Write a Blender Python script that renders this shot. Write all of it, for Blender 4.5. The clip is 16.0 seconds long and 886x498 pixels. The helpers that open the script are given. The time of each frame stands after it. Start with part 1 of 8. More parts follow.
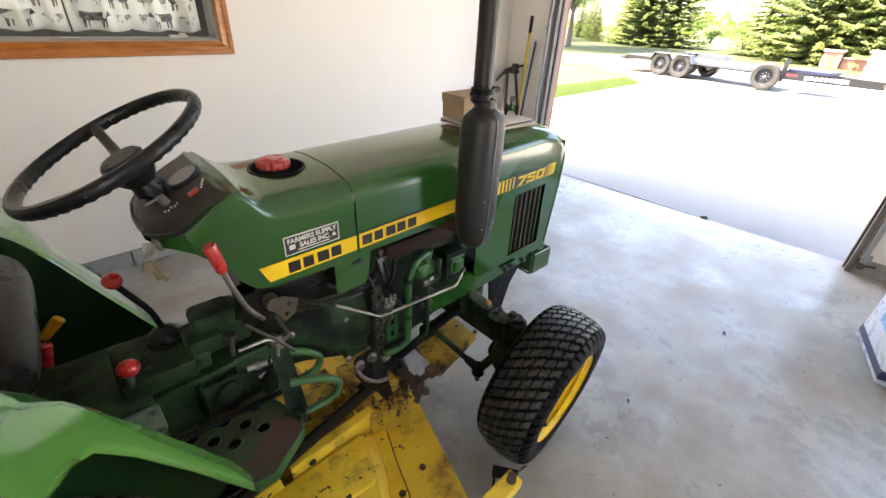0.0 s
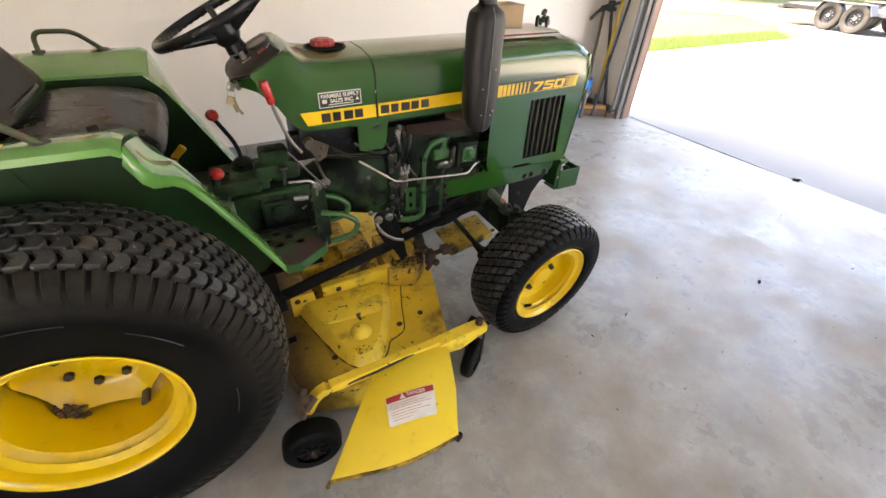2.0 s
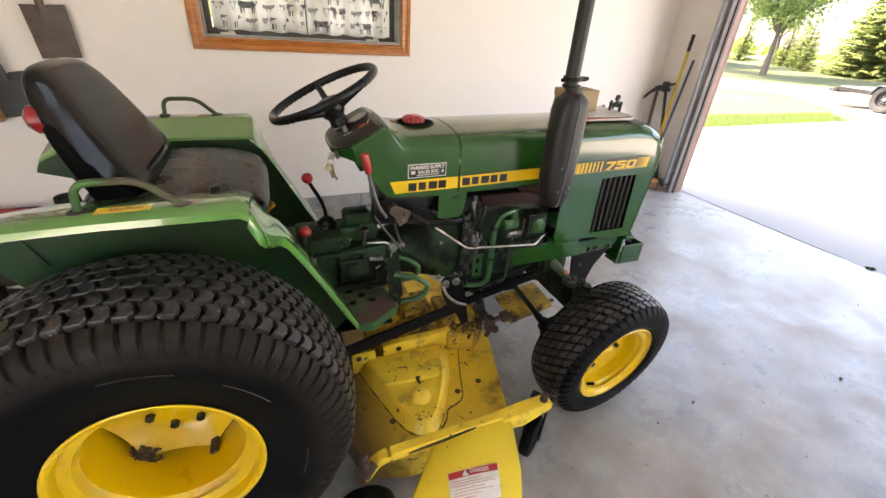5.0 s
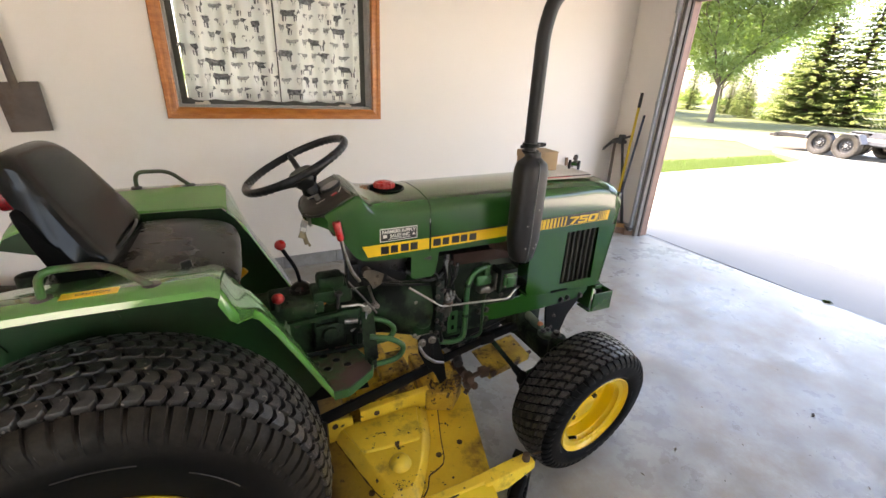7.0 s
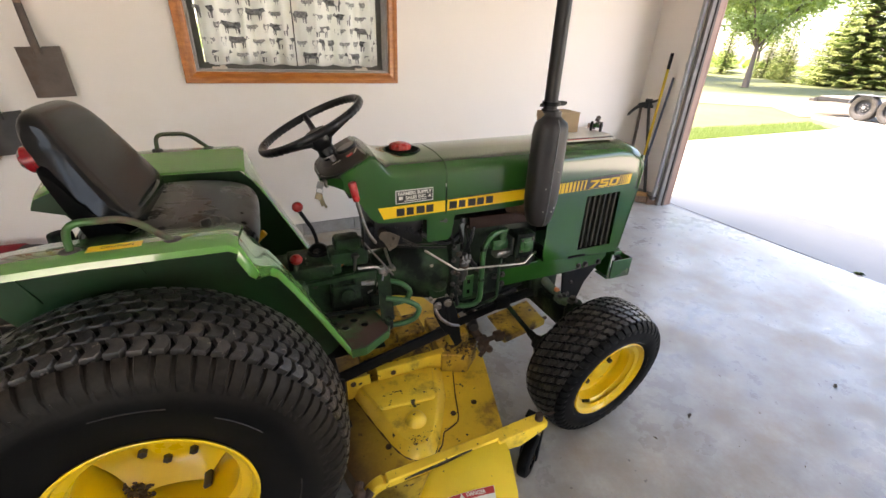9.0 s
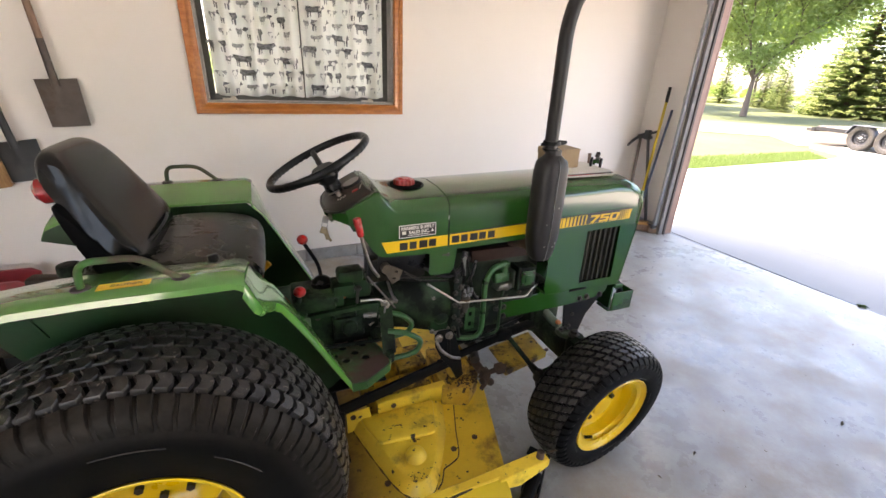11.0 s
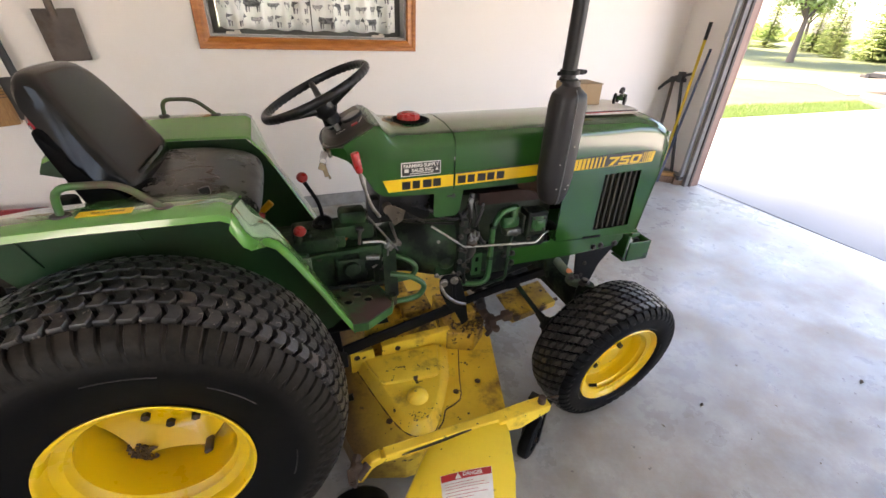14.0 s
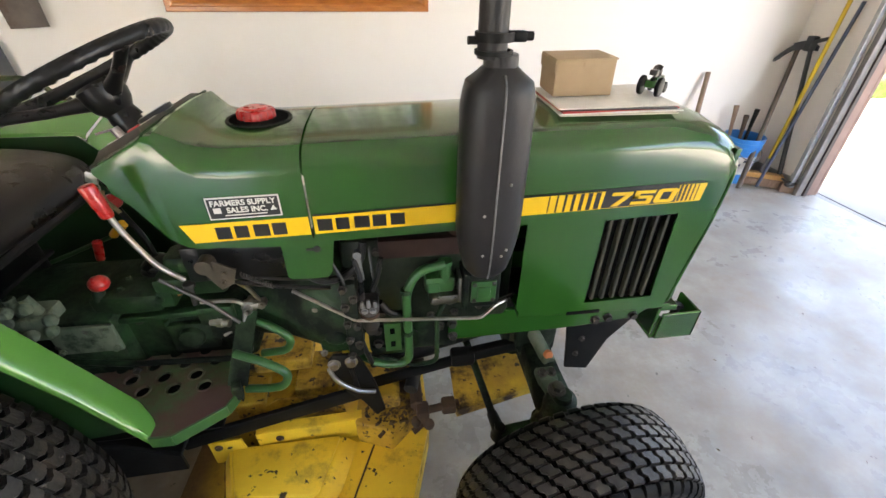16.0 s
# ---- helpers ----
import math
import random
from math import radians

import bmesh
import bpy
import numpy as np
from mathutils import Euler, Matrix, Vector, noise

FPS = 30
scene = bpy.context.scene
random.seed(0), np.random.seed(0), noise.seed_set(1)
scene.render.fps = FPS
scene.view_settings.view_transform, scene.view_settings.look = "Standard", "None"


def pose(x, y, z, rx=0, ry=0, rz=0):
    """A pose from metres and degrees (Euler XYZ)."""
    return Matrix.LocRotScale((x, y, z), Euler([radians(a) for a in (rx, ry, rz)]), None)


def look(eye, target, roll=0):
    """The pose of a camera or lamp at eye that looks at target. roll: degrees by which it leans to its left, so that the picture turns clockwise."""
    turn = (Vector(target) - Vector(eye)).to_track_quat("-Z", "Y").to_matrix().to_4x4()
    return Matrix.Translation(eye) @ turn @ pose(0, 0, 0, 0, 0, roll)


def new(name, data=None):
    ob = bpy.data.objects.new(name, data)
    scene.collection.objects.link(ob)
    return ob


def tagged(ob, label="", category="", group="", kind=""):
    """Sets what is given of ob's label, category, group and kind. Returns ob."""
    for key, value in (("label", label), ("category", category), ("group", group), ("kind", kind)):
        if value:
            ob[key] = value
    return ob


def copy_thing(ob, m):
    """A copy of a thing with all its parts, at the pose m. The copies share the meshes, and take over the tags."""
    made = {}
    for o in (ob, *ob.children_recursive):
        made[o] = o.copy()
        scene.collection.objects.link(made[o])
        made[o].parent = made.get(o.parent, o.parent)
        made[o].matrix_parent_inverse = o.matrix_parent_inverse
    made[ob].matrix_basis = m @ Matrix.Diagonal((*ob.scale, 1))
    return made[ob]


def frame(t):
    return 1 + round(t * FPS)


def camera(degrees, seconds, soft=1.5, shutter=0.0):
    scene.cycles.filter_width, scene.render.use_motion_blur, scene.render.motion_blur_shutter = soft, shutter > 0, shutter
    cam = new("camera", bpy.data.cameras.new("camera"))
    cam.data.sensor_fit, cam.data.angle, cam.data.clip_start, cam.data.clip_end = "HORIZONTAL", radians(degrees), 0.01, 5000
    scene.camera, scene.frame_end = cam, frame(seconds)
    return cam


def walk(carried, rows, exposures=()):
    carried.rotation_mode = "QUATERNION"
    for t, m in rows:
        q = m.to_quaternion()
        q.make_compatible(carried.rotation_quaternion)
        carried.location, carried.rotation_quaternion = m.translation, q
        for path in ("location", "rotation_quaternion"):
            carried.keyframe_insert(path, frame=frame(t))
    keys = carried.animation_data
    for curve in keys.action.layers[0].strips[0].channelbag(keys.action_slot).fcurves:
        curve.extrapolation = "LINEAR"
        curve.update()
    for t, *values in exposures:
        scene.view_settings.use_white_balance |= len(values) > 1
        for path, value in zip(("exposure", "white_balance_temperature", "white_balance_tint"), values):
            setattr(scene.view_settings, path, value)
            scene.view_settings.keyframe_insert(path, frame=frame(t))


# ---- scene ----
cam = camera(94.3, 16.0)

PATH = [
    (0, (0.445, -0.924, 1.367), (1.649, 0.328, 0.376), 2.9),
    (0.5, (0.356, -1.058, 1.334), (1.444, 0.27, 0.307), 3.3),
    (1, (0.314, -1.173, 1.323), (1.279, 0.203, 0.239), 3.4),
    (1.5, (0.403, -1.316, 1.307), (1.274, 0.073, 0.161), 3.5),
    (2, (0.467, -1.394, 1.296), (1.251, 0.023, 0.122), 2.7),
    (2.5, (0.445, -1.374, 1.301), (1.173, 0.063, 0.116), 2.6),
    (3, (0.391, -1.36, 1.31), (1.064, 0.127, 0.155), 2.6),
    (3.5, (0.351, -1.345, 1.319), (0.986, 0.177, 0.188), 3.2),
    (4, (0.336, -1.34, 1.323), (0.952, 0.218, 0.232), 3.6),
    (4.5, (0.345, -1.329, 1.335), (0.988, 0.258, 0.302), 4.0),
    (5, (0.349, -1.332, 1.337), (1.043, 0.28, 0.378), 4.0),
    (7.3, (0.365, -1.345, 1.39), (1.187, 0.321, 0.649), 2.7),
    (7.5, (0.368, -1.344, 1.381), (1.171, 0.321, 0.618), 2.5),
    (8, (0.362, -1.342, 1.366), (1.116, 0.315, 0.537), 2.1),
    (8.5, (0.366, -1.35, 1.361), (1.094, 0.301, 0.498), 2.0),
    (8.6, (0.369, -1.35, 1.365), (1.092, 0.299, 0.495), 2.2),
    (9, (0.365, -1.354, 1.359), (1.086, 0.293, 0.483), 2.1),
    (11.5, (0.36, -1.352, 1.405), (1.074, 0.354, 0.643), 3.1),
    (12, (0.347, -1.359, 1.384), (0.981, 0.362, 0.586), 3.0),
    (12.5, (0.326, -1.364, 1.374), (0.906, 0.352, 0.524), 2.9),
    (13, (0.335, -1.367, 1.369), (0.905, 0.326, 0.47), 2.9),
    (13.5, (0.339, -1.358, 1.363), (0.934, 0.303, 0.421), 2.9),
    (14, (0.42, -1.332, 1.342), (1.038, 0.296, 0.358), 2.6),
    (14.5, (0.639, -1.292, 1.322), (1.239, 0.321, 0.304), 2.0),
    (15, (0.778, -1.176, 1.298), (1.346, 0.423, 0.24), 2.1),
    (15.5, (0.864, -0.984, 1.304), (1.278, 0.643, 0.217), 1.1),
    (16, (1.036, -0.873, 1.287), (1.28, 0.775, 0.18), 0.8),
]
SKY_STRENGTH = 0.09
EXPOSURES = [(0.0, 4.42, 7450, 16), (1.5, 4.53, 8000, 18), (3.5, 4.58, 8250, 20), (4.5, 4.55, 8000, 20), (7.5, 4.28, 7700, 18), (9.0, 4.31, 7750, 20), (11.5, 4.33, 7450, 22), (12.5, 4.31, 7650, 24), (14.5, 4.53, 7500, 20), (16.0, 4.75, 7600, 16)]
walk(cam, [(t, look(eye, target, roll)) for t, eye, target, roll in PATH], EXPOSURES)

# ---- world, sun, exposure ----
SUN_DIR = Vector((0.30, -0.42, -1.0)).normalized()
world = bpy.data.worlds.new("sky")
scene.world = world
world.use_nodes = True
wn = world.node_tree.nodes
sky = wn.new("ShaderNodeTexSky")
sky.sky_type, sky.sun_disc = 'NISHITA', False
sky.sun_elevation = math.asin(-SUN_DIR.z)
sky.sun_rotation = math.atan2(-SUN_DIR.x, -SUN_DIR.y)
sky.air_density, sky.dust_density = 1.0, 2.5
wn["Background"].inputs["Strength"].default_value = SKY_STRENGTH
world.node_tree.links.new(sky.outputs[0], wn["Background"].inputs["Color"])
sun = new("sun", bpy.data.lights.new("sun", 'SUN'))
sun.data.energy, sun.data.angle, sun.data.color = 2.4, radians(1.0), (1.0, 0.92, 0.80)
sun.rotation_euler = SUN_DIR.to_track_quat('-Z', 'Y').to_euler()


# ---- materials ----
def material(name, base, rough=0.5, metal=0.0, second=None, scale=8.0, amount=0.35, fine=90.0, bump=0.0, bump_scale=120.0,
             stain=None, stain_scale=3.0, stain_lo=0.55, stain_hi=0.75, coat=0.0, rough_var=0.12, spec=0.5, stretch=(1, 1, 1), spread=0.0, chips=None, chip_scale=45.0, chip_lo=0.66, ring=None):
    """A surface with colour varied at two scales, optional stains with a shape of their own, and fine relief."""
    m = bpy.data.materials.new(name)
    m.use_nodes = True
    nt = m.node_tree
    n, link = nt.nodes, nt.links.new
    bsdf = n["Principled BSDF"]
    tc = n.new("ShaderNodeTexCoord")
    mp = n.new("ShaderNodeMapping")
    mp.inputs["Scale"].default_value = stretch
    link(tc.outputs["Object"], mp.inputs["Vector"])
    vec = mp.outputs["Vector"]

    def noise_at(s, detail=4.0, rgh=0.6):
        t = n.new("ShaderNodeTexNoise")
        t.inputs["Scale"].default_value, t.inputs["Detail"].default_value, t.inputs["Roughness"].default_value = s, detail, rgh
        link(vec, t.inputs["Vector"])
        return t.outputs["Fac"]

    def ramp(fac, lo, hi, a=(0, 0, 0, 1), b=(1, 1, 1, 1)):
        r = n.new("ShaderNodeValToRGB")
        r.color_ramp.elements[0].position, r.color_ramp.elements[1].position = lo, hi
        r.color_ramp.elements[0].color, r.color_ramp.elements[1].color = a, b
        link(fac, r.inputs["Fac"])
        return r.outputs["Color"]

    def mix(fac, a, b):
        x = n.new("ShaderNodeMix")
        x.data_type = 'RGBA'
        for sock, v in ((x.inputs[0], fac), (x.inputs[6], a), (x.inputs[7], b)):
            if isinstance(v, (int, float)):
                sock.default_value = v
            elif isinstance(v, tuple):
                sock.default_value = (*v[:3], 1)
            else:
                link(v, sock)
        return x.outputs[2]

    second = second or tuple(c * 0.72 for c in base)
    big = ramp(noise_at(scale), 0.35, 0.7)
    col = mix(big, base, tuple(b + (s - b) * min(1.0, amount * 2) for b, s in zip(base, second)))
    grain = ramp(noise_at(fine, 2.0), 0.3, 0.75)
    col = mix(grain, col, mix(amount * 0.5, col, second))
    if spread:
        info = n.new("ShaderNodeObjectInfo")
        geo = n.new("ShaderNodeNewGeometry")
        add = n.new("ShaderNodeMath")
        add.operation = 'ADD'
        link(info.outputs["Random"], add.inputs[0])
        link(geo.outputs["Random Per Island"], add.inputs[1])
        hsv = n.new("ShaderNodeHueSaturation")
        rng = n.new("ShaderNodeMapRange")
        rng.inputs["From Max"].default_value = 2.0
        rng.inputs["To Min"].default_value, rng.inputs["To Max"].default_value = 1 - spread, 1 + spread
        link(add.outputs[0], rng.inputs["Value"])
        link(rng.outputs[0], hsv.inputs["Value"])
        link(col, hsv.inputs["Color"])
        col = hsv.outputs["Color"]
    rgh = n.new("ShaderNodeMapRange")
    rgh.inputs["To Min"].default_value, rgh.inputs["To Max"].default_value = max(0.03, rough - rough_var), min(1.0, rough + rough_var)
    link(noise_at(scale * 2.3), rgh.inputs["Value"])
    rv = rgh.outputs[0]
    if stain:
        mask = ramp(noise_at(stain_scale, 7.0, 0.68), stain_lo, stain_hi)
        col = mix(mask, col, stain)
        up = n.new("ShaderNodeMix")
        link(mask, up.inputs[0])
        link(rv, up.inputs[2])
        up.inputs[3].default_value = min(0.95, rough + 0.35)
        rv = up.outputs[0]
    if chips:
        mask = ramp(noise_at(chip_scale, 3.0, 0.55), chip_lo, chip_lo + 0.035)
        col = mix(mask, col, chips)
    if ring:
        r0, r1, dust, axes, centre = (*ring, (1, 0, 1), (0, 0, 0))[:5] if len(ring) == 3 else ring
        flat = n.new("ShaderNodeVectorMath")
        flat.operation = 'MULTIPLY'
        flat.inputs[1].default_value = axes
        shift = n.new("ShaderNodeVectorMath")
        shift.operation, shift.inputs[1].default_value = 'SUBTRACT', centre
        link(tc.outputs["Object"], shift.inputs[0])
        link(shift.outputs[0], flat.inputs[0])
        far = n.new("ShaderNodeVectorMath")
        far.operation = 'LENGTH'
        link(flat.outputs[0], far.inputs[0])
        wob = n.new("ShaderNodeMath")
        wob.operation, wob.inputs[1].default_value = 'MULTIPLY_ADD', 0.09
        link(noise_at(5.0, 5.0, 0.65), wob.inputs[0])
        link(far.outputs["Value"], wob.inputs[2])
        col = mix(ramp(wob.outputs[0], r0 + 0.045, r1 + 0.045), col, mix(grain, dust, tuple(c * 0.6 for c in dust)))
    link(col, bsdf.inputs["Base Color"])
    link(rv, bsdf.inputs["Roughness"])
    bsdf.inputs["Metallic"].default_value = metal
    bsdf.inputs["Specular IOR Level"].default_value = spec
    bsdf.inputs["Coat Weight"].default_value = coat
    bsdf.inputs["Coat Roughness"].default_value = 0.06
    if bump:
        b = n.new("ShaderNodeBump")
        b.inputs["Strength"].default_value, b.inputs["Distance"].default_value = min(1.0, bump), 0.002
        link(noise_at(bump_scale, 5.0), b.inputs["Height"])
        link(b.outputs[0], bsdf.inputs["Normal"])
    return m


M = {
    "green": material("green_paint", (0.014, 0.072, 0.012), 0.17, second=(0.019, 0.088, 0.015), scale=3, amount=0.25, coat=0.35, bump=0.03, bump_scale=30, stain=(0.05, 0.075, 0.03), stain_scale=5, stain_lo=0.68, stain_hi=0.95, rough_var=0.05),
    # lighter than the hood green: light falling on the fenders is in the colour
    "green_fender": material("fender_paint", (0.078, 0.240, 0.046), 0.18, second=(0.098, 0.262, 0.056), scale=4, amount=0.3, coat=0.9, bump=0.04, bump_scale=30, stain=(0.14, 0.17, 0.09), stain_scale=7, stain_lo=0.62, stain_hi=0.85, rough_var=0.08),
    # inner fender: shade under the flange is put into this darker, stained green
    "green_shaded_grimy": material("shaded_grimy_green_paint", (0.010, 0.052, 0.017), 0.42, second=(0.014, 0.045, 0.010), scale=5, amount=0.5, bump=0.1, stain=(0.022, 0.028, 0.014), stain_scale=4, stain_lo=0.45, stain_hi=0.8, spec=0.3),
    "green_cast": material("greasy_green_casting", (0.011, 0.047, 0.013), 0.40, second=(0.030, 0.046, 0.025), scale=7, amount=0.6, bump=0.5, bump_scale=110, stain=(0.0035, 0.005, 0.0035), stain_scale=7, stain_lo=0.40, stain_hi=0.58, spec=0.22),
    "green_pipe": material("green_pipe_paint", (0.026, 0.105, 0.026), 0.36, second=(0.018, 0.075, 0.024), scale=14, amount=0.4, stain=(0.035, 0.035, 0.02), stain_scale=14, stain_lo=0.6, stain_hi=0.8),
    "rail": material("worn_rail_paint", (0.030, 0.125, 0.020), 0.36, second=(0.02, 0.09, 0.02), scale=20, amount=0.4, stain=(0.075, 0.050, 0.034), stain_scale=12, stain_lo=0.36, stain_hi=0.58),
    "plate": material("worn_footplate", (0.030, 0.085, 0.025), 0.45, second=(0.03, 0.05, 0.018), scale=10, amount=0.5, bump=0.2, stain=(0.085, 0.045, 0.036), stain_scale=5, stain_lo=0.34, stain_hi=0.50),
    "yellow": material("deck_yellow_paint", (0.90, 0.64, 0.055), 0.42, second=(0.76, 0.48, 0.034), scale=7, amount=0.5, bump=0.18, bump_scale=70, stain=(0.22, 0.12, 0.030), stain_scale=6, stain_lo=0.535, stain_hi=0.72, chips=(0.055, 0.032, 0.014), chip_scale=38, chip_lo=0.652),
    "yellow_deck": material("grimy_deck_top_paint", (0.86, 0.60, 0.050), 0.45, second=(0.72, 0.45, 0.034), scale=6, amount=0.5, bump=0.2, bump_scale=70, stain=(0.20, 0.11, 0.030), stain_scale=6, stain_lo=0.53, stain_hi=0.70, chips=(0.050, 0.030, 0.014), chip_scale=34, chip_lo=0.655, ring=(0.50, 0.72, (0.13, 0.070, 0.022), (1, 0, 0), (1.2, 0, 0))),
    "yellow_dirty": material("dirty_yellow_paint", (0.62, 0.39, 0.03), 0.55, second=(0.36, 0.20, 0.025), scale=10, amount=0.6, bump=0.35, stain=(0.045, 0.026, 0.014), stain_scale=8, stain_lo=0.46, stain_hi=0.60, chips=(0.03, 0.018, 0.010), chip_scale=40, chip_lo=0.62),
    "chute": material("chute_yellow_paint", (0.86, 0.63, 0.04), 0.34, second=(0.76, 0.52, 0.03), scale=4, amount=0.35, bump=0.08, bump_scale=50, stain=(0.45, 0.27, 0.06), stain_scale=8, stain_lo=0.62, stain_hi=0.80, coat=0.2, chips=(0.07, 0.04, 0.02), chip_scale=34, chip_lo=0.70),
    "rim": material("rim_yellow_paint", (0.76, 0.49, 0.010), 0.30, second=(0.66, 0.40, 0.010), scale=3, amount=0.3, coat=0.25, stain=(0.45, 0.27, 0.05), stain_scale=7, stain_lo=0.64, stain_hi=0.82, chips=(0.10, 0.06, 0.03), chip_scale=30, chip_lo=0.73),
    "rubber": material("tyre_rubber", (0.013, 0.0122, 0.0115), 0.32, second=(0.047, 0.042, 0.037), scale=26, amount=0.85, bump=0.7, bump_scale=150, stain=(0.100, 0.074, 0.053), stain_scale=11, stain_lo=0.57, stain_hi=0.80, spec=0.40, chips=(0.18, 0.155, 0.13), chip_scale=75, chip_lo=0.66),
    "rubber_front": material("front_tyre_rubber", (0.017, 0.016, 0.015), 0.38, second=(0.043, 0.039, 0.035), scale=30, amount=0.8, bump=0.6, bump_scale=150, stain=(0.060, 0.046, 0.034), stain_scale=9, stain_lo=0.60, stain_hi=0.82, spec=0.36),
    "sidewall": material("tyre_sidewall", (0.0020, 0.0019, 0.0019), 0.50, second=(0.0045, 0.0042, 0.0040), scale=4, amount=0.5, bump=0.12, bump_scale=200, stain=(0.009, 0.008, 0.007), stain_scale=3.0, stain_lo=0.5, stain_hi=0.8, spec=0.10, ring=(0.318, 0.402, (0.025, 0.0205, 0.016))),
    "sidewall_line": material("worn_raised_line", (0.045, 0.042, 0.040), 0.5, second=(0.010, 0.010, 0.010), scale=60, amount=0.9, spec=0.3),
    "black": material("black_paint", (0.0055, 0.0055, 0.006), 0.44, second=(0.012, 0.011, 0.010), scale=12, amount=0.4, bump=0.15, stain=(0.03, 0.022, 0.015), stain_scale=9, stain_lo=0.64, stain_hi=0.82, spec=0.14),
    "muffler": material("muffler_paint", (0.013, 0.0122, 0.0128), 0.40, second=(0.022, 0.020, 0.0205), scale=7, amount=0.5, bump=0.2, bump_scale=220, stain=(0.034, 0.028, 0.026), stain_scale=7, stain_lo=0.58, stain_hi=0.85, spec=0.34),
    "vinyl": material("black_vinyl", (0.0022, 0.0022, 0.0024), 0.21, second=(0.004, 0.004, 0.0042), scale=5, amount=0.4, bump=0.10, bump_scale=18, stain=(0.007, 0.0068, 0.0066), stain_scale=5.0, stain_lo=0.62, stain_hi=0.9, rough_var=0.06, spec=0.24),
    "vinyl_worn": material("worn_vinyl", (0.0050, 0.0044, 0.0039), 0.28, second=(0.0095, 0.0078, 0.0066), scale=5, amount=0.5, bump=0.1, bump_scale=260, stain=(0.013, 0.011, 0.0095), stain_scale=4.0, stain_lo=0.52, stain_hi=0.85, rough_var=0.07, spec=0.24),
    "plastic": material("black_plastic", (0.006, 0.006, 0.0065), 0.30, second=(0.01, 0.01, 0.01), scale=10, amount=0.3, bump=0.05, spec=0.3),
    "dash": material("dash_panel", (0.030, 0.024, 0.019), 0.42, second=(0.020, 0.016, 0.013), scale=12, amount=0.4, bump=0.1, stain=(0.060, 0.050, 0.040), stain_scale=8, stain_lo=0.60, stain_hi=0.85, spec=0.35),
    "steel": material("bare_steel", (0.42, 0.41, 0.39), 0.35, 1.0, second=(0.25, 0.22, 0.19), scale=30, amount=0.5, bump=0.1),
    "dark_steel": material("dark_steel", (0.10, 0.095, 0.09), 0.5, 0.8, second=(0.06, 0.05, 0.045), scale=25, amount=0.5, bump=0.2),
    # grease and the shade under the hood, both put into the colour
    "shaded_grease": material("shaded_greasy_iron", (0.008, 0.016, 0.008), 0.38, second=(0.016, 0.026, 0.014), scale=12, amount=0.6, bump=0.5, bump_scale=110, stain=(0.003, 0.003, 0.003), stain_scale=9, stain_lo=0.45, stain_hi=0.65, spec=0.2),
    "louvre": material("dull_louvre_paint", (0.040, 0.040, 0.030), 0.45, second=(0.026, 0.028, 0.020), scale=12, amount=0.4, spec=0.3),
    "track": material("zinc_track", (0.40, 0.40, 0.40), 0.55, 0.4, second=(0.30, 0.30, 0.30), scale=40, amount=0.4),
    "sash": material("grey_sash_paint", (0.085, 0.085, 0.070), 0.6, second=(0.06, 0.06, 0.05), scale=20, amount=0.4),
    "dusty": material("dusty_green_casting", (0.060, 0.095, 0.060), 0.7, second=(0.13, 0.15, 0.11), scale=18, amount=0.7, bump=0.5, stain=(0.012, 0.022, 0.012), stain_scale=14, stain_lo=0.52, stain_hi=0.66, spec=0.2),
    "crust": material("dried_crust", (0.060, 0.036, 0.019), 0.95, second=(0.15, 0.105, 0.060), scale=70, amount=0.9, bump=0.6, spec=0.1),
    # seat shell sides; also the tyre grooves, where it stands for their shade
    "shell": material("matt_black_shell_and_groove", (0.0030, 0.0030, 0.0032), 0.6, second=(0.006, 0.006, 0.006), scale=8, amount=0.4, spec=0.05),
    "bracket": material("tan_rusted_bracket", (0.115, 0.092, 0.066), 0.55, 0.4, second=(0.060, 0.045, 0.032), scale=20, amount=0.6, bump=0.2),
    "rust": material("rusty_iron", (0.10, 0.055, 0.032), 0.8, 0.2, second=(0.055, 0.035, 0.025), scale=30, amount=0.7, bump=0.6),
    "manifold": material("dark_maroon_iron", (0.020, 0.009, 0.008), 0.7, second=(0.032, 0.016, 0.012), scale=20, amount=0.6, bump=0.3, spec=0.2),
    "red": material("red_plastic", (0.45, 0.018, 0.016), 0.28, second=(0.33, 0.012, 0.012), scale=20, amount=0.3, coat=0.3),
    "red_lens": material("red_lens", (0.35, 0.008, 0.015), 0.2, coat=0.5, amount=0.15),
    "amber": material("amber_lens", (0.95, 0.17, 0.006), 0.18, second=(0.85, 0.12, 0.004), scale=20, amount=0.2, coat=0.6),
    "orange_cap": material("orange_cap", (0.55, 0.16, 0.04), 0.5),
    "yellow_grip": material("yellow_grip", (0.75, 0.36, 0.01), 0.4, amount=0.2),
    "decal_yellow": material("decal_yellow", (0.80, 0.50, 0.012), 0.35, second=(0.72, 0.43, 0.012), scale=9, amount=0.2, coat=0.2),
    "decal_black": material("decal_black", (0.012, 0.012, 0.012), 0.35, amount=0.1),
    "decal_white": material("decal_white", (0.75, 0.73, 0.68), 0.4, second=(0.62, 0.59, 0.53), scale=30, amount=0.4),
    "decal_red": material("decal_red", (0.50, 0.03, 0.03), 0.4, amount=0.25),
    "decal_grey": material("decal_grey", (0.33, 0.30, 0.29), 0.5, amount=0.2),
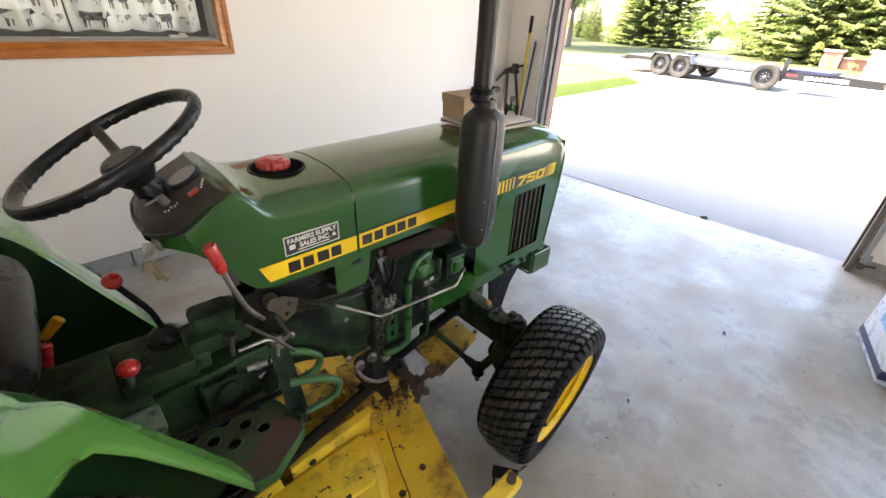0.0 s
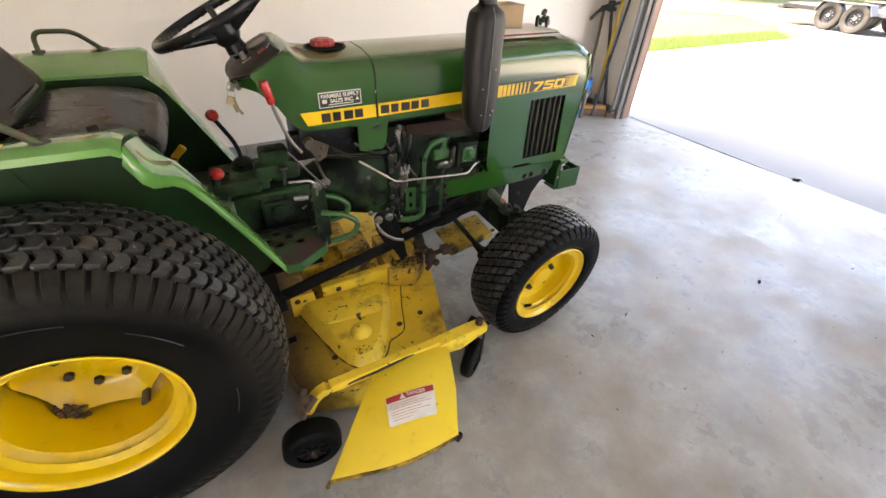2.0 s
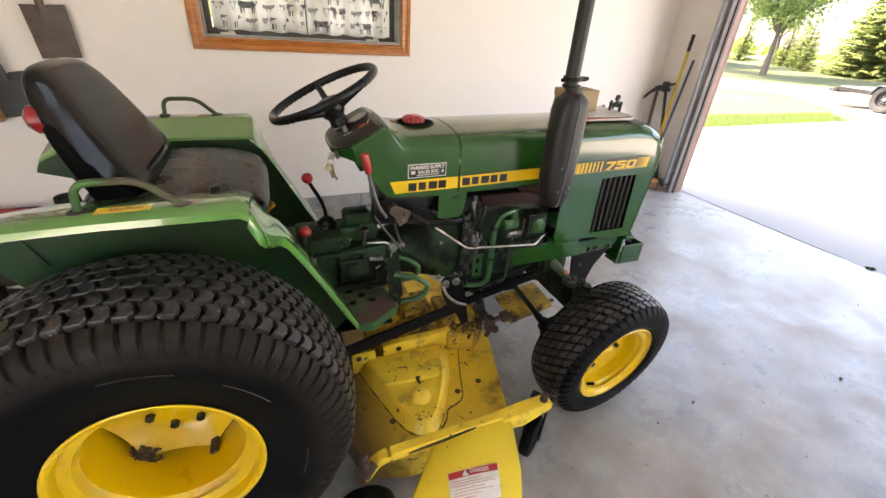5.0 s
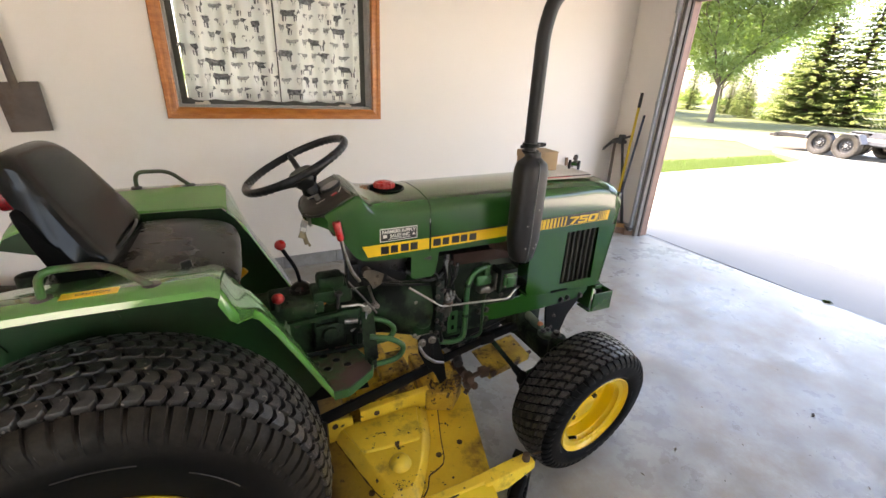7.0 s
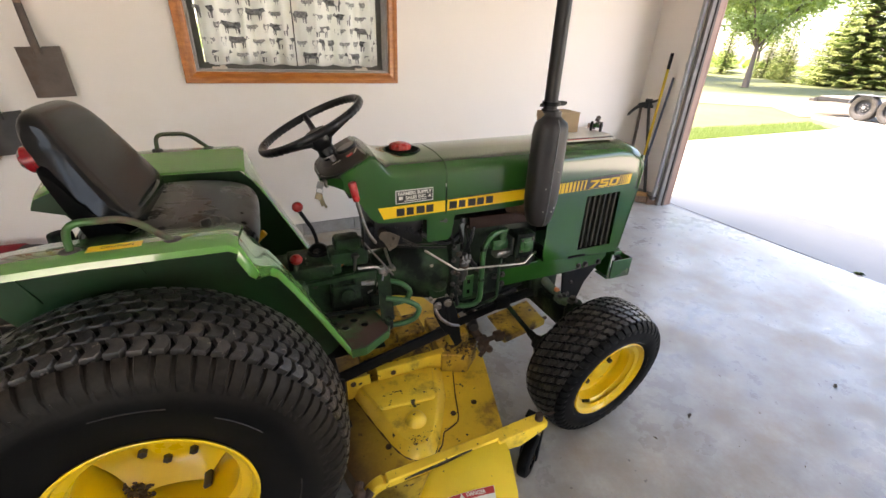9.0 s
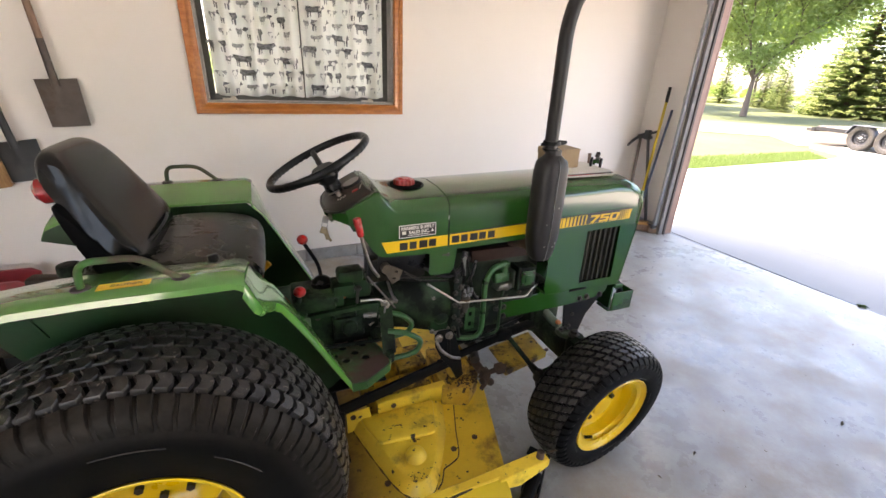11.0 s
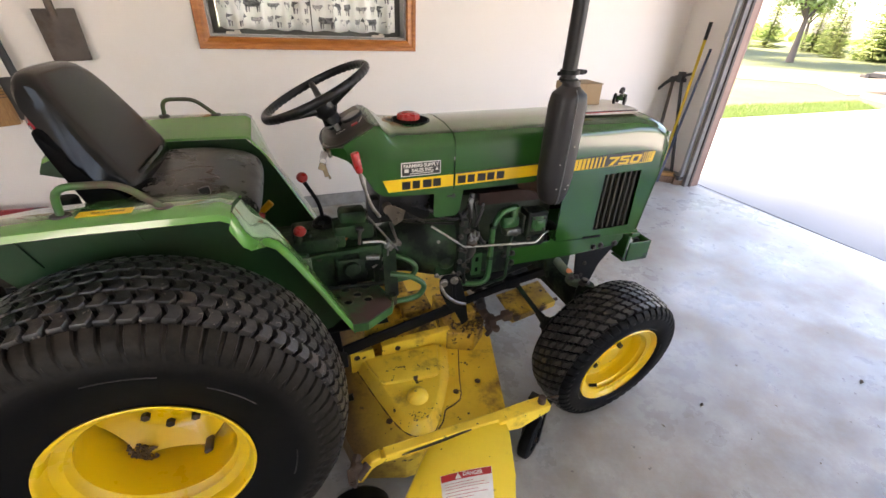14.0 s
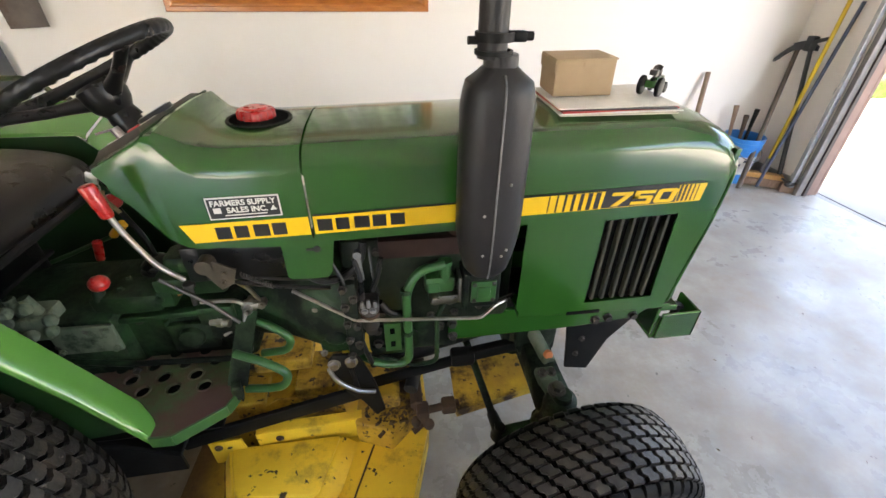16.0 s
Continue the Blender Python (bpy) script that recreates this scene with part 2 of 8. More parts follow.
    "concrete": material("garage_concrete", (0.425, 0.418, 0.385), 0.27, second=(0.255, 0.243, 0.215), scale=5.0, amount=0.55, fine=60, bump=0.35, bump_scale=35, stain=(0.290, 0.235, 0.170), stain_scale=1.9, stain_lo=0.44, stain_hi=0.72, rough_var=0.18, spec=0.5, chips=(0.16, 0.145, 0.125), chip_scale=26, chip_lo=0.69),
    "olive": material("rusty_olive_steel", (0.026, 0.022, 0.012), 0.5, 0.2, second=(0.014, 0.011, 0.008), scale=14, amount=0.6, bump=0.4, stain=(0.055, 0.032, 0.018), stain_scale=12, stain_lo=0.5, stain_hi=0.7, spec=0.3),
    "jamb": material("weathered_jamb_paint", (0.20, 0.175, 0.160), 0.7, second=(0.13, 0.11, 0.10), scale=10, amount=0.5, bump=0.2, stain=(0.07, 0.05, 0.04), stain_scale=6, stain_lo=0.6, stain_hi=0.75),
    # paler than the apron, so that it throws sunlight indoors
    "yard": material("bounce_yard_concrete", (0.64, 0.62, 0.58), 0.85, second=(0.55, 0.53, 0.50), scale=1.0, amount=0.4, fine=120, bump=0.2),
    "dark_handle": material("grimy_wood_handle", (0.060, 0.042, 0.032), 0.6, second=(0.10, 0.07, 0.05), scale=14, amount=0.6, stretch=(6, 6, 1), bump=0.3),
    "apron": material("apron_concrete", (0.200, 0.208, 0.202), 0.85, second=(0.172, 0.179, 0.174), scale=1.0, amount=0.4, fine=120, bump=0.2, stain=(0.15, 0.155, 0.155), stain_scale=0.7, stain_lo=0.6, stain_hi=0.85),
    "drywall": material("painted_drywall", (0.775, 0.715, 0.650), 0.60, second=(0.735, 0.675, 0.605), scale=1.1, amount=0.25, fine=200, bump=0.10, bump_scale=180, stain=(0.72, 0.64, 0.54), stain_scale=0.8, stain_lo=0.58, stain_hi=0.9),
    "ceiling": material("ceiling_paint", (0.82, 0.79, 0.74), 0.8, amount=0.1, bump=0.2),
    # near-black for recesses: their shade is put into the colour
    "recess_shade": material("painted_recess_shade", (0.004, 0.004, 0.004), 0.95, spec=0.05, amount=0.1),
    "block": material("foundation_concrete", (0.34, 0.325, 0.30), 0.85, second=(0.25, 0.235, 0.215), scale=12, amount=0.5, bump=0.5, stain=(0.18, 0.165, 0.15), stain_scale=8),
    "oak": material("varnished_oak", (0.52, 0.185, 0.040), 0.32, second=(0.34, 0.10, 0.018), scale=9, amount=0.6, coat=0.3, stretch=(1, 6, 6), bump=0.06),
    "trim": material("exterior_trim", (0.27, 0.155, 0.115), 0.65, second=(0.20, 0.11, 0.08), scale=8, amount=0.4, bump=0.2),
    "seal": material("dark_weather_strip", (0.045, 0.03, 0.024), 0.7, second=(0.07, 0.05, 0.04), scale=12, amount=0.5),
    "galv": material("galvanised_steel", (0.24, 0.24, 0.24), 0.62, 0.6, second=(0.16, 0.16, 0.16), scale=40, amount=0.4),
    "fabric": material("printed_curtain", (0.86, 0.845, 0.80), 0.9, second=(0.80, 0.785, 0.74), scale=10, amount=0.3, fine=600, bump=0.2, bump_scale=900),
    "print": material("curtain_print", (0.022, 0.022, 0.026), 0.9, second=(0.30, 0.30, 0.30), scale=60, amount=0.5),
    "print_light": material("curtain_print_light", (0.12, 0.12, 0.12), 0.9, second=(0.55, 0.54, 0.52), scale=80, amount=0.5),
    "card": material("cardboard", (0.42, 0.30, 0.18), 0.85, second=(0.36, 0.25, 0.145), scale=14, amount=0.35, bump=0.1),
    "paper": material("magazine_paper", (0.62, 0.56, 0.46), 0.6, second=(0.5, 0.42, 0.33), scale=20, amount=0.4),
    "straw": material("broom_straw", (0.38, 0.215, 0.09), 0.9, second=(0.24, 0.12, 0.045), scale=30, amount=0.6, stretch=(8, 8, 1), bump=0.8, bump_scale=60),
    "handle": material("varnished_handle", (0.55, 0.29, 0.09), 0.4, second=(0.42, 0.20, 0.055), scale=12, amount=0.5, stretch=(5, 5, 1)),
    "old_handle": material("aged_wood_handle", (0.20, 0.115, 0.075), 0.7, second=(0.30, 0.19, 0.13), scale=14, amount=0.6, stretch=(6, 6, 1), bump=0.3),
    "blade": material("worn_steel_blade", (0.085, 0.065, 0.055), 0.6, 0.4, second=(0.14, 0.11, 0.09), scale=8, amount=0.5, bump=0.2, stain=(0.12, 0.07, 0.045), stain_scale=6),
    "blade_black": material("black_steel_blade", (0.022, 0.022, 0.023), 0.5, 0.2, second=(0.05, 0.048, 0.045), scale=10, amount=0.4),
    "yellow_pole": material("yellow_fibreglass", (0.62, 0.42, 0.015), 0.4, second=(0.5, 0.33, 0.02), scale=10, amount=0.3),
    "blue": material("blue_plastic", (0.01, 0.20, 0.55), 0.35, second=(0.01, 0.15, 0.42), scale=6, amount=0.25),
    "blue_rod": material("blue_rod", (0.035, 0.055, 0.12), 0.5, second=(0.05, 0.06, 0.08), scale=14, amount=0.5),
    "navy": material("navy_print", (0.025, 0.03, 0.09), 0.4, amount=0.2),
    "white_film": material("white_film", (0.80, 0.81, 0.84), 0.28, second=(0.62, 0.68, 0.82), scale=7, amount=0.5, bump=0.5, bump_scale=25),
    "cyan_film": material("blue_film", (0.16, 0.50, 0.85), 0.28, second=(0.35, 0.62, 0.9), scale=6, amount=0.5, bump=0.5, bump_scale=25),
    "red_paint": material("red_enamel", (0.28, 0.02, 0.025), 0.45, second=(0.2, 0.02, 0.025), scale=12, amount=0.4, stain=(0.10, 0.05, 0.05), stain_scale=10),
    "cord": material("cream_hose", (0.66, 0.58, 0.42), 0.6, amount=0.3),
    "brass": material("brass_key", (0.30, 0.235, 0.14), 0.35, 1.0, amount=0.4),
    "grass": material("mown_grass", (0.036, 0.052, 0.008), 0.9, second=(0.050, 0.060, 0.013), scale=0.5, amount=0.6, fine=30, bump=0.9, bump_scale=30, stain=(0.072, 0.066, 0.026), stain_scale=0.18, stain_lo=0.5, stain_hi=0.75),
    "blade_grass": material("grass_blades", (0.060, 0.088, 0.018), 0.8, second=(0.085, 0.104, 0.028), scale=3, amount=0.7, spread=0.3),
    "gravel": material("gravel_lane", (0.064, 0.052, 0.037), 0.95, second=(0.056, 0.046, 0.030), scale=3, amount=0.5, fine=50, bump=0.9, bump_scale=40),
    "bark": material("tree_bark", (0.10, 0.075, 0.055), 0.9, second=(0.06, 0.045, 0.035), scale=8, amount=0.6, bump=1.0, bump_scale=20, stretch=(1, 1, 0.3)),
    "leaf": material("tree_leaves", (0.150, 0.220, 0.065), 0.6, second=(0.23, 0.28, 0.085), scale=0.8, amount=0.6, spread=0.35),
    "needles": material("spruce_needles", (0.090, 0.135, 0.038), 0.75, second=(0.17, 0.19, 0.040), scale=0.9, amount=0.7, spread=0.4),
    "brick": material("red_brick", (0.30, 0.14, 0.095), 0.85, second=(0.22, 0.10, 0.07), scale=6, amount=0.5, bump=0.5, spread=0.25),
    "stone": material("cream_stone", (0.52, 0.40, 0.31), 0.8, second=(0.45, 0.34, 0.26), scale=4, amount=0.4, bump=0.3),
    "trailer": material("trailer_black", (0.012, 0.012, 0.013), 0.5, second=(0.02, 0.02, 0.02), scale=5, amount=0.4, spec=0.3),
    "trailer_grey": material("trailer_fender", (0.075, 0.082, 0.095), 0.45, 0.2, second=(0.05, 0.055, 0.065), scale=6, amount=0.4),
    "planks": material("grey_deck_boards", (0.17, 0.155, 0.14), 0.85, second=(0.10, 0.09, 0.08), scale=5, amount=0.5, stretch=(1, 6, 1), bump=0.4),
    "dry_leaf": material("dry_leaf", (0.14, 0.10, 0.06), 0.9, amount=0.5, spread=0.4),
    "sprig": material("green_sprig", (0.08, 0.14, 0.03), 0.8, amount=0.4, spread=0.3),
}

glass = bpy.data.materials.new("window_glass")
glass.use_nodes = True
gb = glass.node_tree.nodes["Principled BSDF"]
gb.inputs["Base Color"].default_value = (0.93, 0.97, 0.95, 1)
gb.inputs["Roughness"].default_value, gb.inputs["Transmission Weight"].default_value, gb.inputs["IOR"].default_value = 0.02, 1.0, 1.45
M["glass"] = glass

# the curtain cloth lets some daylight through
cn = M["fabric"].node_tree
trans = cn.nodes.new("ShaderNodeBsdfTranslucent")
trans.inputs["Color"].default_value = (0.80, 0.79, 0.74, 1)
both = cn.nodes.new("ShaderNodeMixShader")
both.inputs[0].default_value = 0.45
cn.links.new(cn.nodes["Principled BSDF"].outputs[0], both.inputs[1])
cn.links.new(trans.outputs[0], both.inputs[2])
cn.links.new(both.outputs[0], cn.nodes["Material Output"].inputs["Surface"])
for key, tint in (("leaf", (0.20, 0.32, 0.05, 1)), ("needles", (0.08, 0.15, 0.03, 1)), ("blade_grass", (0.20, 0.32, 0.07, 1))):
    cn = M[key].node_tree
    trans = cn.nodes.new("ShaderNodeBsdfTranslucent")
    trans.inputs["Color"].default_value = tint
    both = cn.nodes.new("ShaderNodeMixShader")
    both.inputs[0].default_value = 0.35
    cn.links.new(cn.nodes["Principled BSDF"].outputs[0], both.inputs[1])
    cn.links.new(trans.outputs[0], both.inputs[2])
    cn.links.new(both.outputs[0], cn.nodes["Material Output"].inputs["Surface"])


# ---- shape helpers ----
def data_of(name, verts, faces, mat, smooth=False):
    me = bpy.data.meshes.new(name)
    me.from_pydata([tuple(v) for v in verts], [], faces)
    me.materials.append(M[mat])
    if smooth:
        me.polygons.foreach_set("use_smooth", [True] * len(me.polygons))
        me.set_sharp_from_angle(angle=radians(38))
    me.update()
    return me


def solid(bm):
    bmesh.ops.recalc_face_normals(bm, faces=bm.faces)
    return bm


def part(name, bm, mat, parent=None, label="", smooth=True):
    """Links a bmesh as one mesh object under a thing or a part."""
    me = bpy.data.meshes.new(name)
    solid(bm).to_mesh(me)
    bm.free()
    me.materials.append(M[mat])
    if smooth:
        me.polygons.foreach_set("use_smooth", [True] * len(me.polygons))
        me.set_sharp_from_angle(angle=radians(35))
    ob = new(name, me)
    ob.parent = parent
    if label:
        tagged(ob, label)
    return ob


def thing(name, label, category, at=(0, 0, 0), rz=0.0, group="", kind=""):
    ob = new(name)
    ob.matrix_world = pose(*at, 0, 0, rz)
    return tagged(ob, label, category, group, kind)


def place(bm, m):
    bmesh.ops.transform(bm, matrix=m, verts=bm.verts)
    return bm


def join(*bms):
    """All the pieces of one part in one bmesh."""
    out = bmesh.new()
    for b in bms:
        me = bpy.data.meshes.new("tmp")
        b.to_mesh(me)
        b.free()
        out.from_mesh(me)
        bpy.data.meshes.remove(me)
    return out


def box(c, s, bevel=0.004, rot=(0, 0, 0), seg=2):
    bm = bmesh.new()
    bmesh.ops.create_cube(bm, size=1.0)
    place(bm, Matrix.Diagonal((*s, 1)))
    if bevel:
        bmesh.ops.bevel(bm, geom=bm.edges[:], offset=min(bevel, min(s) * 0.45), segments=seg, affect='EDGES', profile=0.5)
    return place(bm, pose(*c, *rot))


def bar(a, b, w, h, bevel=0.003, up=(0, 0, 1)):
    """A square bar from a to b, w wide and h high."""
    a, b = Vector(a), Vector(b)
    d = b - a
    bm = box((0, 0, 0), (w, h, d.length), bevel)
    z = d.normalized()
    x = Vector(up).cross(z)
    x = x.normalized() if x.length > 1e-4 else Vector((1, 0, 0))
    y = z.cross(x)
    m = Matrix((x, y, z)).transposed().to_4x4()
    return place(bm, Matrix.Translation((a + b) / 2) @ m)


def cyl(a, b, r, r2=None, seg=20, bevel=0.0):
    a, b = Vector(a), Vector(b)
    bm = bmesh.new()
    bmesh.ops.create_cone(bm, cap_ends=True, segments=seg, radius1=r, radius2=r if r2 is None else r2, depth=(b - a).length)
    if bevel:
        edges = [e for e in bm.edges if abs(e.verts[0].co.z - e.verts[1].co.z) < 1e-6]
        bmesh.ops.bevel(bm, geom=edges, offset=bevel, segments=2, affect='EDGES', profile=0.5)
    q = (b - a).to_track_quat('Z', 'Y').to_matrix().to_4x4()
    return place(bm, Matrix.Translation((a + b) / 2) @ q)


def ball(c, r, s=(1, 1, 1), seg=20):
    bm = bmesh.new()
    bmesh.ops.create_uvsphere(bm, u_segments=seg, v_segments=max(8, seg // 2), radius=r)
    return place(bm, Matrix.Translation(c) @ Matrix.Diagonal((*s, 1)))


def rounded(points, fillet, n=5):
    """The path with its corners turned into arcs."""
    pts = [Vector(p) for p in points]
    out = [pts[0]]
    for p, c, q in zip(pts, pts[1:], pts[2:]):
        a, b = (p - c), (q - c)
        f = min(fillet, a.length * 0.48, b.length * 0.48)
        s, e = c + a.normalized() * f, c + b.normalized() * f
        for k in range(n + 1):
            t = k / n
            out.append(s.lerp(c, t).lerp(c.lerp(e, t), t))
    return out + [pts[-1]]


def tube(points, r, fillet=0.03, seg=10, n=5, closed=False):
    pts = rounded(points, fillet, n) if fillet else [Vector(p) for p in points]
    bm = bmesh.new()
    rings = []
    d0 = (pts[1] - pts[0]).normalized()
    side = d0.orthogonal().normalized()
    for i, p in enumerate(pts):
        d = (pts[min(i + 1, len(pts) - 1)] - pts[max(i - 1, 0)])
        if d.length < 1e-7:
            continue
        d.normalize()
        side = (side - d * side.dot(d)).normalized()
        up = d.cross(side)
        rr = r[min(i, len(r) - 1)] if isinstance(r, (list, tuple)) else r
        rings.append([bm.verts.new(p + (side * math.cos(a) + up * math.sin(a)) * rr) for a in [2 * math.pi * k / seg for k in range(seg)]])
    for u, v in zip(rings, rings[1:]):
        for k in range(seg):
            bm.faces.new((u[k], u[(k + 1) % seg], v[(k + 1) % seg], v[k]))
    bm.faces.new(rings[0][::-1])
    bm.faces.new(rings[-1])
    return bm


def lathe(profile, seg=48, m=None, cap=False):
    """Turns (radius, height) pairs about z."""
    bm = bmesh.new()
    rings = []
    for r, z in profile:
        if r < 1e-5:
            rings.append([bm.verts.new((0, 0, z))])
        else:
            rings.append([bm.verts.new((r * math.cos(2 * math.pi * k / seg), r * math.sin(2 * math.pi * k / seg), z)) for k in range(seg)])
    for u, v in zip(rings, rings[1:]):
        for k in range(seg):
            a, b = u[k % len(u)], u[(k + 1) % len(u)]
            c, d = v[(k + 1) % len(v)], v[k % len(v)]
            face = [x for i, x in enumerate((a, b, c, d)) if x not in (a, b, c, d)[:i]]
            if len(face) > 2:
                bm.faces.new(face)
    if m is not None:
        place(bm, m)
    return bm


def prism(poly, lo, hi, axis='y', bevel=0.0, seg=2):
    """A flat outline with thickness: the outline lies across the axis, from lo to hi along it."""
    def at(p, v):
        return {'x': (v, p[0], p[1]), 'y': (p[0], v, p[1]), 'z': (p[0], p[1], v)}[axis]
    bm = bmesh.new()
    a = [bm.verts.new(at(p, lo)) for p in poly]
    b = [bm.verts.new(at(p, hi)) for p in poly]
    n = len(poly)
    bm.faces.new(a)
    bm.faces.new(b[::-1])
    for k in range(n):
        bm.faces.new((a[k], b[k], b[(k + 1) % n], a[(k + 1) % n]))
    solid(bm)
    if bevel:
        bmesh.ops.bevel(bm, geom=bm.edges[:], offset=bevel, segments=seg, affect='EDGES', profile=0.5, clamp_overlap=True)
    return bm


def bolt(c, axis=(0, -1, 0), r=0.009, h=0.008):
    c, d = Vector(c), Vector(axis).normalized()
    return join(cyl(c, c + d * 0.002, r * 1.35, seg=16), cyl(c, c + d * h, r, seg=6, bevel=0.001))


def bolts(name, spots, axis, r, h, mat, parent, label=""):
    """Bolt heads, each one an object, all on one mesh."""
    me = bpy.data.meshes.new(name)
    b = bolt((0, 0, 0), axis, r, h)
    solid(b).to_mesh(me)
    b.free()
    me.materials.append(M[mat])
    for p in spots:
        ob = new(name, me)
        ob.parent = parent
        ob.matrix_local = Matrix.Translation(p)
        if label:
            tagged(ob, label)


def loft(sections, close_ends=True, ring=True):
    """A skin over equal-length sections of points."""
    bm = bmesh.new()
    rows = [[bm.verts.new(p) for p in s] for s in sections]
    n = len(rows[0])
    for u, v in zip(rows, rows[1:]):
        for k in range(n if ring else n - 1):
            bm.faces.new((u[k], u[(k + 1) % n], v[(k + 1) % n], v[k]))
    if close_ends and ring:
        bm.faces.new(rows[0][::-1])
        bm.faces.new(rows[-1])
    return bm


def smooth_line(pts, n):
    """A soft curve through a few plan points."""
    v = [Vector(p) for p in pts]
    v = [2 * v[0] - v[1]] + v + [2 * v[-1] - v[-2]]
    out = []
    for k in range(1, len(v) - 2):
        a, b, c, d = v[k - 1:k + 3]
        for e in range(n):
            t = e / n
            out.append(0.5 * (2 * b + (c - a) * t + (2 * a - 5 * b + 4 * c - d) * t * t + (3 * b - a - 3 * c + d) * t ** 3))
    return out + [v[-2]]


def open_shell(sections, thick=0.004):
    bm = loft(sections, False, False)
    solid(bm)
    geom = bmesh.ops.solidify(bm, geom=bm.faces[:], thickness=thick)
    return bm


def puff(profile, half, swell=0.25, n=8, y0=0.0, smooth_rounds=2, taper=0.0):
    """A cushion: an outline in x and z, swept across y and drawn in towards its sides."""
    pts = [Vector((p[0], p[1])) for p in profile]
    for _ in range(smooth_rounds):
        pts = [q for a, b in zip(pts, pts[1:] + pts[:1]) for q in (a.lerp(b, 0.25), a.lerp(b, 0.75))]
    c = sum(pts, Vector((0, 0))) / len(pts)
    rows = []
    for k in range(-n, n + 1):
        t = k / n
        s = 1 - swell * (1 - math.sqrt(max(0.0, 1 - abs(t) ** 3.0)))
        y = half * math.copysign(1 - (1 - abs(t)) ** 1.6, t)
        rows.append([(c.x + (p.x - c.x) * s, y0 + y * (1 - taper * max(0.0, min(1.0, (p.y - 0.95) / 0.25)) ** 1.5), c.y + (p.y - c.y) * s) for p in pts])
    return loft(rows)


def text_mesh(name, body, size, mat, m, parent, label="", extrude=0.0006, sx=1.0, bold=0.0):
    cu = bpy.data.curves.new(name, 'FONT')
    cu.body, cu.size, cu.extrude, cu.align_x, cu.align_y, cu.offset = body, size, extrude, 'CENTER', 'CENTER', bold
    tmp = bpy.data.objects.new(name, cu)
    scene.collection.objects.link(tmp)
    bpy.context.view_layer.update()
    me = bpy.data.meshes.new_from_object(tmp.evaluated_get(bpy.context.evaluated_depsgraph_get()))
    bpy.data.objects.remove(tmp)
    bpy.data.curves.remove(cu)
    me.materials.clear()
    me.materials.append(M[mat])
    ob = new(name, me)
    ob.parent = parent
    ob.matrix_local = m @ Matrix.Diagonal((sx, 1, 1, 1))
    if label:
        tagged(ob, label)
    return ob


# ---- garage: built along its own walls, turned a little against the tractor ----
GA = 2.58
WALL_V, DOOR_U, DOOR_OUT = 1.745, 4.0, 4.13
BACK_U, SIDE_V, CEIL = -4.6, -5.4, 2.75
JAMB_L, JAMB_R, DOOR_H = 1.235, -1.245, 2.14
WIN_U0, WIN_U1, WIN_Z0, WIN_Z1 = 0.115, 1.340, 1.185, 2.12


def setting(name, bm, mat, label, category, rz=GA, smooth=False):
    ob = part(name, bm, mat, None, "", smooth)
    ob.matrix_world = pose(0, 0, 0, 0, 0, rz)
    return tagged(ob, label, category, kind="structure")


def slab(u0, u1, v0, v1, z0, z1):
    return box(((u0 + u1) / 2, (v0 + v1) / 2, (z0 + z1) / 2), (u1 - u0, v1 - v0, z1 - z0), 0)


floor = setting("floor", slab(BACK_U - 0.15, DOOR_OUT, SIDE_V - 0.15, WALL_V + 0.15, -0.15, 0.0), "concrete", "grey sealed concrete garage floor with faint stains", "floor")
ceiling = setting("ceiling", slab(BACK_U - 0.15, DOOR_OUT, SIDE_V - 0.15, WALL_V + 0.15, CEIL, CEIL + 0.12), "ceiling", "plain white painted garage ceiling", "ceiling")
W0, W1 = WALL_V, WALL_V + 0.15
wall_north = setting("wall_north", join(
    slab(BACK_U - 0.15, WIN_U0, W0, W1, 0.105, CEIL), slab(WIN_U1, DOOR_OUT, W0, W1, 0.105, CEIL),
    slab(WIN_U0, WIN_U1, W0, W1, 0.105, WIN_Z0), slab(WIN_U0, WIN_U1, W0, W1, WIN_Z1, CEIL)), "drywall", "off-white painted drywall with a window in it", "wall")
wall_east = setting("wall_east", join(
    slab(DOOR_U, DOOR_OUT, JAMB_L + 0.03, W0 - 0.002, 0.105, CEIL), slab(DOOR_U, DOOR_OUT, -1.75, JAMB_R - 0.03, 0.105, CEIL),
    slab(DOOR_U, DOOR_OUT, SIDE_V, -5.1, 0.0, CEIL), slab(DOOR_U, DOOR_OUT, -5.1, -1.75, 2.45, CEIL),
    slab(DOOR_U, DOOR_OUT, JAMB_R - 0.03, JAMB_L + 0.03, DOOR_H + 0.03, CEIL)), "drywall", "off-white painted wall round the garage door openings", "wall")
setting("wall_west", slab(BACK_U - 0.15, BACK_U, SIDE_V, W0 - 0.002, 0.0, CEIL), "drywall", "off-white painted garage wall", "wall")
# doorway out of view, added to light the room from behind
setting("wall_south", join(slab(BACK_U - 0.15, -4.3, SIDE_V - 0.15, SIDE_V - 0.002, 0.0, CEIL), slab(-1.1, DOOR_OUT, SIDE_V - 0.15, SIDE_V - 0.002, 0.0, CEIL), slab(-4.3, -1.1, SIDE_V - 0.15, SIDE_V - 0.002, 2.6, CEIL)), "drywall", "off-white painted wall with an unseen doorway added to let light in", "wall")
foundation = setting("foundation", join(
    slab(BACK_U, DOOR_OUT, W0 + 0.012, W1, 0.0, 0.103), slab(DOOR_U + 0.01, DOOR_OUT, JAMB_L + 0.03, W0 + 0.01, 0.0, 0.103),
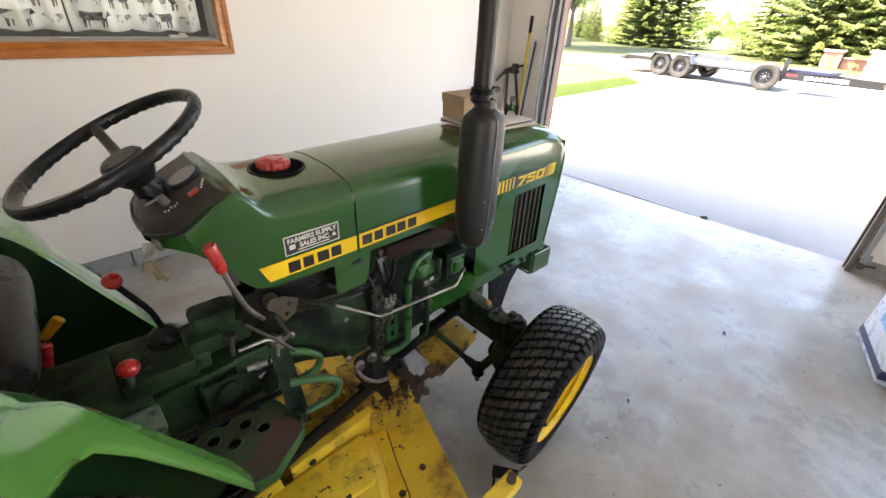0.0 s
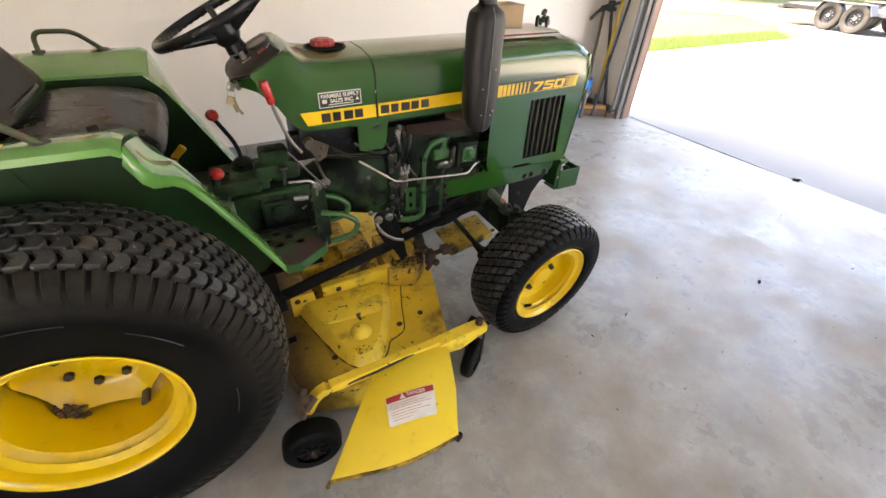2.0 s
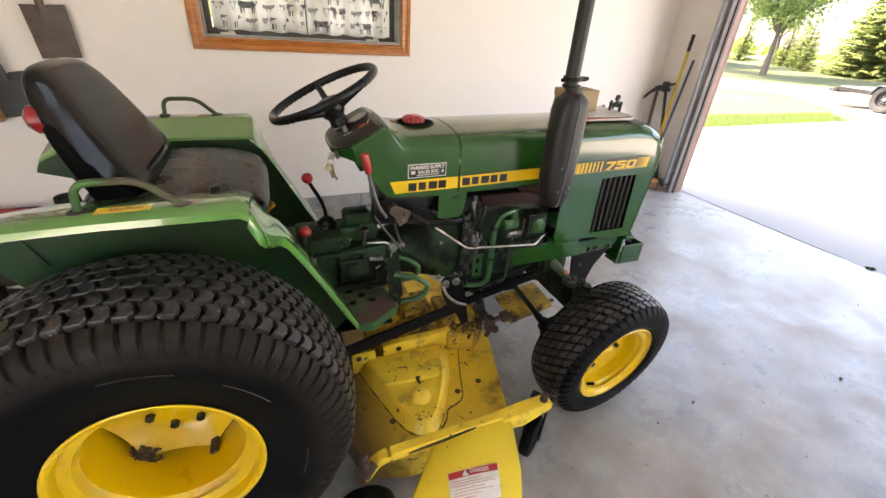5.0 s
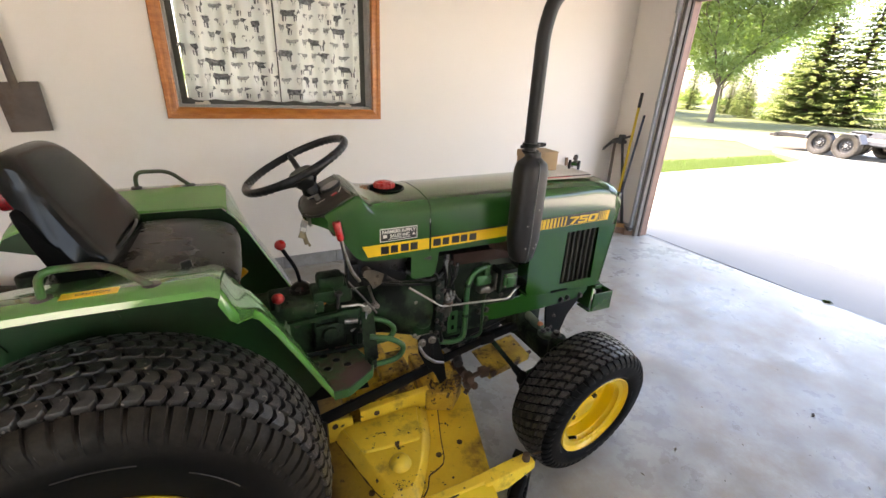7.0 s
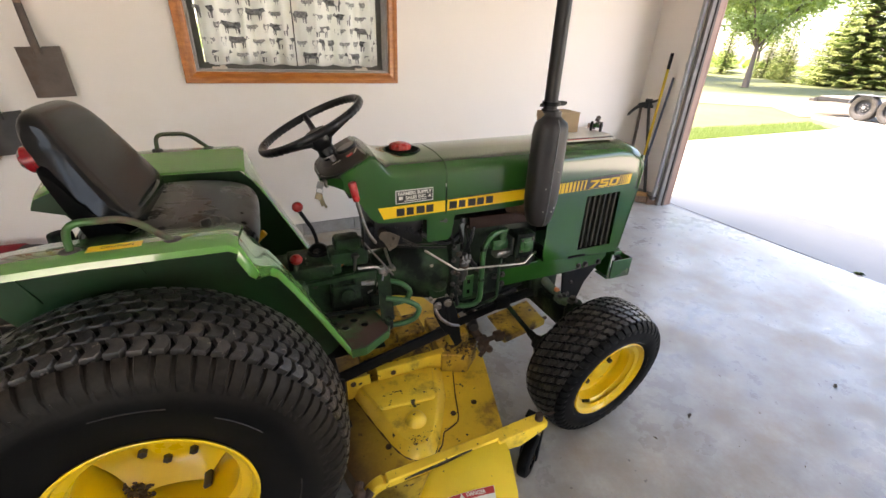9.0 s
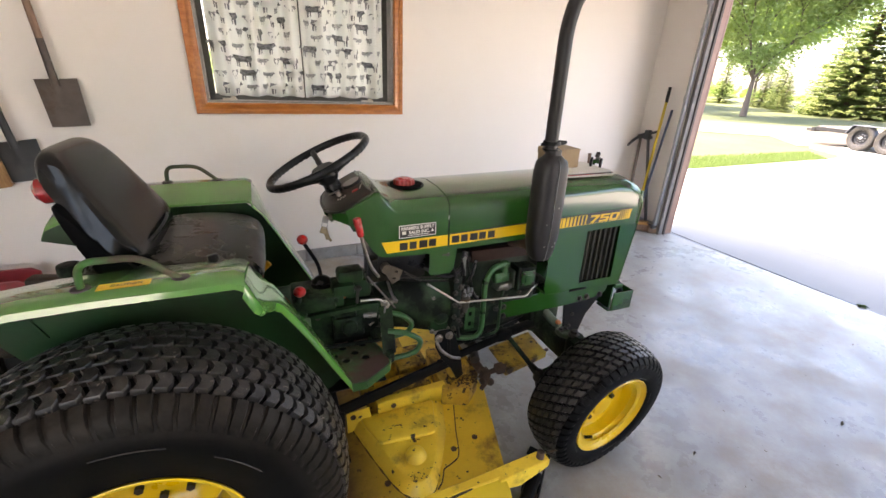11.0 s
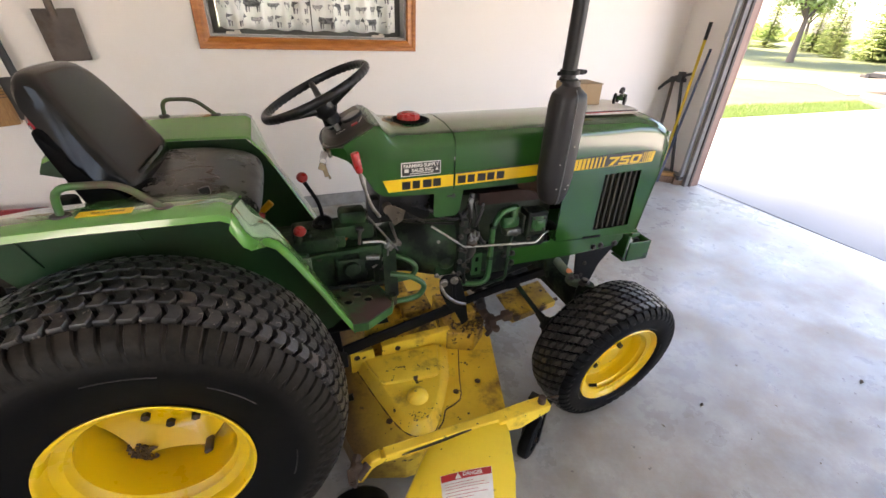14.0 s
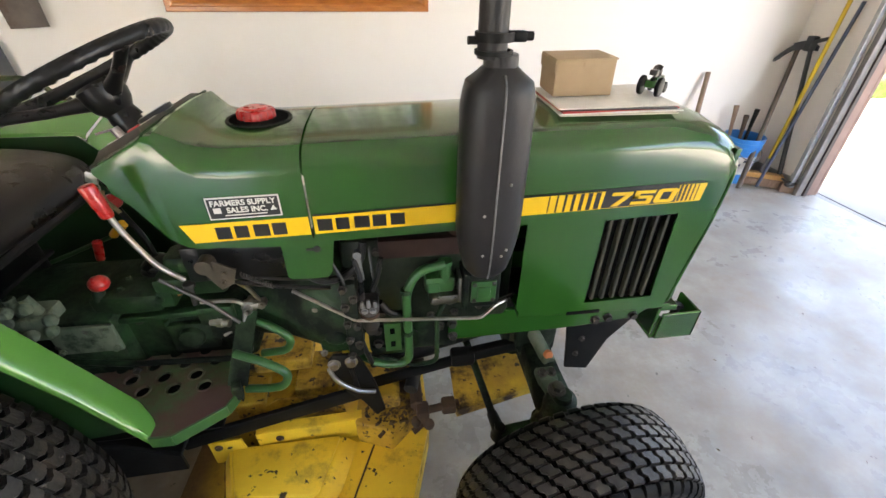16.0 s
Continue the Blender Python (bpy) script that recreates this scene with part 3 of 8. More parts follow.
    slab(DOOR_U + 0.01, DOOR_OUT, -1.75, JAMB_R - 0.03, 0.0, 0.103)), "block", "rough grey concrete footing below the drywall", "foundation")
for k in range(21):
    u = BACK_U + 0.02 + k * 0.40
    if u + 0.39 < DOOR_U:
        p = part("block", box((u + 0.195, W0 + 0.010, 0.0505), (0.388, 0.012, 0.097), 0.003), "block", foundation, "", False)
# dark strip fills the joint under the drywall, painting in its shadow
setting("wall_shadow_gap", slab(BACK_U, DOOR_U, W0 + 0.004, W0 + 0.012, 0.1032, 0.1048), "seal", "thin dark strip for the shadow gap above the footing", "trim")

# unseen garage roof, gable end towards the driveway; overhangs sized to cast shade
ridge = (JAMB_L + JAMB_R) / 2
setting("roof", join(
    prism([(WALL_V + 0.85, CEIL - 0.10), (ridge - 1.6, CEIL + 1.75), (ridge - 1.6, CEIL + 1.90), (WALL_V + 0.85, CEIL + 0.05)], BACK_U - 0.4, DOOR_OUT + 0.15, 'x'),
    prism([(ridge - 1.604, CEIL + 1.75), (SIDE_V - 0.5, CEIL + 0.10), (SIDE_V - 0.5, CEIL + 0.25), (ridge - 1.604, CEIL + 1.90)], BACK_U - 0.4, DOOR_OUT + 0.15, 'x'),
    prism([(W0, CEIL + 0.121), (SIDE_V, CEIL + 0.121), (ridge - 1.6, CEIL + 1.74)], DOOR_OUT - 0.1, DOOR_OUT, 'x')), "seal", "unseen dark shingled roof with overhangs sized to cast shade", "roof")

# door opening: jambs, seals, tracks
door_1 = tagged(new("door_1"), "open garage doorway with tan trim, dark seal and steel tracks", "doorway", kind="structure")
door_1.matrix_world = pose(0, 0, 0, 0, 0, GA)
for v, s in ((JAMB_L, 1), (JAMB_R, -1)):
    part("jamb", box((DOOR_U + 0.020, v + s * 0.015, DOOR_H / 2), (0.08, 0.03, DOOR_H), 0.003), "jamb", door_1, "grey brown weathered door jamb", False)
    part("door_stop", box((DOOR_U + 0.098, v + s * 0.012, DOOR_H / 2), (0.074, 0.034, DOOR_H), 0.004), "trim", door_1, "tan painted door stop", False)
    part("trim_board", box((DOOR_OUT + 0.013, v + s * 0.030, DOOR_H / 2), (0.026, 0.075, DOOR_H), 0.004), "trim", door_1, "tan painted trim board", False)
    part("weather_strip", box((DOOR_U + 0.045, v - s * 0.006, DOOR_H / 2), (0.03, 0.012, DOOR_H), 0.003), "seal", door_1, "black rubber weather strip", False)
    tr = part("track", join(
        prism([(0.020, 0.006), (0.055, 0.006), (0.055, 0.009), (0.023, 0.009), (0.023, 0.027), (0.055, 0.027), (0.055, 0.030), (0.020, 0.030)], 0.05, DOOR_H - 0.1, 'z'),
        tube([(0.028, 0.02, DOOR_H - 0.1), (0.028, 0.02, DOOR_H + 0.25), (-0.35, 0.02, DOOR_H + 0.45), (-2.3, 0.02, DOOR_H + 0.47)], 0.024, 0.30, 8)), "track", door_1, "galvanised door track", False)
    tr.matrix_local = pose(DOOR_U - 0.075, v + s * 0.055 - 0.02, 0)
    for z in (0.12, 0.70, 1.30, 1.85):
        part("bracket", join(box((DOOR_U - 0.014, v + s * 0.078, z), (0.028, 0.030, 0.040), 0.002), bolt((DOOR_U - 0.028, v + s * 0.082, z), (-1, 0, 0), 0.007)), "track", door_1, "galvanised track bracket", False)
    part("roller", join(cyl((DOOR_U - 0.075, v + s * 0.055, 0.075), (DOOR_U - 0.02, v + s * 0.055, 0.075), 0.02, seg=14), cyl((DOOR_U - 0.10, v + s * 0.03, 0.09), (DOOR_U - 0.06, v + s * 0.12, 0.09), 0.008, seg=10)), "dark_steel", door_1, "dark steel fittings at the track foot")
part("head_jamb", box((DOOR_U + 0.055, (JAMB_L + JAMB_R) / 2, DOOR_H + 0.015), (0.15, JAMB_L - JAMB_R + 0.06, 0.03), 0.003), "seal", door_1, "", False)
part("head_trim", box((DOOR_OUT + 0.013, (JAMB_L + JAMB_R) / 2, DOOR_H + 0.04), (0.026, JAMB_L - JAMB_R + 0.2, 0.08), 0.004), "trim", door_1, "", False)

# window with oak casing
window_1 = tagged(new("window_1"), "garage window with varnished oak casing behind a curtain", "window", kind="structure")
window_1.matrix_world = pose(0, 0, 0, 0, 0, GA)
CW = 0.068
wu0, wu1, wz0, wz1 = WIN_U0, WIN_U1, WIN_Z0, WIN_Z1


def casing(name, a, b, horizontal):
    """One length of moulded casing with mitred ends, proud of the wall."""
    prof = [(0.0, 0.0), (0.0, 0.012), (0.010, 0.020), (0.026, 0.016), (0.030, 0.0125), (0.040, 0.0125), (0.046, 0.018), (CW - 0.004, 0.019), (CW, 0.014), (CW, 0.0)]
    rows = []
    for end, (p, sgn) in enumerate(((a, -1), (b, 1))):
        rows.append([(p + sgn * w if horizontal else w, -d, w if horizontal else p + sgn * w) for w, d in prof])
    return loft(rows)


for name, bm, m in (
    ("bottom_casing", casing("c", wu0, wu1, True), Matrix.Translation((0, W0 - 0.0005, wz0)) @ Matrix.Diagonal((1, 1, -1, 1))),
    ("top_casing", casing("c", wu0, wu1, True), Matrix.Translation((0, W0 - 0.0005, wz1))),
    ("left_casing", casing("c", wz0, wz1, False), Matrix.Translation((wu0, W0 - 0.0005, 0)) @ Matrix.Diagonal((-1, 1, 1, 1))),
    ("right_casing", casing("c", wz0, wz1, False), Matrix.Translation((wu1, W0 - 0.0005, 0)))):
    part(name, place(bm, m), "oak", window_1, "varnished oak casing", False)
t = 0.014
part("liner", join(slab(wu0, wu1, W0, W1, wz0 + 0.0005, wz0 + t), slab(wu0, wu1, W0, W1, wz1 - t, wz1 - 0.0005),
                   slab(wu0 + 0.0005, wu0 + t, W0, W1, wz0 + t, wz1 - t), slab(wu1 - t, wu1 - 0.0005, W0, W1, wz0 + t, wz1 - t)), "block", window_1, "dusty grey window liner", False)
fr = 0.035
for name, s in (("sash", (wu0 + t, (wu0 + wu1) / 2 + 0.012)), ("sash", ((wu0 + wu1) / 2 + 0.013, wu1 - t))):
    a, b = s
    part(name, join(slab(a, b, W1 - 0.05, W1 - 0.02, wz0 + t, wz0 + t + fr), slab(a, b, W1 - 0.05, W1 - 0.02, wz1 - t - fr, wz1 - t),
                    slab(a, a + fr, W1 - 0.05, W1 - 0.02, wz0 + t + fr, wz1 - t - fr), slab(b - fr, b, W1 - 0.05, W1 - 0.02, wz0 + t + fr, wz1 - t - fr)), "sash", window_1, "dull grey sash", False)
    pane = part("pane", slab(a + fr, b - fr, W1 - 0.037, W1 - 0.033, wz0 + t + fr, wz1 - t - fr), "glass", window_1, "clear glass pane", False)
    pane.visible_shadow = False
for u in (wu0 + 0.13, wu1 - 0.19):
    part("latch", join(box((u, W0 + 0.035, wz0 + t + 0.006), (0.085, 0.03, 0.012), 0.003), box((u + 0.02, W0 + 0.03, wz0 + t + 0.017), (0.03, 0.018, 0.012), 0.003)), "paper", window_1, "pale window latch", False)

# curtain: two gathered panels with a dark farm print
for name, a, b, seed in (("curtain", wu0 + 0.055, wu0 + 0.60, 1), ("curtain", wu0 + 0.605, wu1 - 0.055, 2)):
    cur = thing(name, "white cotton curtain panel with a dark printed pattern", "curtain", (0, 0, 0), GA, "window curtains")
    rnd = random.Random(seed)
    ph = [rnd.uniform(0, 6) for _ in range(4)]

    def fold(u, z):
        k = (z - wz0) / (wz1 - wz0)
        return 0.026 * math.sin(u * 41 + ph[0] + 0.5 * k + 1.3 * math.sin(u * 9 + ph[3])) + 0.008 * math.sin(u * 87 + ph[1] - k) + 0.006 * math.sin(u * 19 + ph[2] + 2 * k)
    nu, nz = 90, 12
    z0, z1 = wz0 + 0.040, wz1 - 0.03
    vs, fs = [], []
    for j in range(nz + 1):
        for i in range(nu + 1):
            u = a + (b - a) * i / nu
            z = z0 + (z1 - z0) * j / nz + (0.004 * math.sin(u * 40 + ph[3]) if j == 0 else 0)
            vs.append((u, W0 + 0.068 + fold(u, z), z))
    for j in range(nz):
        for i in range(nu):
            q = j * (nu + 1) + i
            fs.append((q, q + 1, q + nu + 2, q + nu + 1))
    ob = new("cloth", data_of("cloth", vs, fs, "fabric", True))
    ob.parent = cur
    so = ob.modifiers.new("thick", 'SOLIDIFY')
    so.thickness = 0.0012
    # printed motifs: plain blots that follow the folds
    vs, fs, vs2, fs2 = [], [], [], []
    row = 0
    z = z0 + 0.05
    while z < z1 - 0.04:
        u = a + (0.045 if row % 2 else 0.10)
        col = row
        while u < b - 0.03:
            big = col % 3 == 0
            w, h = ((0.055, 0.036) if big else (0.034, 0.022) if col % 3 == 1 else (0.017, 0.030))
            tv, tf = (vs, fs) if big else (vs2, fs2)
            shapes = [[(-1, 0.25), (-0.9, 0.9), (-0.2, 0.75), (0.5, 0.85), (0.95, 1.0), (1.15, 0.5), (0.8, 0.3), (0.65, -0.15), (-0.75, -0.2)]]
            if big:
                shapes += [[(-0.85, -0.15), (-0.6, -0.15), (-0.66, -1.0), (-0.82, -1.0)], [(-0.5, -0.18), (-0.36, -0.18), (-0.42, -0.95), (-0.5, -0.95)],
                           [(0.34, -0.15), (0.56, -0.15), (0.46, -1.0), (0.36, -1.0)], [(0.60, -0.1), (0.72, -0.1), (0.66, -0.9), (0.58, -0.9)]]
            else:
                shapes += [[(-0.4, -0.15), (-0.2, -0.15), (-0.25, -0.8), (-0.38, -0.8)], [(0.25, -0.15), (0.4, -0.15), (0.36, -0.8), (0.25, -0.8)]]
            flip = -1 if rnd.random() < 0.35 else 1
            for sh in shapes:
                base = len(tv)
                for px, pz in sh:
                    uu, zz = u + flip * px * w, z + pz * h
                    tv.append((uu, W0 + 0.068 + fold(uu, zz) - 0.0022, zz))
                tf.append(tuple(range(base, base + len(sh))) if flip < 0 else tuple(range(base, base + len(sh)))[::-1])
            u += 0.118 if big else 0.082
            col += 1
        row += 1
        z += 0.080
    for nm, tv, tf, mm in (("print", vs, fs, "print"), ("light_print", vs2, fs2, "print_light")):
        ob = new(nm, data_of(nm, tv, tf, mm))
        ob.parent = cur
        tagged(ob, kind="stuff")

# ---- outdoors ----
ground = part("ground", slab(-260, 420, -300, 340, -0.6, -0.045), "grass", None, "", False)
tagged(ground, "mown summer lawn running out to the trees", "lawn", kind="structure")
rnd = random.Random(5)
apron = part("driveway_apron", prism([(4.19, -3.0), (4.16, 3.92), (8.0, 3.97), (12.6, 4.12), (13.6, 4.45), (14.4, 5.6), (22.5, 4.2), (24.0, -3.0)], -0.2, -0.012, 'z'), "apron", None, "", False)
tagged(apron, "pale concrete driveway in full sun", "driveway", kind="structure")
apron2 = part("apron_strip", prism([(3.98, -9.0), (3.98, 3.92), (4.150, 3.92), (4.178, -9.0)], -0.2, -0.012, 'z'), "apron", None, "", False)
tagged(apron2, "concrete threshold strip before the garage door", "pavement", kind="structure")
lane = part("lane", prism([(14.2, 5.8), (22.3, 4.4), (24.0, 9.0), (19.4, 12.6), (10.0, 22.0), (-4.0, 34.0), (-8.0, 30.0), (8.0, 15.0), (14.4, 8.9), (16.0, 7.6)], -0.2, -0.030, 'z'), "gravel", None, "", False)
tagged(lane, "pale dry grass lane crossing the lawn", "road", kind="structure")


# unseen yard added as a reflector for the garage interior
pad = part("yard_pad", prism([(4.19, -3.01), (4.19, -5.6), (-6.0, -5.6), (-6.0, -18.0), (24.0, -18.0), (24.0, -3.01)], -0.2, -0.012, 'z'), "yard", None, "", False)
tagged(pad, "unseen pale yard added to bounce sunlight into the garage", "pavement", kind="structure")

vs, fs = [], []
for k in range(26000):
    x, y = rnd.uniform(6.0, 14.2), 3.96 + 0.028 * 5 + 1.05 * rnd.random() ** 2.0 - 0.10
    if y < 3.99 + 0.032 * (x - 8) or x > 12.4 and y < 4.2 + (x - 12.4) * 0.9 or x > 13.7:
        continue
    h, a = rnd.uniform(0.03, 0.085), rnd.uniform(0, math.pi)
    w = 0.004 + 0.003 * (y - 3.95)
    dx, dy = math.cos(a) * w, math.sin(a) * w
    lx, ly = rnd.uniform(-0.03, 0.03), rnd.uniform(-0.03, 0.03)
    i = len(vs)
    vs += [(x - dx, y - dy, -0.05), (x + dx, y + dy, -0.05), (x + lx, y + ly, -0.045 + h)]
    fs.append((i, i + 1, i + 2))
tagged(new("grass_edge", data_of("grass_edge", vs, fs, "blade_grass")), "long bright grass along the driveway edge", "grass", kind="stuff")


def spruce_data(seed, h, r):
    """Trunk and crown meshes of a conifer: whorls of drooping boughs set with flat sprays."""
    rnd = random.Random(seed)
    trunk = lathe([(0.0, 0.0), (0.16 * r / 2, 0.0), (0.11 * r / 2, h * 0.4), (0.02, h * 0.97), (0.0, h)], 8)
    me = bpy.data.meshes.new("trunk")
    solid(trunk).to_mesh(me)
    trunk.free()
    me.materials.append(M["bark"])
    vs, fs = [], []
    z = 0.25
    while z < h * 0.985:
        k = z / h
        reach = r * (1 - k) ** 0.85 * rnd.uniform(0.82, 1.12) + 0.12
        count = max(5, int(13 * (1 - k) + 4))
        off = rnd.uniform(0, 6.3)
        for b in range(count):
            a = off + 2 * math.pi * b / count + rnd.uniform(-0.25, 0.25)
            ln = reach * rnd.uniform(0.72, 1.1)
            droop = rnd.uniform(0.12, 0.34)
            ca, sa = math.cos(a), math.sin(a)
            steps = max(3, int(ln / 0.17))
            for s in range(1, steps + 1):
                t = s / steps
                px, py = ca * ln * t, sa * ln * t
                pz = z - droop * ln * t + 0.22 * ln * t * t
                for side in (-1, 1, 0):
                    w = (0.20 + 0.26 * (1 - t)) * (0.55 + 0.12 * r) * rnd.uniform(0.7, 1.25)
                    ang = a + side * rnd.uniform(0.6, 1.15)
                    ex, ey = math.cos(ang) * w, math.sin(ang) * w
                    hang = rnd.uniform(0.0, 0.12) + 0.05
                    wx, wy = -math.sin(ang) * w * 0.24, math.cos(ang) * w * 0.24
                    i = len(vs)
                    vs += [(px - wx * 0.5, py - wy * 0.5, pz), (px + ex * 0.55 - wx, py + ey * 0.55 - wy, pz - hang * 0.4 + rnd.uniform(-.03, .03)),
                           (px + ex, py + ey, pz - hang), (px + ex * 0.55 + wx, py + ey * 0.55 + wy, pz - hang * 0.4 + rnd.uniform(-.03, .03))]
                    fs.append((i, i + 1, i + 2, i + 3))
        z += 0.17 + 0.13 * (1 - k)
    return me, data_of("crown", vs, fs, "needles")


def tree_thing(name, label, category, meshes, at, scale=1.0, rz=0.0, group=""):
    ob = thing(name, label, category, at, rz, group)
    for nm, me in zip(("trunk", "crown"), meshes):
        p = new(nm, me)
        p.parent = ob
        p.matrix_local = Matrix.Diagonal((scale, scale, scale, 1))
    return ob


SPRUCE = [spruce_data(11, 9.0, 3.0), spruce_data(12, 8.0, 3.1), spruce_data(13, 7.0, 2.2)]
for k, (x, y, v, s) in enumerate((
    (37.2, 17.0, 0, 0.60), (35.4, 14.8, 1, 1.0), (36.0, 12.9, 0, 0.95), (33.6, 6.6, 2, 0.92), (31.4, 3.6, 1, 1.15), (31.2, 1.0, 0, 1.15),
    (32.6, -0.6, 1, 1.1), (33.5, -4.0, 0, 1.1), (33.8, -8.0, 1, 1.1), (39.3, 21.2, 2, 0.55), (41.0, 23.6, 1, 0.42), (43.8, 24.3, 2, 0.5),
    (37.6, 27.6, 1, 0.5), (44.0, 29.5, 0, 0.5), (35.4, 18.6, 2, 0.36), (41.0, 17.6, 0, 0.80), (38.6, 5.2, 1, 1.10), (38.0, 2.0, 0, 1.2), (30.0, 32.0, 1, 0.6), (47, 19.5, 2, 0.5))):
    tree_thing("spruce_tree", "tall dark green spruce with drooping boughs on the lawn" if s > 0.7 else "small sunlit green spruce at the edge of the lawn", "tree", SPRUCE[v], (x, y, -0.05), s, k * 47.0, "spruces beyond the driveway")


def broadleaf_data(seed, h, crown_r, leaves=10500):
    """A spreading tree: forked limbs, and leaves gathered about the twig ends."""
    rnd = random.Random(seed)
    pieces, tips = [], []

    def limb(p, d, ln, r, depth):
        q = p + d * ln
        mid = p.lerp(q, 0.5) + Vector((rnd.uniform(-1, 1), rnd.uniform(-1, 1), 0)) * ln * 0.06
        pieces.append(tube([p, mid, q], [r, r * 0.86, r * 0.7], 0, 7))
        tips.extend([q, mid] * (1, 1, 2, 5, 12)[depth])
        if depth == 0:
            return
        for k in range(3 if depth > 1 else 4):
            ax = d.orthogonal().normalized()
            ax.rotate(Matrix.Rotation(rnd.uniform(0, 6.3), 3, d))
            nd = d.copy()
            nd.rotate(Matrix.Rotation(rnd.uniform(0.35, 0.85), 3, ax))
            nd = (nd + Vector((0, 0, 0.20))).normalized()
            limb(q if k else p.lerp(q, 0.8), nd, ln * rnd.uniform(0.62, 0.82), r * 0.62, depth - 1)
    base = Vector((0, 0, 0))
    fork = Vector((0.25, 0.1, h * 0.17))
    pieces.append(tube([base, fork * 0.5, fork], [0.19, 0.140, 0.105], 0, 9))
    for d in ((0.20, 0.1, 1.0), (-0.45, 0.2, 0.9), (0.5, -0.40, 0.8), (0.0, 0.5, 0.9)):
        limb(fork, Vector(d).normalized(), h * 0.235, 0.066, 4)
    me = bpy.data.meshes.new("trunk")
    wood = join(*pieces)
    solid(wood).to_mesh(me)
    wood.free()
    me.materials.append(M["bark"])
    tips = [p for p in tips if rnd.random() < 0.62]
    vs, fs = [], []
    for k in range(leaves):
        c = rnd.choice(tips) + Vector((rnd.gauss(0, 1), rnd.gauss(0, 1), rnd.gauss(0, 0.5))) * crown_r * 0.105
        a = Vector((rnd.uniform(-1, 1), rnd.uniform(-1, 1), rnd.uniform(-0.5, 0.5))).normalized()
        b = a.orthogonal().normalized()
        s = rnd.uniform(0.055, 0.115)
        i = len(vs)
        vs += [c - a * s, c + b * s * 0.6, c + a * s, c - b * s * 0.6]
        fs.append((i, i + 1, i + 2, i + 3))
    return me, data_of("crown", vs, fs, "leaf")


BROAD = broadleaf_data(21, 11.5, 6.5, 64000)
tree_thing("shade_tree", "leafy shade tree with a forked trunk on the lawn", "tree", BROAD, (25.6, 14.9, -0.05), 1.0, 20.0)
tree_thing("shade_tree", "leafy green tree standing behind the spruces", "tree", BROAD, (50.0, 30.0, -0.05), 1.1, 140.0)
tree_thing("shade_tree", "leafy green tree standing far across the lawn", "tree", BROAD, (30.0, 26.0, -0.05), 1.0, 250.0)
BUSH = broadleaf_data(33, 2.4, 1.9, 5000)
tree_thing("round_bush", "small round green bush on the far lawn", "bush", BUSH, (52.9, 15.4, -0.05), 0.75, 0.0)

# far hedgerow that closes the view
vs, fs = [], []
for k in range(9000):
    a = radians(rnd.uniform(-80, 95))
    d = rnd.uniform(95, 130)
    c = Vector((d * math.cos(a), d * math.sin(a), rnd.random() ** 1.5 * (2.5 + 2.0 * math.sin(a * 9) + 1.2 * math.sin(a * 23))))
    s = rnd.uniform(0.5, 1.1)
    p, q = Vector((rnd.uniform(-1, 1), rnd.uniform(-1, 1), rnd.uniform(-1, 1))) * s, Vector((rnd.uniform(-1, 1), rnd.uniform(-1, 1), rnd.uniform(-1, 1))) * s
    i = len(vs)
    vs += [c - p, c + q, c + p, c - q]
    fs.append((i, i + 1, i + 2, i + 3))
tagged(new("far_woods", data_of("far_woods", vs, fs, "leaf")), "distant band of green woods", "woods", kind="stuff")

# brick piers beyond the trailer
def brick_pier(at, w, d, h, rz):
    ob = thing("brick_pier", "red brick pier with a cream stone cap", "pier", at, rz, "brick piers")
    part("core", box((0, 0, h / 2), (w - 0.02, d - 0.02, h), 0), "stone", ob, "", False)
    part("cap", box((0, 0, h + 0.04), (w + 0.10, d + 0.10, 0.08), 0.01), "stone", ob, "cream stone cap", False)
    me = bpy.data.meshes.new("brick")
    b = box((0, 0, 0), (0.215, 0.03, 0.062), 0.003, seg=1)
    b.to_mesh(me)
    b.free()
    me.materials.append(M["brick"])
    rows = int(h / 0.075)
    for j in range(rows):
        for i in range(int(w / 0.225) + 1):
            x = -w / 2 + 0.1125 + i * 0.225 - (0.1125 if j % 2 else 0)
            if -w / 2 + 0.05 < x < w / 2 - 0.05:
                for s in (-1, 1):
                    p = new("brick", me)
                    p.parent = ob
                    p.matrix_local = pose(x, s * (d / 2 - 0.008), 0.04 + j * 0.075)
        for i in range(int(d / 0.225) + 1):
            y = -d / 2 + 0.1125 + i * 0.225 - (0.1125 if j % 2 else 0)
            if -d / 2 + 0.05 < y < d / 2 - 0.05:
                p = new("brick", me)
                p.parent = ob
                p.matrix_local = pose(-(w / 2 - 0.008), y, 0.04 + j * 0.075, 0, 0, 90)
    return ob


brick_pier((28.3, 2.35, -0.045), 0.70, 0.70, 0.70, 4)
low = thing("garden_wall", "low red brick garden wall joining the piers", "wall", (28.3, 0.9, -0.045))
part("core", box((0, 0, 0.22), (0.28, 2.1, 0.44), 0.01), "brick", low, "", False)
part("coping", box((0, 0, 0.465), (0.36, 2.1, 0.05), 0.01), "stone", low, "cream stone coping", False)
pier = thing("stone_pier", "broad cream stone pier with a flat cap", "pier", (25.0, 0.05, -0.045), 0)
part("body", box((0, 0, 0.42), (0.9, 1.5, 0.84), 0.02), "stone", pier, "", False)
part("cap", box((0, 0, 0.88), (1.05, 1.65, 0.08), 0.015), "stone", pier, "flat stone cap", False)


# ---- trailer ----
def road_wheel(parent, at, r=0.39, w=0.21, name="wheel"):
    ob = new(name)
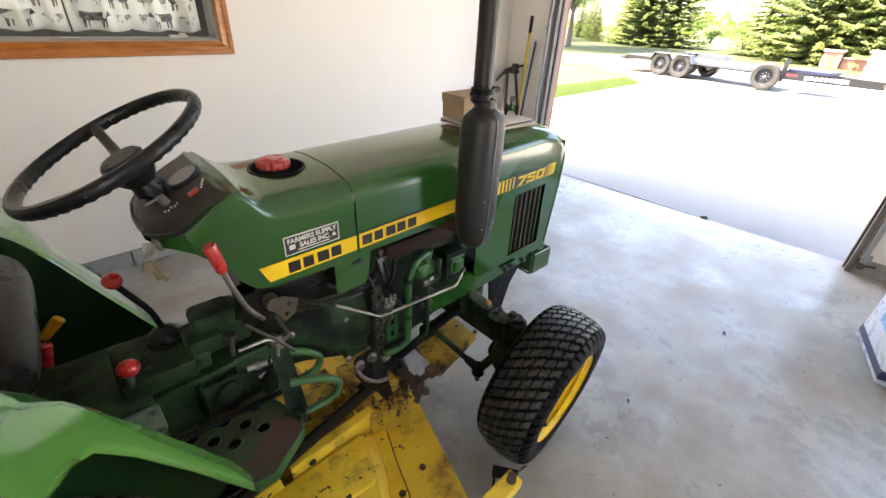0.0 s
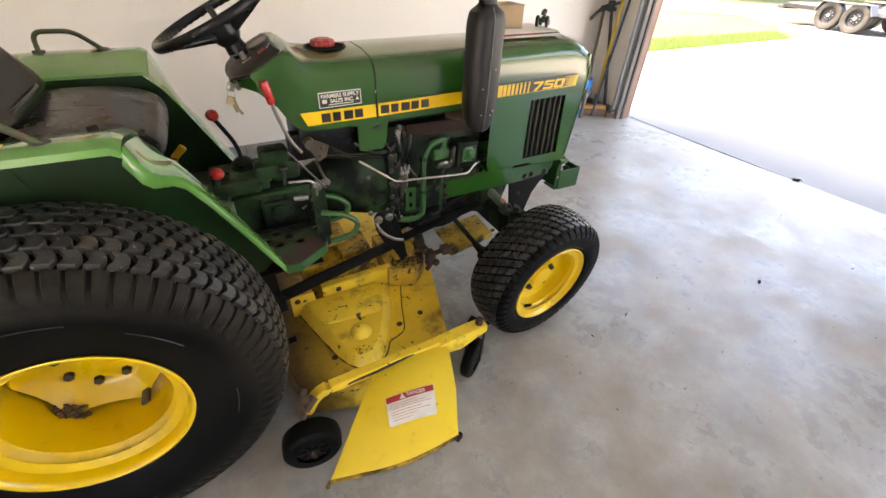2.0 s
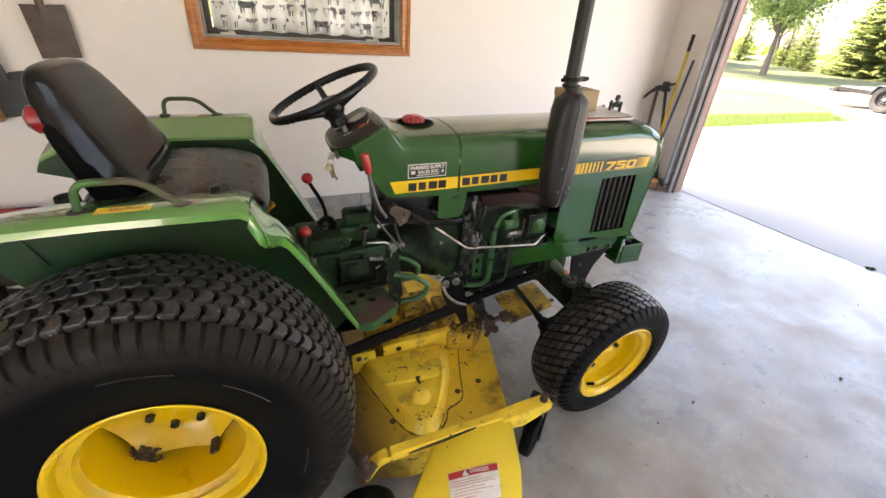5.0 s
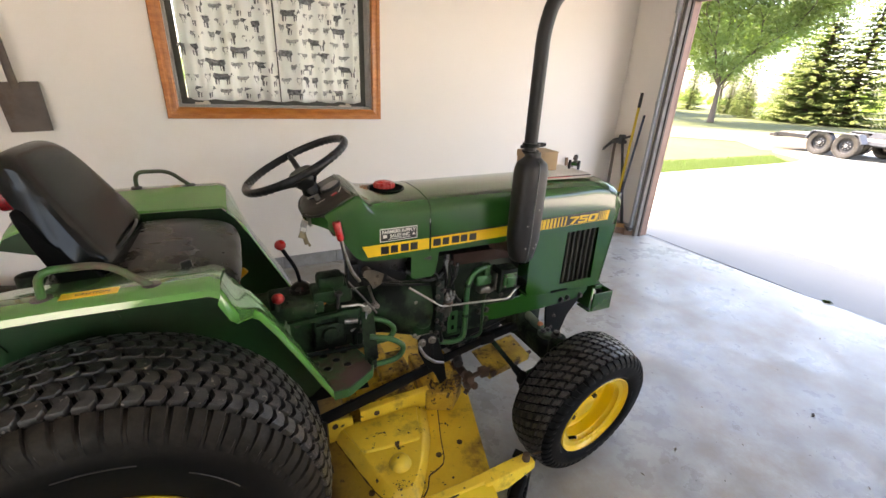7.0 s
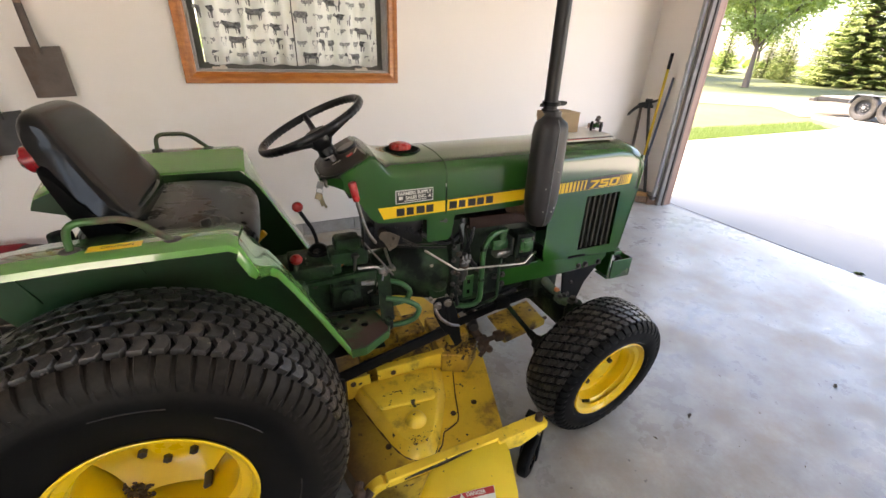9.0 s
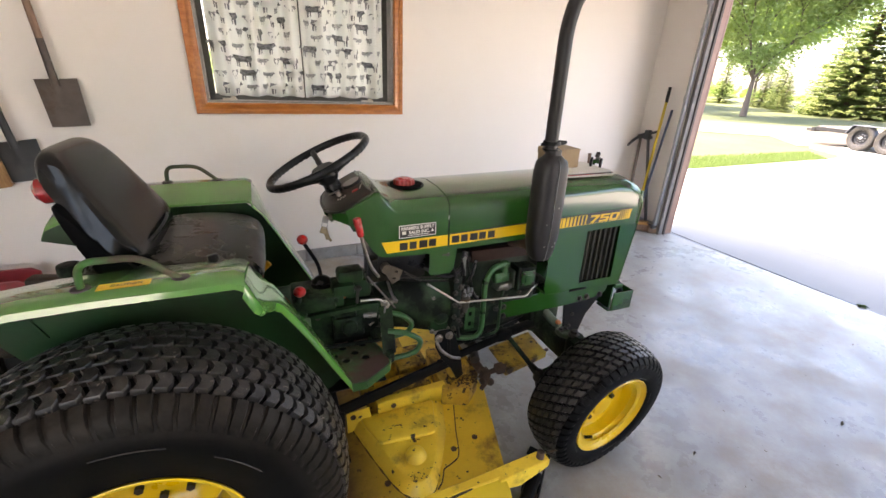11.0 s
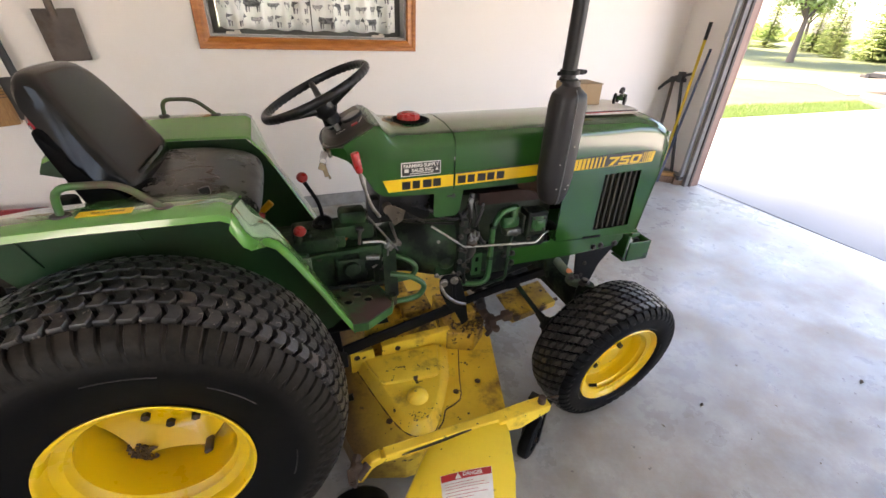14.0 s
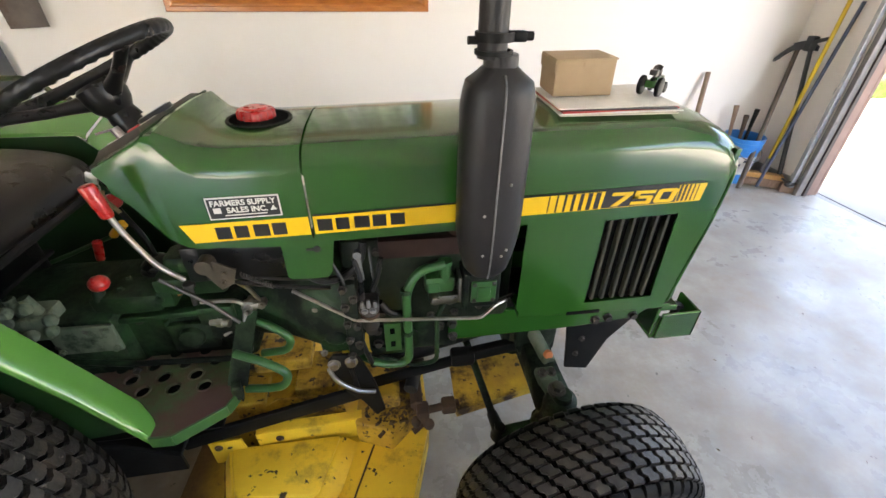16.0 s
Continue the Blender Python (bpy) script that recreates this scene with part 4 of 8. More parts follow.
    ob.parent = parent
    ob.matrix_local = pose(*at, 90, 0, 0)
    part("tyre", lathe([(r * 0.60, w * 0.42), (r * 0.78, w * 0.52), (r * 0.93, w * 0.50), (r, w * 0.38), (r, w * 0.1), (r * 0.985, w * 0.09), (r * 0.985, w * 0.05), (r, w * 0.04), (r, -w * 0.38), (r * 0.93, -w * 0.5), (r * 0.78, -w * 0.52), (r * 0.60, -w * 0.42)], 40), "rubber", ob, "black trailer tyre")
    part("rim", lathe([(r * 0.62, w * 0.44), (r * 0.58, w * 0.40), (r * 0.55, w * 0.1), (r * 0.40, w * 0.02), (r * 0.20, w * 0.16), (0, w * 0.18)], 32), "trailer", ob, "black steel rim")
    part("hub", join(cyl((0, 0, w * 0.1), (0, 0, w * 0.34), r * 0.12, seg=16), *[cyl((math.cos(a) * r * 0.28, math.sin(a) * r * 0.28, 0), (math.cos(a) * r * 0.28, math.sin(a) * r * 0.28, w * 0.2), 0.014, seg=6) for a in [k * math.pi / 4 for k in range(8)]]), "galv", ob, "bright hub and wheel nuts")
    return ob


# local x runs to the tongue, local y to the far side
trailer = thing("utility_trailer", "black tandem-axle utility trailer with spare wheel parked on the driveway", "trailer", (15.05, 4.52, -0.012), -103.0)
trailer.scale = (0.85, 0.85, 0.85)
for y in (0.0, 1.75):
    for x in (-0.40, 0.40):
        s = 1 if y else -1
        wheel = road_wheel(trailer, (x, y, 0.39))
        wheel.matrix_local = pose(x, y, 0.39, 90 if s < 0 else -90, 0, 0)
    part("fender", prism([(-0.86, 0.50), (-0.70, 0.76), (0.70, 0.76), (0.86, 0.50), (0.83, 0.48), (0.68, 0.735), (-0.68, 0.735), (-0.83, 0.48)], y - 0.14, y + 0.14, 'y', 0.004), "trailer_grey", trailer, "grey diamond-plate fender", False)
part("frame_rail", box((0.65, 0.22, 0.50), (5.5, 0.06, 0.12), 0.006), "trailer", trailer, "", False)
part("frame_rail", box((0.65, 1.53, 0.50), (5.5, 0.06, 0.12), 0.006), "trailer", trailer, "", False)
for k in range(9):
    part("deck_board", box((0.65, 0.28 + 0.148 * k, 0.575), (5.4, 0.138, 0.035), 0.004), "planks", trailer, "weathered grey deck board", False)
part("rub_rail", box((1.95, 0.17, 0.53), (2.7, 0.03, 0.10), 0.004), "trailer_grey", trailer, "grey side rail", False)
part("tail", box((-2.2, 0.87, 0.46), (0.12, 1.3, 0.14), 0.006), "trailer", trailer, "", False)
part("coupler_block", box((-2.35, 0.30, 0.44), (0.22, 0.10, 0.10), 0.01), "dark_steel", trailer, "rusty rear fitting", False)
part("ramp", prism([(-0.1, 0.60), (0.05, 0.78), (1.2, 0.78), (1.35, 0.60)], 1.50, 1.54, 'y', 0.004), "trailer_grey", trailer, "grey ramp panel lying on the deck", False)
part("spare_post", bar((3.52, 0.25, 0.30), (3.52, 0.25, 0.92), 0.09, 0.09), "trailer", trailer, "black upright post", False)
spare = road_wheel(trailer, (3.18, 0.02, 0.40), 0.38, 0.22, "spare_wheel")
spare.matrix_local = pose(3.18, 0.02, 0.40, 90, 0, 8)
for y0 in (0.22, 1.53):
    part("tongue_beam", bar((3.4, y0, 0.47), (5.75, 0.87, 0.45), 0.06, 0.20), "trailer", trailer, "black tongue beam", False)
part("tool_tray", box((4.1, 0.75, 0.61), (1.05, 0.75, 0.06), 0.01), "navy", trailer, "dark blue tray on the tongue", False)
part("tray_rim", box((4.1, 0.75, 0.655), (1.10, 0.80, 0.03), 0.008), "blue_rod", trailer, "", False)
part("coupler", box((5.95, 0.87, 0.44), (0.45, 0.09, 0.09), 0.01), "dark_steel", trailer, "", False)
part("jack", cyl((5.45, 0.80, 0.12), (5.45, 0.80, 0.72), 0.035), "galv", trailer, "tongue jack", False)
# maker's lettering as plain pale bars on the near beam
d = (Vector((5.75, 0.87, 0)) - Vector((3.4, 0.22, 0))).normalized()
nrm = Vector((d.y, -d.x, 0))
bars = []
for k in range(9):
    p = Vector((3.4, 0.22, 0.465)) + d * (0.72 + 0.115 * k) + nrm * 0.0325
    bars.append(place(box((0, 0, 0), (0.085, 0.003, 0.10), 0), Matrix.Translation(p) @ Matrix.Rotation(math.atan2(d.y, d.x), 4, 'Z')))
part("lettering_bars", join(*bars), "decal_white", trailer, "row of plain white bars", False)
part("red_mark", place(box((0, 0, 0), (0.28, 0.003, 0.05), 0), Matrix.Translation(Vector((3.4, 0.22, 0.50)) + d * 0.36 + nrm * 0.0325) @ Matrix.Rotation(math.atan2(d.y, d.x), 4, 'Z')), "decal_red", trailer, "small red marking", False)


# ---- tractor: x runs forward from the rear axle, y to its left ----
tractor = thing("tractor", "green compact tractor with yellow wheels, black seat and upright exhaust", "tractor")


def lug_tyre(parent, r, w, rows, count, height, style, zc, turn):
    """Turf tyre about y: a rounded carcass, interlocking chevron blocks and shoulder bars, pressed flat where it stands."""
    half = w / 2
    rear_kind = style == "rear"
    rim_r = 0.206 if rear_kind else 0.163
    drop = 0.050 if rear_kind else 0.022
    crown = lambda v: r - drop * abs(v / half) ** 2.3
    ct, st = math.cos(radians(turn)), math.sin(radians(turn))

    def stand(p, floor_z):
        """Presses a point up to the floor, after the wheel's turn about its axle."""
        x, y, z = p
        gx, gz = x * ct + z * st, -x * st + z * ct
        gz = max(gz, floor_z - zc)
        return (gx * ct - gz * st, y, gx * st + gz * ct)

    prof = [(crown(half * 0.86 * k / 8), half * 0.86 * k / 8) for k in range(-8, 9)]
    side = [(r - drop * 1.10, half * 0.955), (r - drop * 1.45, half * 0.988), (r * 0.80, half * 1.015), (r * 0.76, half * 1.022), (r * 0.69, half * 0.985), (rim_r + (r * 0.69 - rim_r) * 0.5, half * 0.91), (rim_r * 1.03, half * 0.82), (rim_r, half * 0.74)]
    prof = [(a, -v) for a, v in side[::-1]] + prof + side
    bm = lathe(prof, 120)
    place(bm, Matrix.Rotation(radians(90), 4, 'X'))
    for v in bm.verts:
        v.co = stand(v.co, 0.002)
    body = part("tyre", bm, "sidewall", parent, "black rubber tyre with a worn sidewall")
    # crown band near-black: shade of the tread grooves put into the colour
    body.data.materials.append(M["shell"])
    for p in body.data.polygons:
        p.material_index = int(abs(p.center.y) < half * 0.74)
    vs, fs = [], []

    def block(poly, a0, v0, h):
        i, n = len(vs), len(poly)
        for lift, shrink in ((-0.002, 1.0), (h * 0.78, 0.965), (h, 0.90)):
            for pa, pv in poly:
                v = v0 + pv * shrink
                rr = crown(min(max(v, -half), half)) + lift
                ang = a0 + pa * shrink / r
                vs.append(stand((math.sin(ang) * rr, -v, math.cos(ang) * rr), 0.0))
        fs.append(tuple(range(i + 2 * n, i + 3 * n)))
        for q in (0, n):
            for k in range(n):
                fs.append((i + q + k, i + q + (k + 1) % n, i + q + n + (k + 1) % n, i + q + n + k))

    pitch = 2 * math.pi * r / count
    tread = w * (0.75 if rear_kind else 0.80)
    rw = tread / rows
    L, T, B = rw * (0.462 if rear_kind else 0.436), pitch * (0.378 if rear_kind else 0.362), pitch * (0.26 if rear_kind else 0.17)
    wear = random.Random(count)
    for j in range(rows):
        v0 = -tread / 2 + rw * (j + 0.5)
        for k in range(count):
            a0 = 2 * math.pi * (k + (0.5 if j % 2 else 0)) / count
            if rear_kind:
                poly = [(-T - B * 0.4, -L), (T - B * 0.5, -L), (T + B * 0.35, -L * 0.3), (T + B * 0.35, L * 0.3), (T - B * 0.5, L), (-T - B * 0.4, L), (-T + B * 0.55, L * 0.25), (-T + B * 0.55, -L * 0.25)]
            else:
                poly = [(-T - B, -L), (T - B, -L), (T - B * 0.8, -L * 0.25), (T + B * 0.8, L * 0.25), (T + B, L), (-T + B, L), (-T + B * 0.8, L * 0.25), (-T - B * 0.8, -L * 0.25)]
            block(poly, a0, v0, height * wear.uniform(0.90, 1.05))
    t = new("tread", data_of("tread", vs, fs, "rubber" if rear_kind else "rubber_front"))
    t.parent = parent
    tagged(t, "worn chevron tread blocks" if rear_kind else "small offset tread blocks", kind="stuff")
    # shoulder bars, fading down the sidewall
    vs, fs = [], []
    n = count
    for k in range(n):
        for s in (-1, 1):
            a0 = 2 * math.pi * (k + 0.25) / n
            da = 2 * math.pi / n
            i = len(vs)
            e0 = tread / w
            for rr, v, lift, wide, skew in ((crown(half * e0) - 0.002, half * e0, 0.0, 0.40, 0.0), (crown(half * (e0 + 0.03)) + height * 0.75, half * (e0 + 0.03), 0.0, 0.40, 0.0), (crown(half * 0.88) + height * 0.45, half * 0.88, 0.002, 0.41, 0.05),
                                           (r - drop * 1.00 + 0.001, half * 0.945, 0.003, 0.42, 0.10), (r - drop * 1.22, half * 0.968, 0.002, 0.43, 0.16), (r - drop * 1.45, half * 0.988, 0.001, 0.45, 0.24), (r * 0.80, half * 1.015, -0.0015, 0.47, 0.32)):
                for e in (-1, -0.80, 0.80, 1):
                    low = 0.006 * (1.0 if rr > r - drop * 1.2 else 0.45 if rr > r - drop * 1.5 else 0.12) if abs(e) == 1 else 0.0
                    ang = a0 + e * da * wide + skew * da
                    rad = rr + lift * 0.5 - low * 0.6
                    vs.append(stand((math.sin(ang) * rad, -s * (v + lift - low), math.cos(ang) * rad), 0.0))
            for q in range(6):
                for e in range(3):
                    fs.append((i + 4 * q + e, i + 4 * q + e + 1, i + 4 * q + 5 + e, i + 4 * q + 4 + e))
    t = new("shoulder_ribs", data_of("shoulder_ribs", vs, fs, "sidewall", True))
    t.parent = parent
    tagged(t, "ribbed tyre shoulder", kind="stuff")
    # raised lines on the sidewall, too worn to read
    for a0, a1, q in ((-0.408, -0.027, 0.727), (0.269, 0.644, 0.681), (1.3, 1.6, 0.70), (2.7, 3.1, 0.727), (4.1, 4.4, 0.70)):
        y = half * (0.985 + (q - 0.69) / 0.07 * 0.037 if q > 0.69 else 0.978)
        pts = [(math.sin(a0 + (a1 - a0) * k / 8) * r * q, -y, math.cos(a0 + (a1 - a0) * k / 8) * r * q) for k in range(9)]
        part("sidewall_line", tube(pts, 0.0017, 0, 6), "sidewall_line", parent)
    return body


def dish_rim(parent, r, w, disc_in, style):
    """Yellow pressed wheel about y, open towards -y."""
    h = w / 2
    line = [(r - 0.004, -h + 0.004), (r + 0.001, -h - 0.002), (r - 0.006, -h - 0.003), (r - 0.013, -h + 0.006), (r - 0.016, -h + 0.022), (r - 0.019, -h + 0.038), (r - 0.027, -h + 0.050), (r - 0.036, -h + 0.060), (r - 0.041, -h + 0.070),
            (r - 0.0445, -h + 0.100), (r - 0.049, disc_in - 0.030), (r - 0.052, disc_in + 0.022), (r - 0.060, 0.118)]
    prof = [tuple(p) for p in smooth_line(line, 4)] + [(r - 0.058, 0.130)]
    if style == "front":
        prof = [(r, -h), (r + 0.003, -h + 0.003), (r - 0.004, -h + 0.008), (r - 0.012, -h + 0.014), (r - 0.015, -h + 0.030), (r - 0.022, -h + 0.040), (r - 0.030, -h + 0.050), (r - 0.036, disc_in - 0.014), (r - 0.038, disc_in - 0.004), (r - 0.044, disc_in), (r * 0.64, disc_in + 0.002), (r * 0.54, disc_in - 0.001), (r * 0.34, disc_in), (r * 0.32, disc_in - 0.006), (0.0, disc_in - 0.006)]
    bm = lathe([(a, -b) for a, b in prof], 64)
    place(bm, Matrix.Rotation(radians(90), 4, 'X'))
    part("rim", bm, "rim", parent, "yellow pressed steel rim with chipped paint")
    if style == "rear":
        # hexagonal plate with rounded corners that bend out to meet the barrel
        rows = []
        for k in range(121):
            a = 2 * math.pi * k / 120
            off = (math.degrees(a) + 20 + 30) % 60 - 30
            lobe = max(0.0, 1 - abs(off) / 26) ** 1.6
            edge = min(0.1585 + 0.0015 * lobe, 0.1445 / math.cos(radians(30 - abs(off))))
            ray = [(0.0, 0.0), (0.050, 0.0), (0.066, 0.004), (0.098, 0.002), (0.110, -0.006), (edge - 0.012, -0.028 - 0.008 * lobe), (edge, -0.038 - 0.012 * lobe)]
            rows.append([(math.sin(a) * q, disc_in + d, -math.cos(a) * q) for q, d in ray])
        part("disc", open_shell(rows, 0.006), "rim", parent, "yellow wheel disc with bent corners")
        part("hub_seam", place(lathe([(0.052, -0.001), (0.0545, 0.002), (0.057, -0.001)], 40), Matrix.Translation((0, disc_in - 0.002, 0)) @ Matrix.Rotation(radians(90), 4, 'X')), "rust", parent, "dark seam round the hub")
    nb, q, first = (8, 0.083, 0.0) if style == "rear" else (6, 0.069, 0.417)
    for k in range(nb):
        a = 2 * math.pi * (k + first) / nb
        bolts("wheel_bolt", [(math.sin(a) * q, disc_in, math.cos(a) * q)], (0, -1, 0), 0.012 if style == "rear" else 0.010, 0.016, "dark_steel", parent, "grey wheel bolt")
    part("hub", join(cyl((0, disc_in + 0.01, 0), (0, disc_in - (0.012 if style == "rear" else 0.03), 0), 0.046 if style == "rear" else r * 0.26, seg=24, bevel=0.004)), "rim", parent, "yellow hub flange")


def wheel_back(parent, r, w, mat="rim"):
    bm = lathe([(r - 0.03, w * 0.40), (r, w * 0.44), (r - 0.037, w * 0.3), (r - 0.037, 0.02)], 48)
    place(bm, Matrix.Rotation(radians(90), 4, 'X'))
    part("inner_rim", bm, mat, parent)


REAR_R, REAR_W, REAR_Y, REAR_Z = 0.437, 0.330, 0.459, 0.413
FRONT_R, FRONT_W, FRONT_Z = 0.266, 0.192, 0.2765
rear = new("rear_wheel")
rear.parent = tractor
lug_tyre(rear, REAR_R, REAR_W, 7, 76, 0.0135, "rear", REAR_Z, 18)
dish_rim(rear, 0.212, 0.276, 0.086, "rear")
wheel_back(rear, 0.202, 0.252)
mud = random.Random(31)
part("mud_patch", join(*[box((math.sin(a) * q, 0.034 + (0.158 - q) * 0.6 - mud.uniform(0.0, 0.010), -math.cos(a) * q), (mud.uniform(0.004, 0.013), mud.uniform(0.003, 0.008), mud.uniform(0.003, 0.008)), 0.001, (mud.uniform(0, 90), mud.uniform(0, 90), mud.uniform(0, 90)), 1)
                         for a, q in [(radians(-20) + mud.gauss(0, 0.10), 0.160 - 0.022 * mud.random() ** 2) for _ in range(110)]]), "crust", rear, "dried mud on the rim", False)
part("clamp_lug", box((math.sin(radians(44)) * 0.150, 0.020, -math.cos(radians(44)) * 0.150), (0.024, 0.050, 0.012), 0.005, (0, -44, 0)), "bracket", rear, "bare metal lug inside the rim")
rear.matrix_local = pose(0.0235, -REAR_Y, REAR_Z, 0, 18, 0)
other = copy_thing(rear, pose(0.0235, REAR_Y, REAR_Z, 0, -18, 180))
front = new("front_wheel")
front.parent = tractor
lug_tyre(front, FRONT_R, FRONT_W, 6, 48, 0.0110, "front", FRONT_Z, 0)
dish_rim(front, 0.167, 0.182, -0.010, "front")
wheel_back(front, 0.168, 0.182)
part("valve", cyl((-0.078, -0.060, -0.108), (-0.064, -0.078, -0.092), 0.006, seg=10), "black", front, "black valve stem")
front.matrix_local = pose(1.4166, -0.4475, FRONT_Z, 5.6, 0, 5.6)
other = copy_thing(front, pose(1.4166, 0.4475, FRONT_Z, -5.6, 0, 5.6) @ pose(0, 0, 0, 0, 0, 180))


# hood: sections along x, side walls nearly upright, top softly crowned
HW = 0.172


def top_z(x):
    return 1.046 + 0.022 * (x - 0.80)


def hood_section(x, zb, zt, hw, sh=0.055, cr=0.010):
    pts = []
    for s in (-1, 1):
        side = [(s * hw, zb), (s * hw, zb + (zt - sh - zb) * 0.5), (s * (hw - 0.002), zt - sh)]
        for k in range(1, 7):
            a = k / 6 * math.pi / 2
            side.append((s * (hw - 0.002 - sh * 1.15 * (1 - math.cos(a))), zt - cr - (sh - cr) * (1 - math.sin(a))))
        side.append((s * hw * 0.33, zt - cr * 0.25))
        pts.append(side)
    ring = pts[0] + pts[1][::-1]
    return [(x, y, z) for y, z in ring]


BOT = 0.853
hood = part("hood", open_shell([hood_section(x, zb, top_z(x) - dz, hw, sh) for x, zb, dz, hw, sh in (
    (0.889, BOT, 0.0, HW, 0.055), (0.95, BOT, 0, HW, 0.055), (1.10, BOT + 0.004, 0, HW, 0.055), (1.28, BOT + 0.008, 0, HW, 0.055), (1.45, BOT + 0.012, 0.0, HW, 0.055),
    (1.60, BOT + 0.014, -0.002, HW, 0.055), (1.672, BOT + 0.015, 0.005, HW, 0.056), (1.715, BOT + 0.016, 0.018, HW - 0.002, 0.057), (1.738, BOT + 0.017, 0.032, HW - 0.003, 0.057), (1.752, BOT + 0.018, 0.050, HW - 0.005, 0.055))]), "green", tractor, "glossy green engine hood")

# front side panels with a louvred opening, and the nose
LOUVRE = [(1.487, 0.859), (1.488, 0.630), (1.659, 0.634), (1.652, 0.866)]


def side_panel(s):
    y = s * (HW - 0.001)
    bm = bmesh.new()
    hole = LOUVRE
    def ring(poly, yy):
        return [bm.verts.new((px, yy, pz)) for px, pz in poly]
    frame_poly = [(1.316, BOT + 0.009), (1.318, 0.630), (1.330, 0.606), (1.690, 0.592), (1.712, 0.612), (1.743, BOT + 0.017)]
    for yy in (y, y - s * 0.004):
        o, h = ring(frame_poly, yy), ring(hole, yy)
        for f in ((o[0], o[1], h[1], h[0]), (o[1], o[2], h[1]), (o[2], o[3], h[2], h[1]), (o[3], o[4], h[2]), (o[4], o[5], h[3], h[2]), (o[5], o[0], h[0], h[3])):
            bm.faces.new(f)
    vs = list(bm.verts)
    no, nh = 6, 4
    for k in range(no):
        bm.faces.new((vs[k], vs[(k + 1) % no], vs[10 + (k + 1) % no], vs[10 + k]))
    for k in range(nh):
        bm.faces.new((vs[6 + k], vs[6 + (k + 1) % nh], vs[16 + (k + 1) % nh], vs[16 + k]))
    return bm


for s in (-1, 1):
    pan = part("side_panel", side_panel(s), "green", tractor, "glossy green side panel with louvres", False)
    # near-black sheet stands for the dark space behind the louvres
    part("panel_back", box((1.572, s * (HW - 0.034), 0.748), (0.21, 0.004, 0.27), 0), "recess_shade", pan, "near-black sheet for the shade behind the louvres", False)
    for k in range(6):
        x = 1.506 + 0.0262 * k
        part("louvre", bar((x + 0.002, s * (HW - 0.012), 0.634), (x - 0.001, s * (HW - 0.012), 0.862), 0.0075, 0.014, 0.002, (0, 1, 0)), "louvre", pan, "dull olive louvre bar", False)
part("grille", prism([(1.738, BOT), (1.748, 1.005), (1.736, 1.005), (1.694, 0.605), (1.707, 0.605)], -HW + 0.006, HW - 0.006, 'y', 0.002), "green", tractor, "green front grille panel", False)
part("nose_edge", tube([(1.710, -HW + 0.001, 0.612), (1.742, -HW + 0.002, BOT), (1.752, -HW + 0.006, 0.955), (1.752, -HW + 0.022, 0.995), (1.752, -0.11, 1.008), (1.752, 0.11, 1.008), (1.752, HW - 0.022, 0.995), (1.752, HW - 0.006, 0.955), (1.742, HW - 0.002, BOT), (1.710, HW - 0.001, 0.612)], 0.0035, 0.03, 8), "green", tractor, "rolled front edge")

# cowl behind the hood, rising into the dash
part("cowl", open_shell([hood_section(*a) for a in (
    (0.885, 0.848, 1.0478, HW, 0.055, 0.010), (0.82, 0.848, 1.0460, HW, 0.055, 0.010), (0.755, 0.850, 1.0455, HW, 0.055, 0.010), (0.712, 0.852, 1.0490, HW - 0.001, 0.055, 0.010),
    (0.692, 0.852, 1.054, HW - 0.001, 0.048, 0.012), (0.674, 0.853, 1.066, HW - 0.002, 0.036, 0.010), (0.658, 0.856, 1.076, HW - 0.003, 0.024, 0.008), (0.644, 0.864, 1.072, HW - 0.004, 0.016, 0.006))]), "green", tractor, "green cowl over the fuel tank")
# the rear skirt of the cowl narrows to the dash rim
rim_rows = []
for x, zb, zt, hw, sh in ((0.644, 0.864, 1.072, HW - 0.004, 0.014), (0.630, 0.878, 1.062, HW - 0.004, 0.012), (0.600, 0.930, 1.046, HW - 0.005, 0.010), (0.575, 0.974, 1.032, HW - 0.006, 0.008), (0.552, 1.006, 1.018, HW - 0.008, 0.004)):
    rim_rows.append(hood_section(x, zb, zt, hw, sh, 0.003))
part("dash_shroud", loft(rim_rows), "green", tractor, "green shroud round the dash")
rim_rows = []
for x, zb, zt, hw in ((0.612, 0.915, 1.030, HW - 0.012), (0.560, 0.968, 1.016, HW - 0.016), (0.540, 0.972, 1.008, HW - 0.040), (0.520, 0.974, 0.999, HW - 0.066), (0.502, 0.978, 0.990, HW - 0.110)):
    rim_rows.append(hood_section(x, zb, zt, hw, 0.010, 0.004))
part("rear_skirt", loft(rim_rows), "green", tractor, "rounded green skirt below the dash")
DASH = Matrix.Translation((0.592, 0, 1.0385)) @ Matrix.Rotation(radians(-27.0), 4, 'Y') @ Matrix.Diagonal((1.04, 0.98, 1, 1))
EDGE = [(0.056, -0.150), (0.056, 0.150), (-0.050, 0.148), (-0.086, 0.098), (-0.096, 0.035), (-0.096, -0.035), (-0.086, -0.098), (-0.050, -0.148)]
dash = part("dash", place(loft([[(x * k, y * q, z) for x, y in EDGE] for k, q, z in ((1.0, 1.0, -0.026), (1.0, 1.0, -0.006), (0.97, 0.975, 0.000), (0.80, 0.84, 0.0105), (0.77, 0.82, 0.012))]), DASH), "dash", tractor, "dusty brown-black instrument panel")
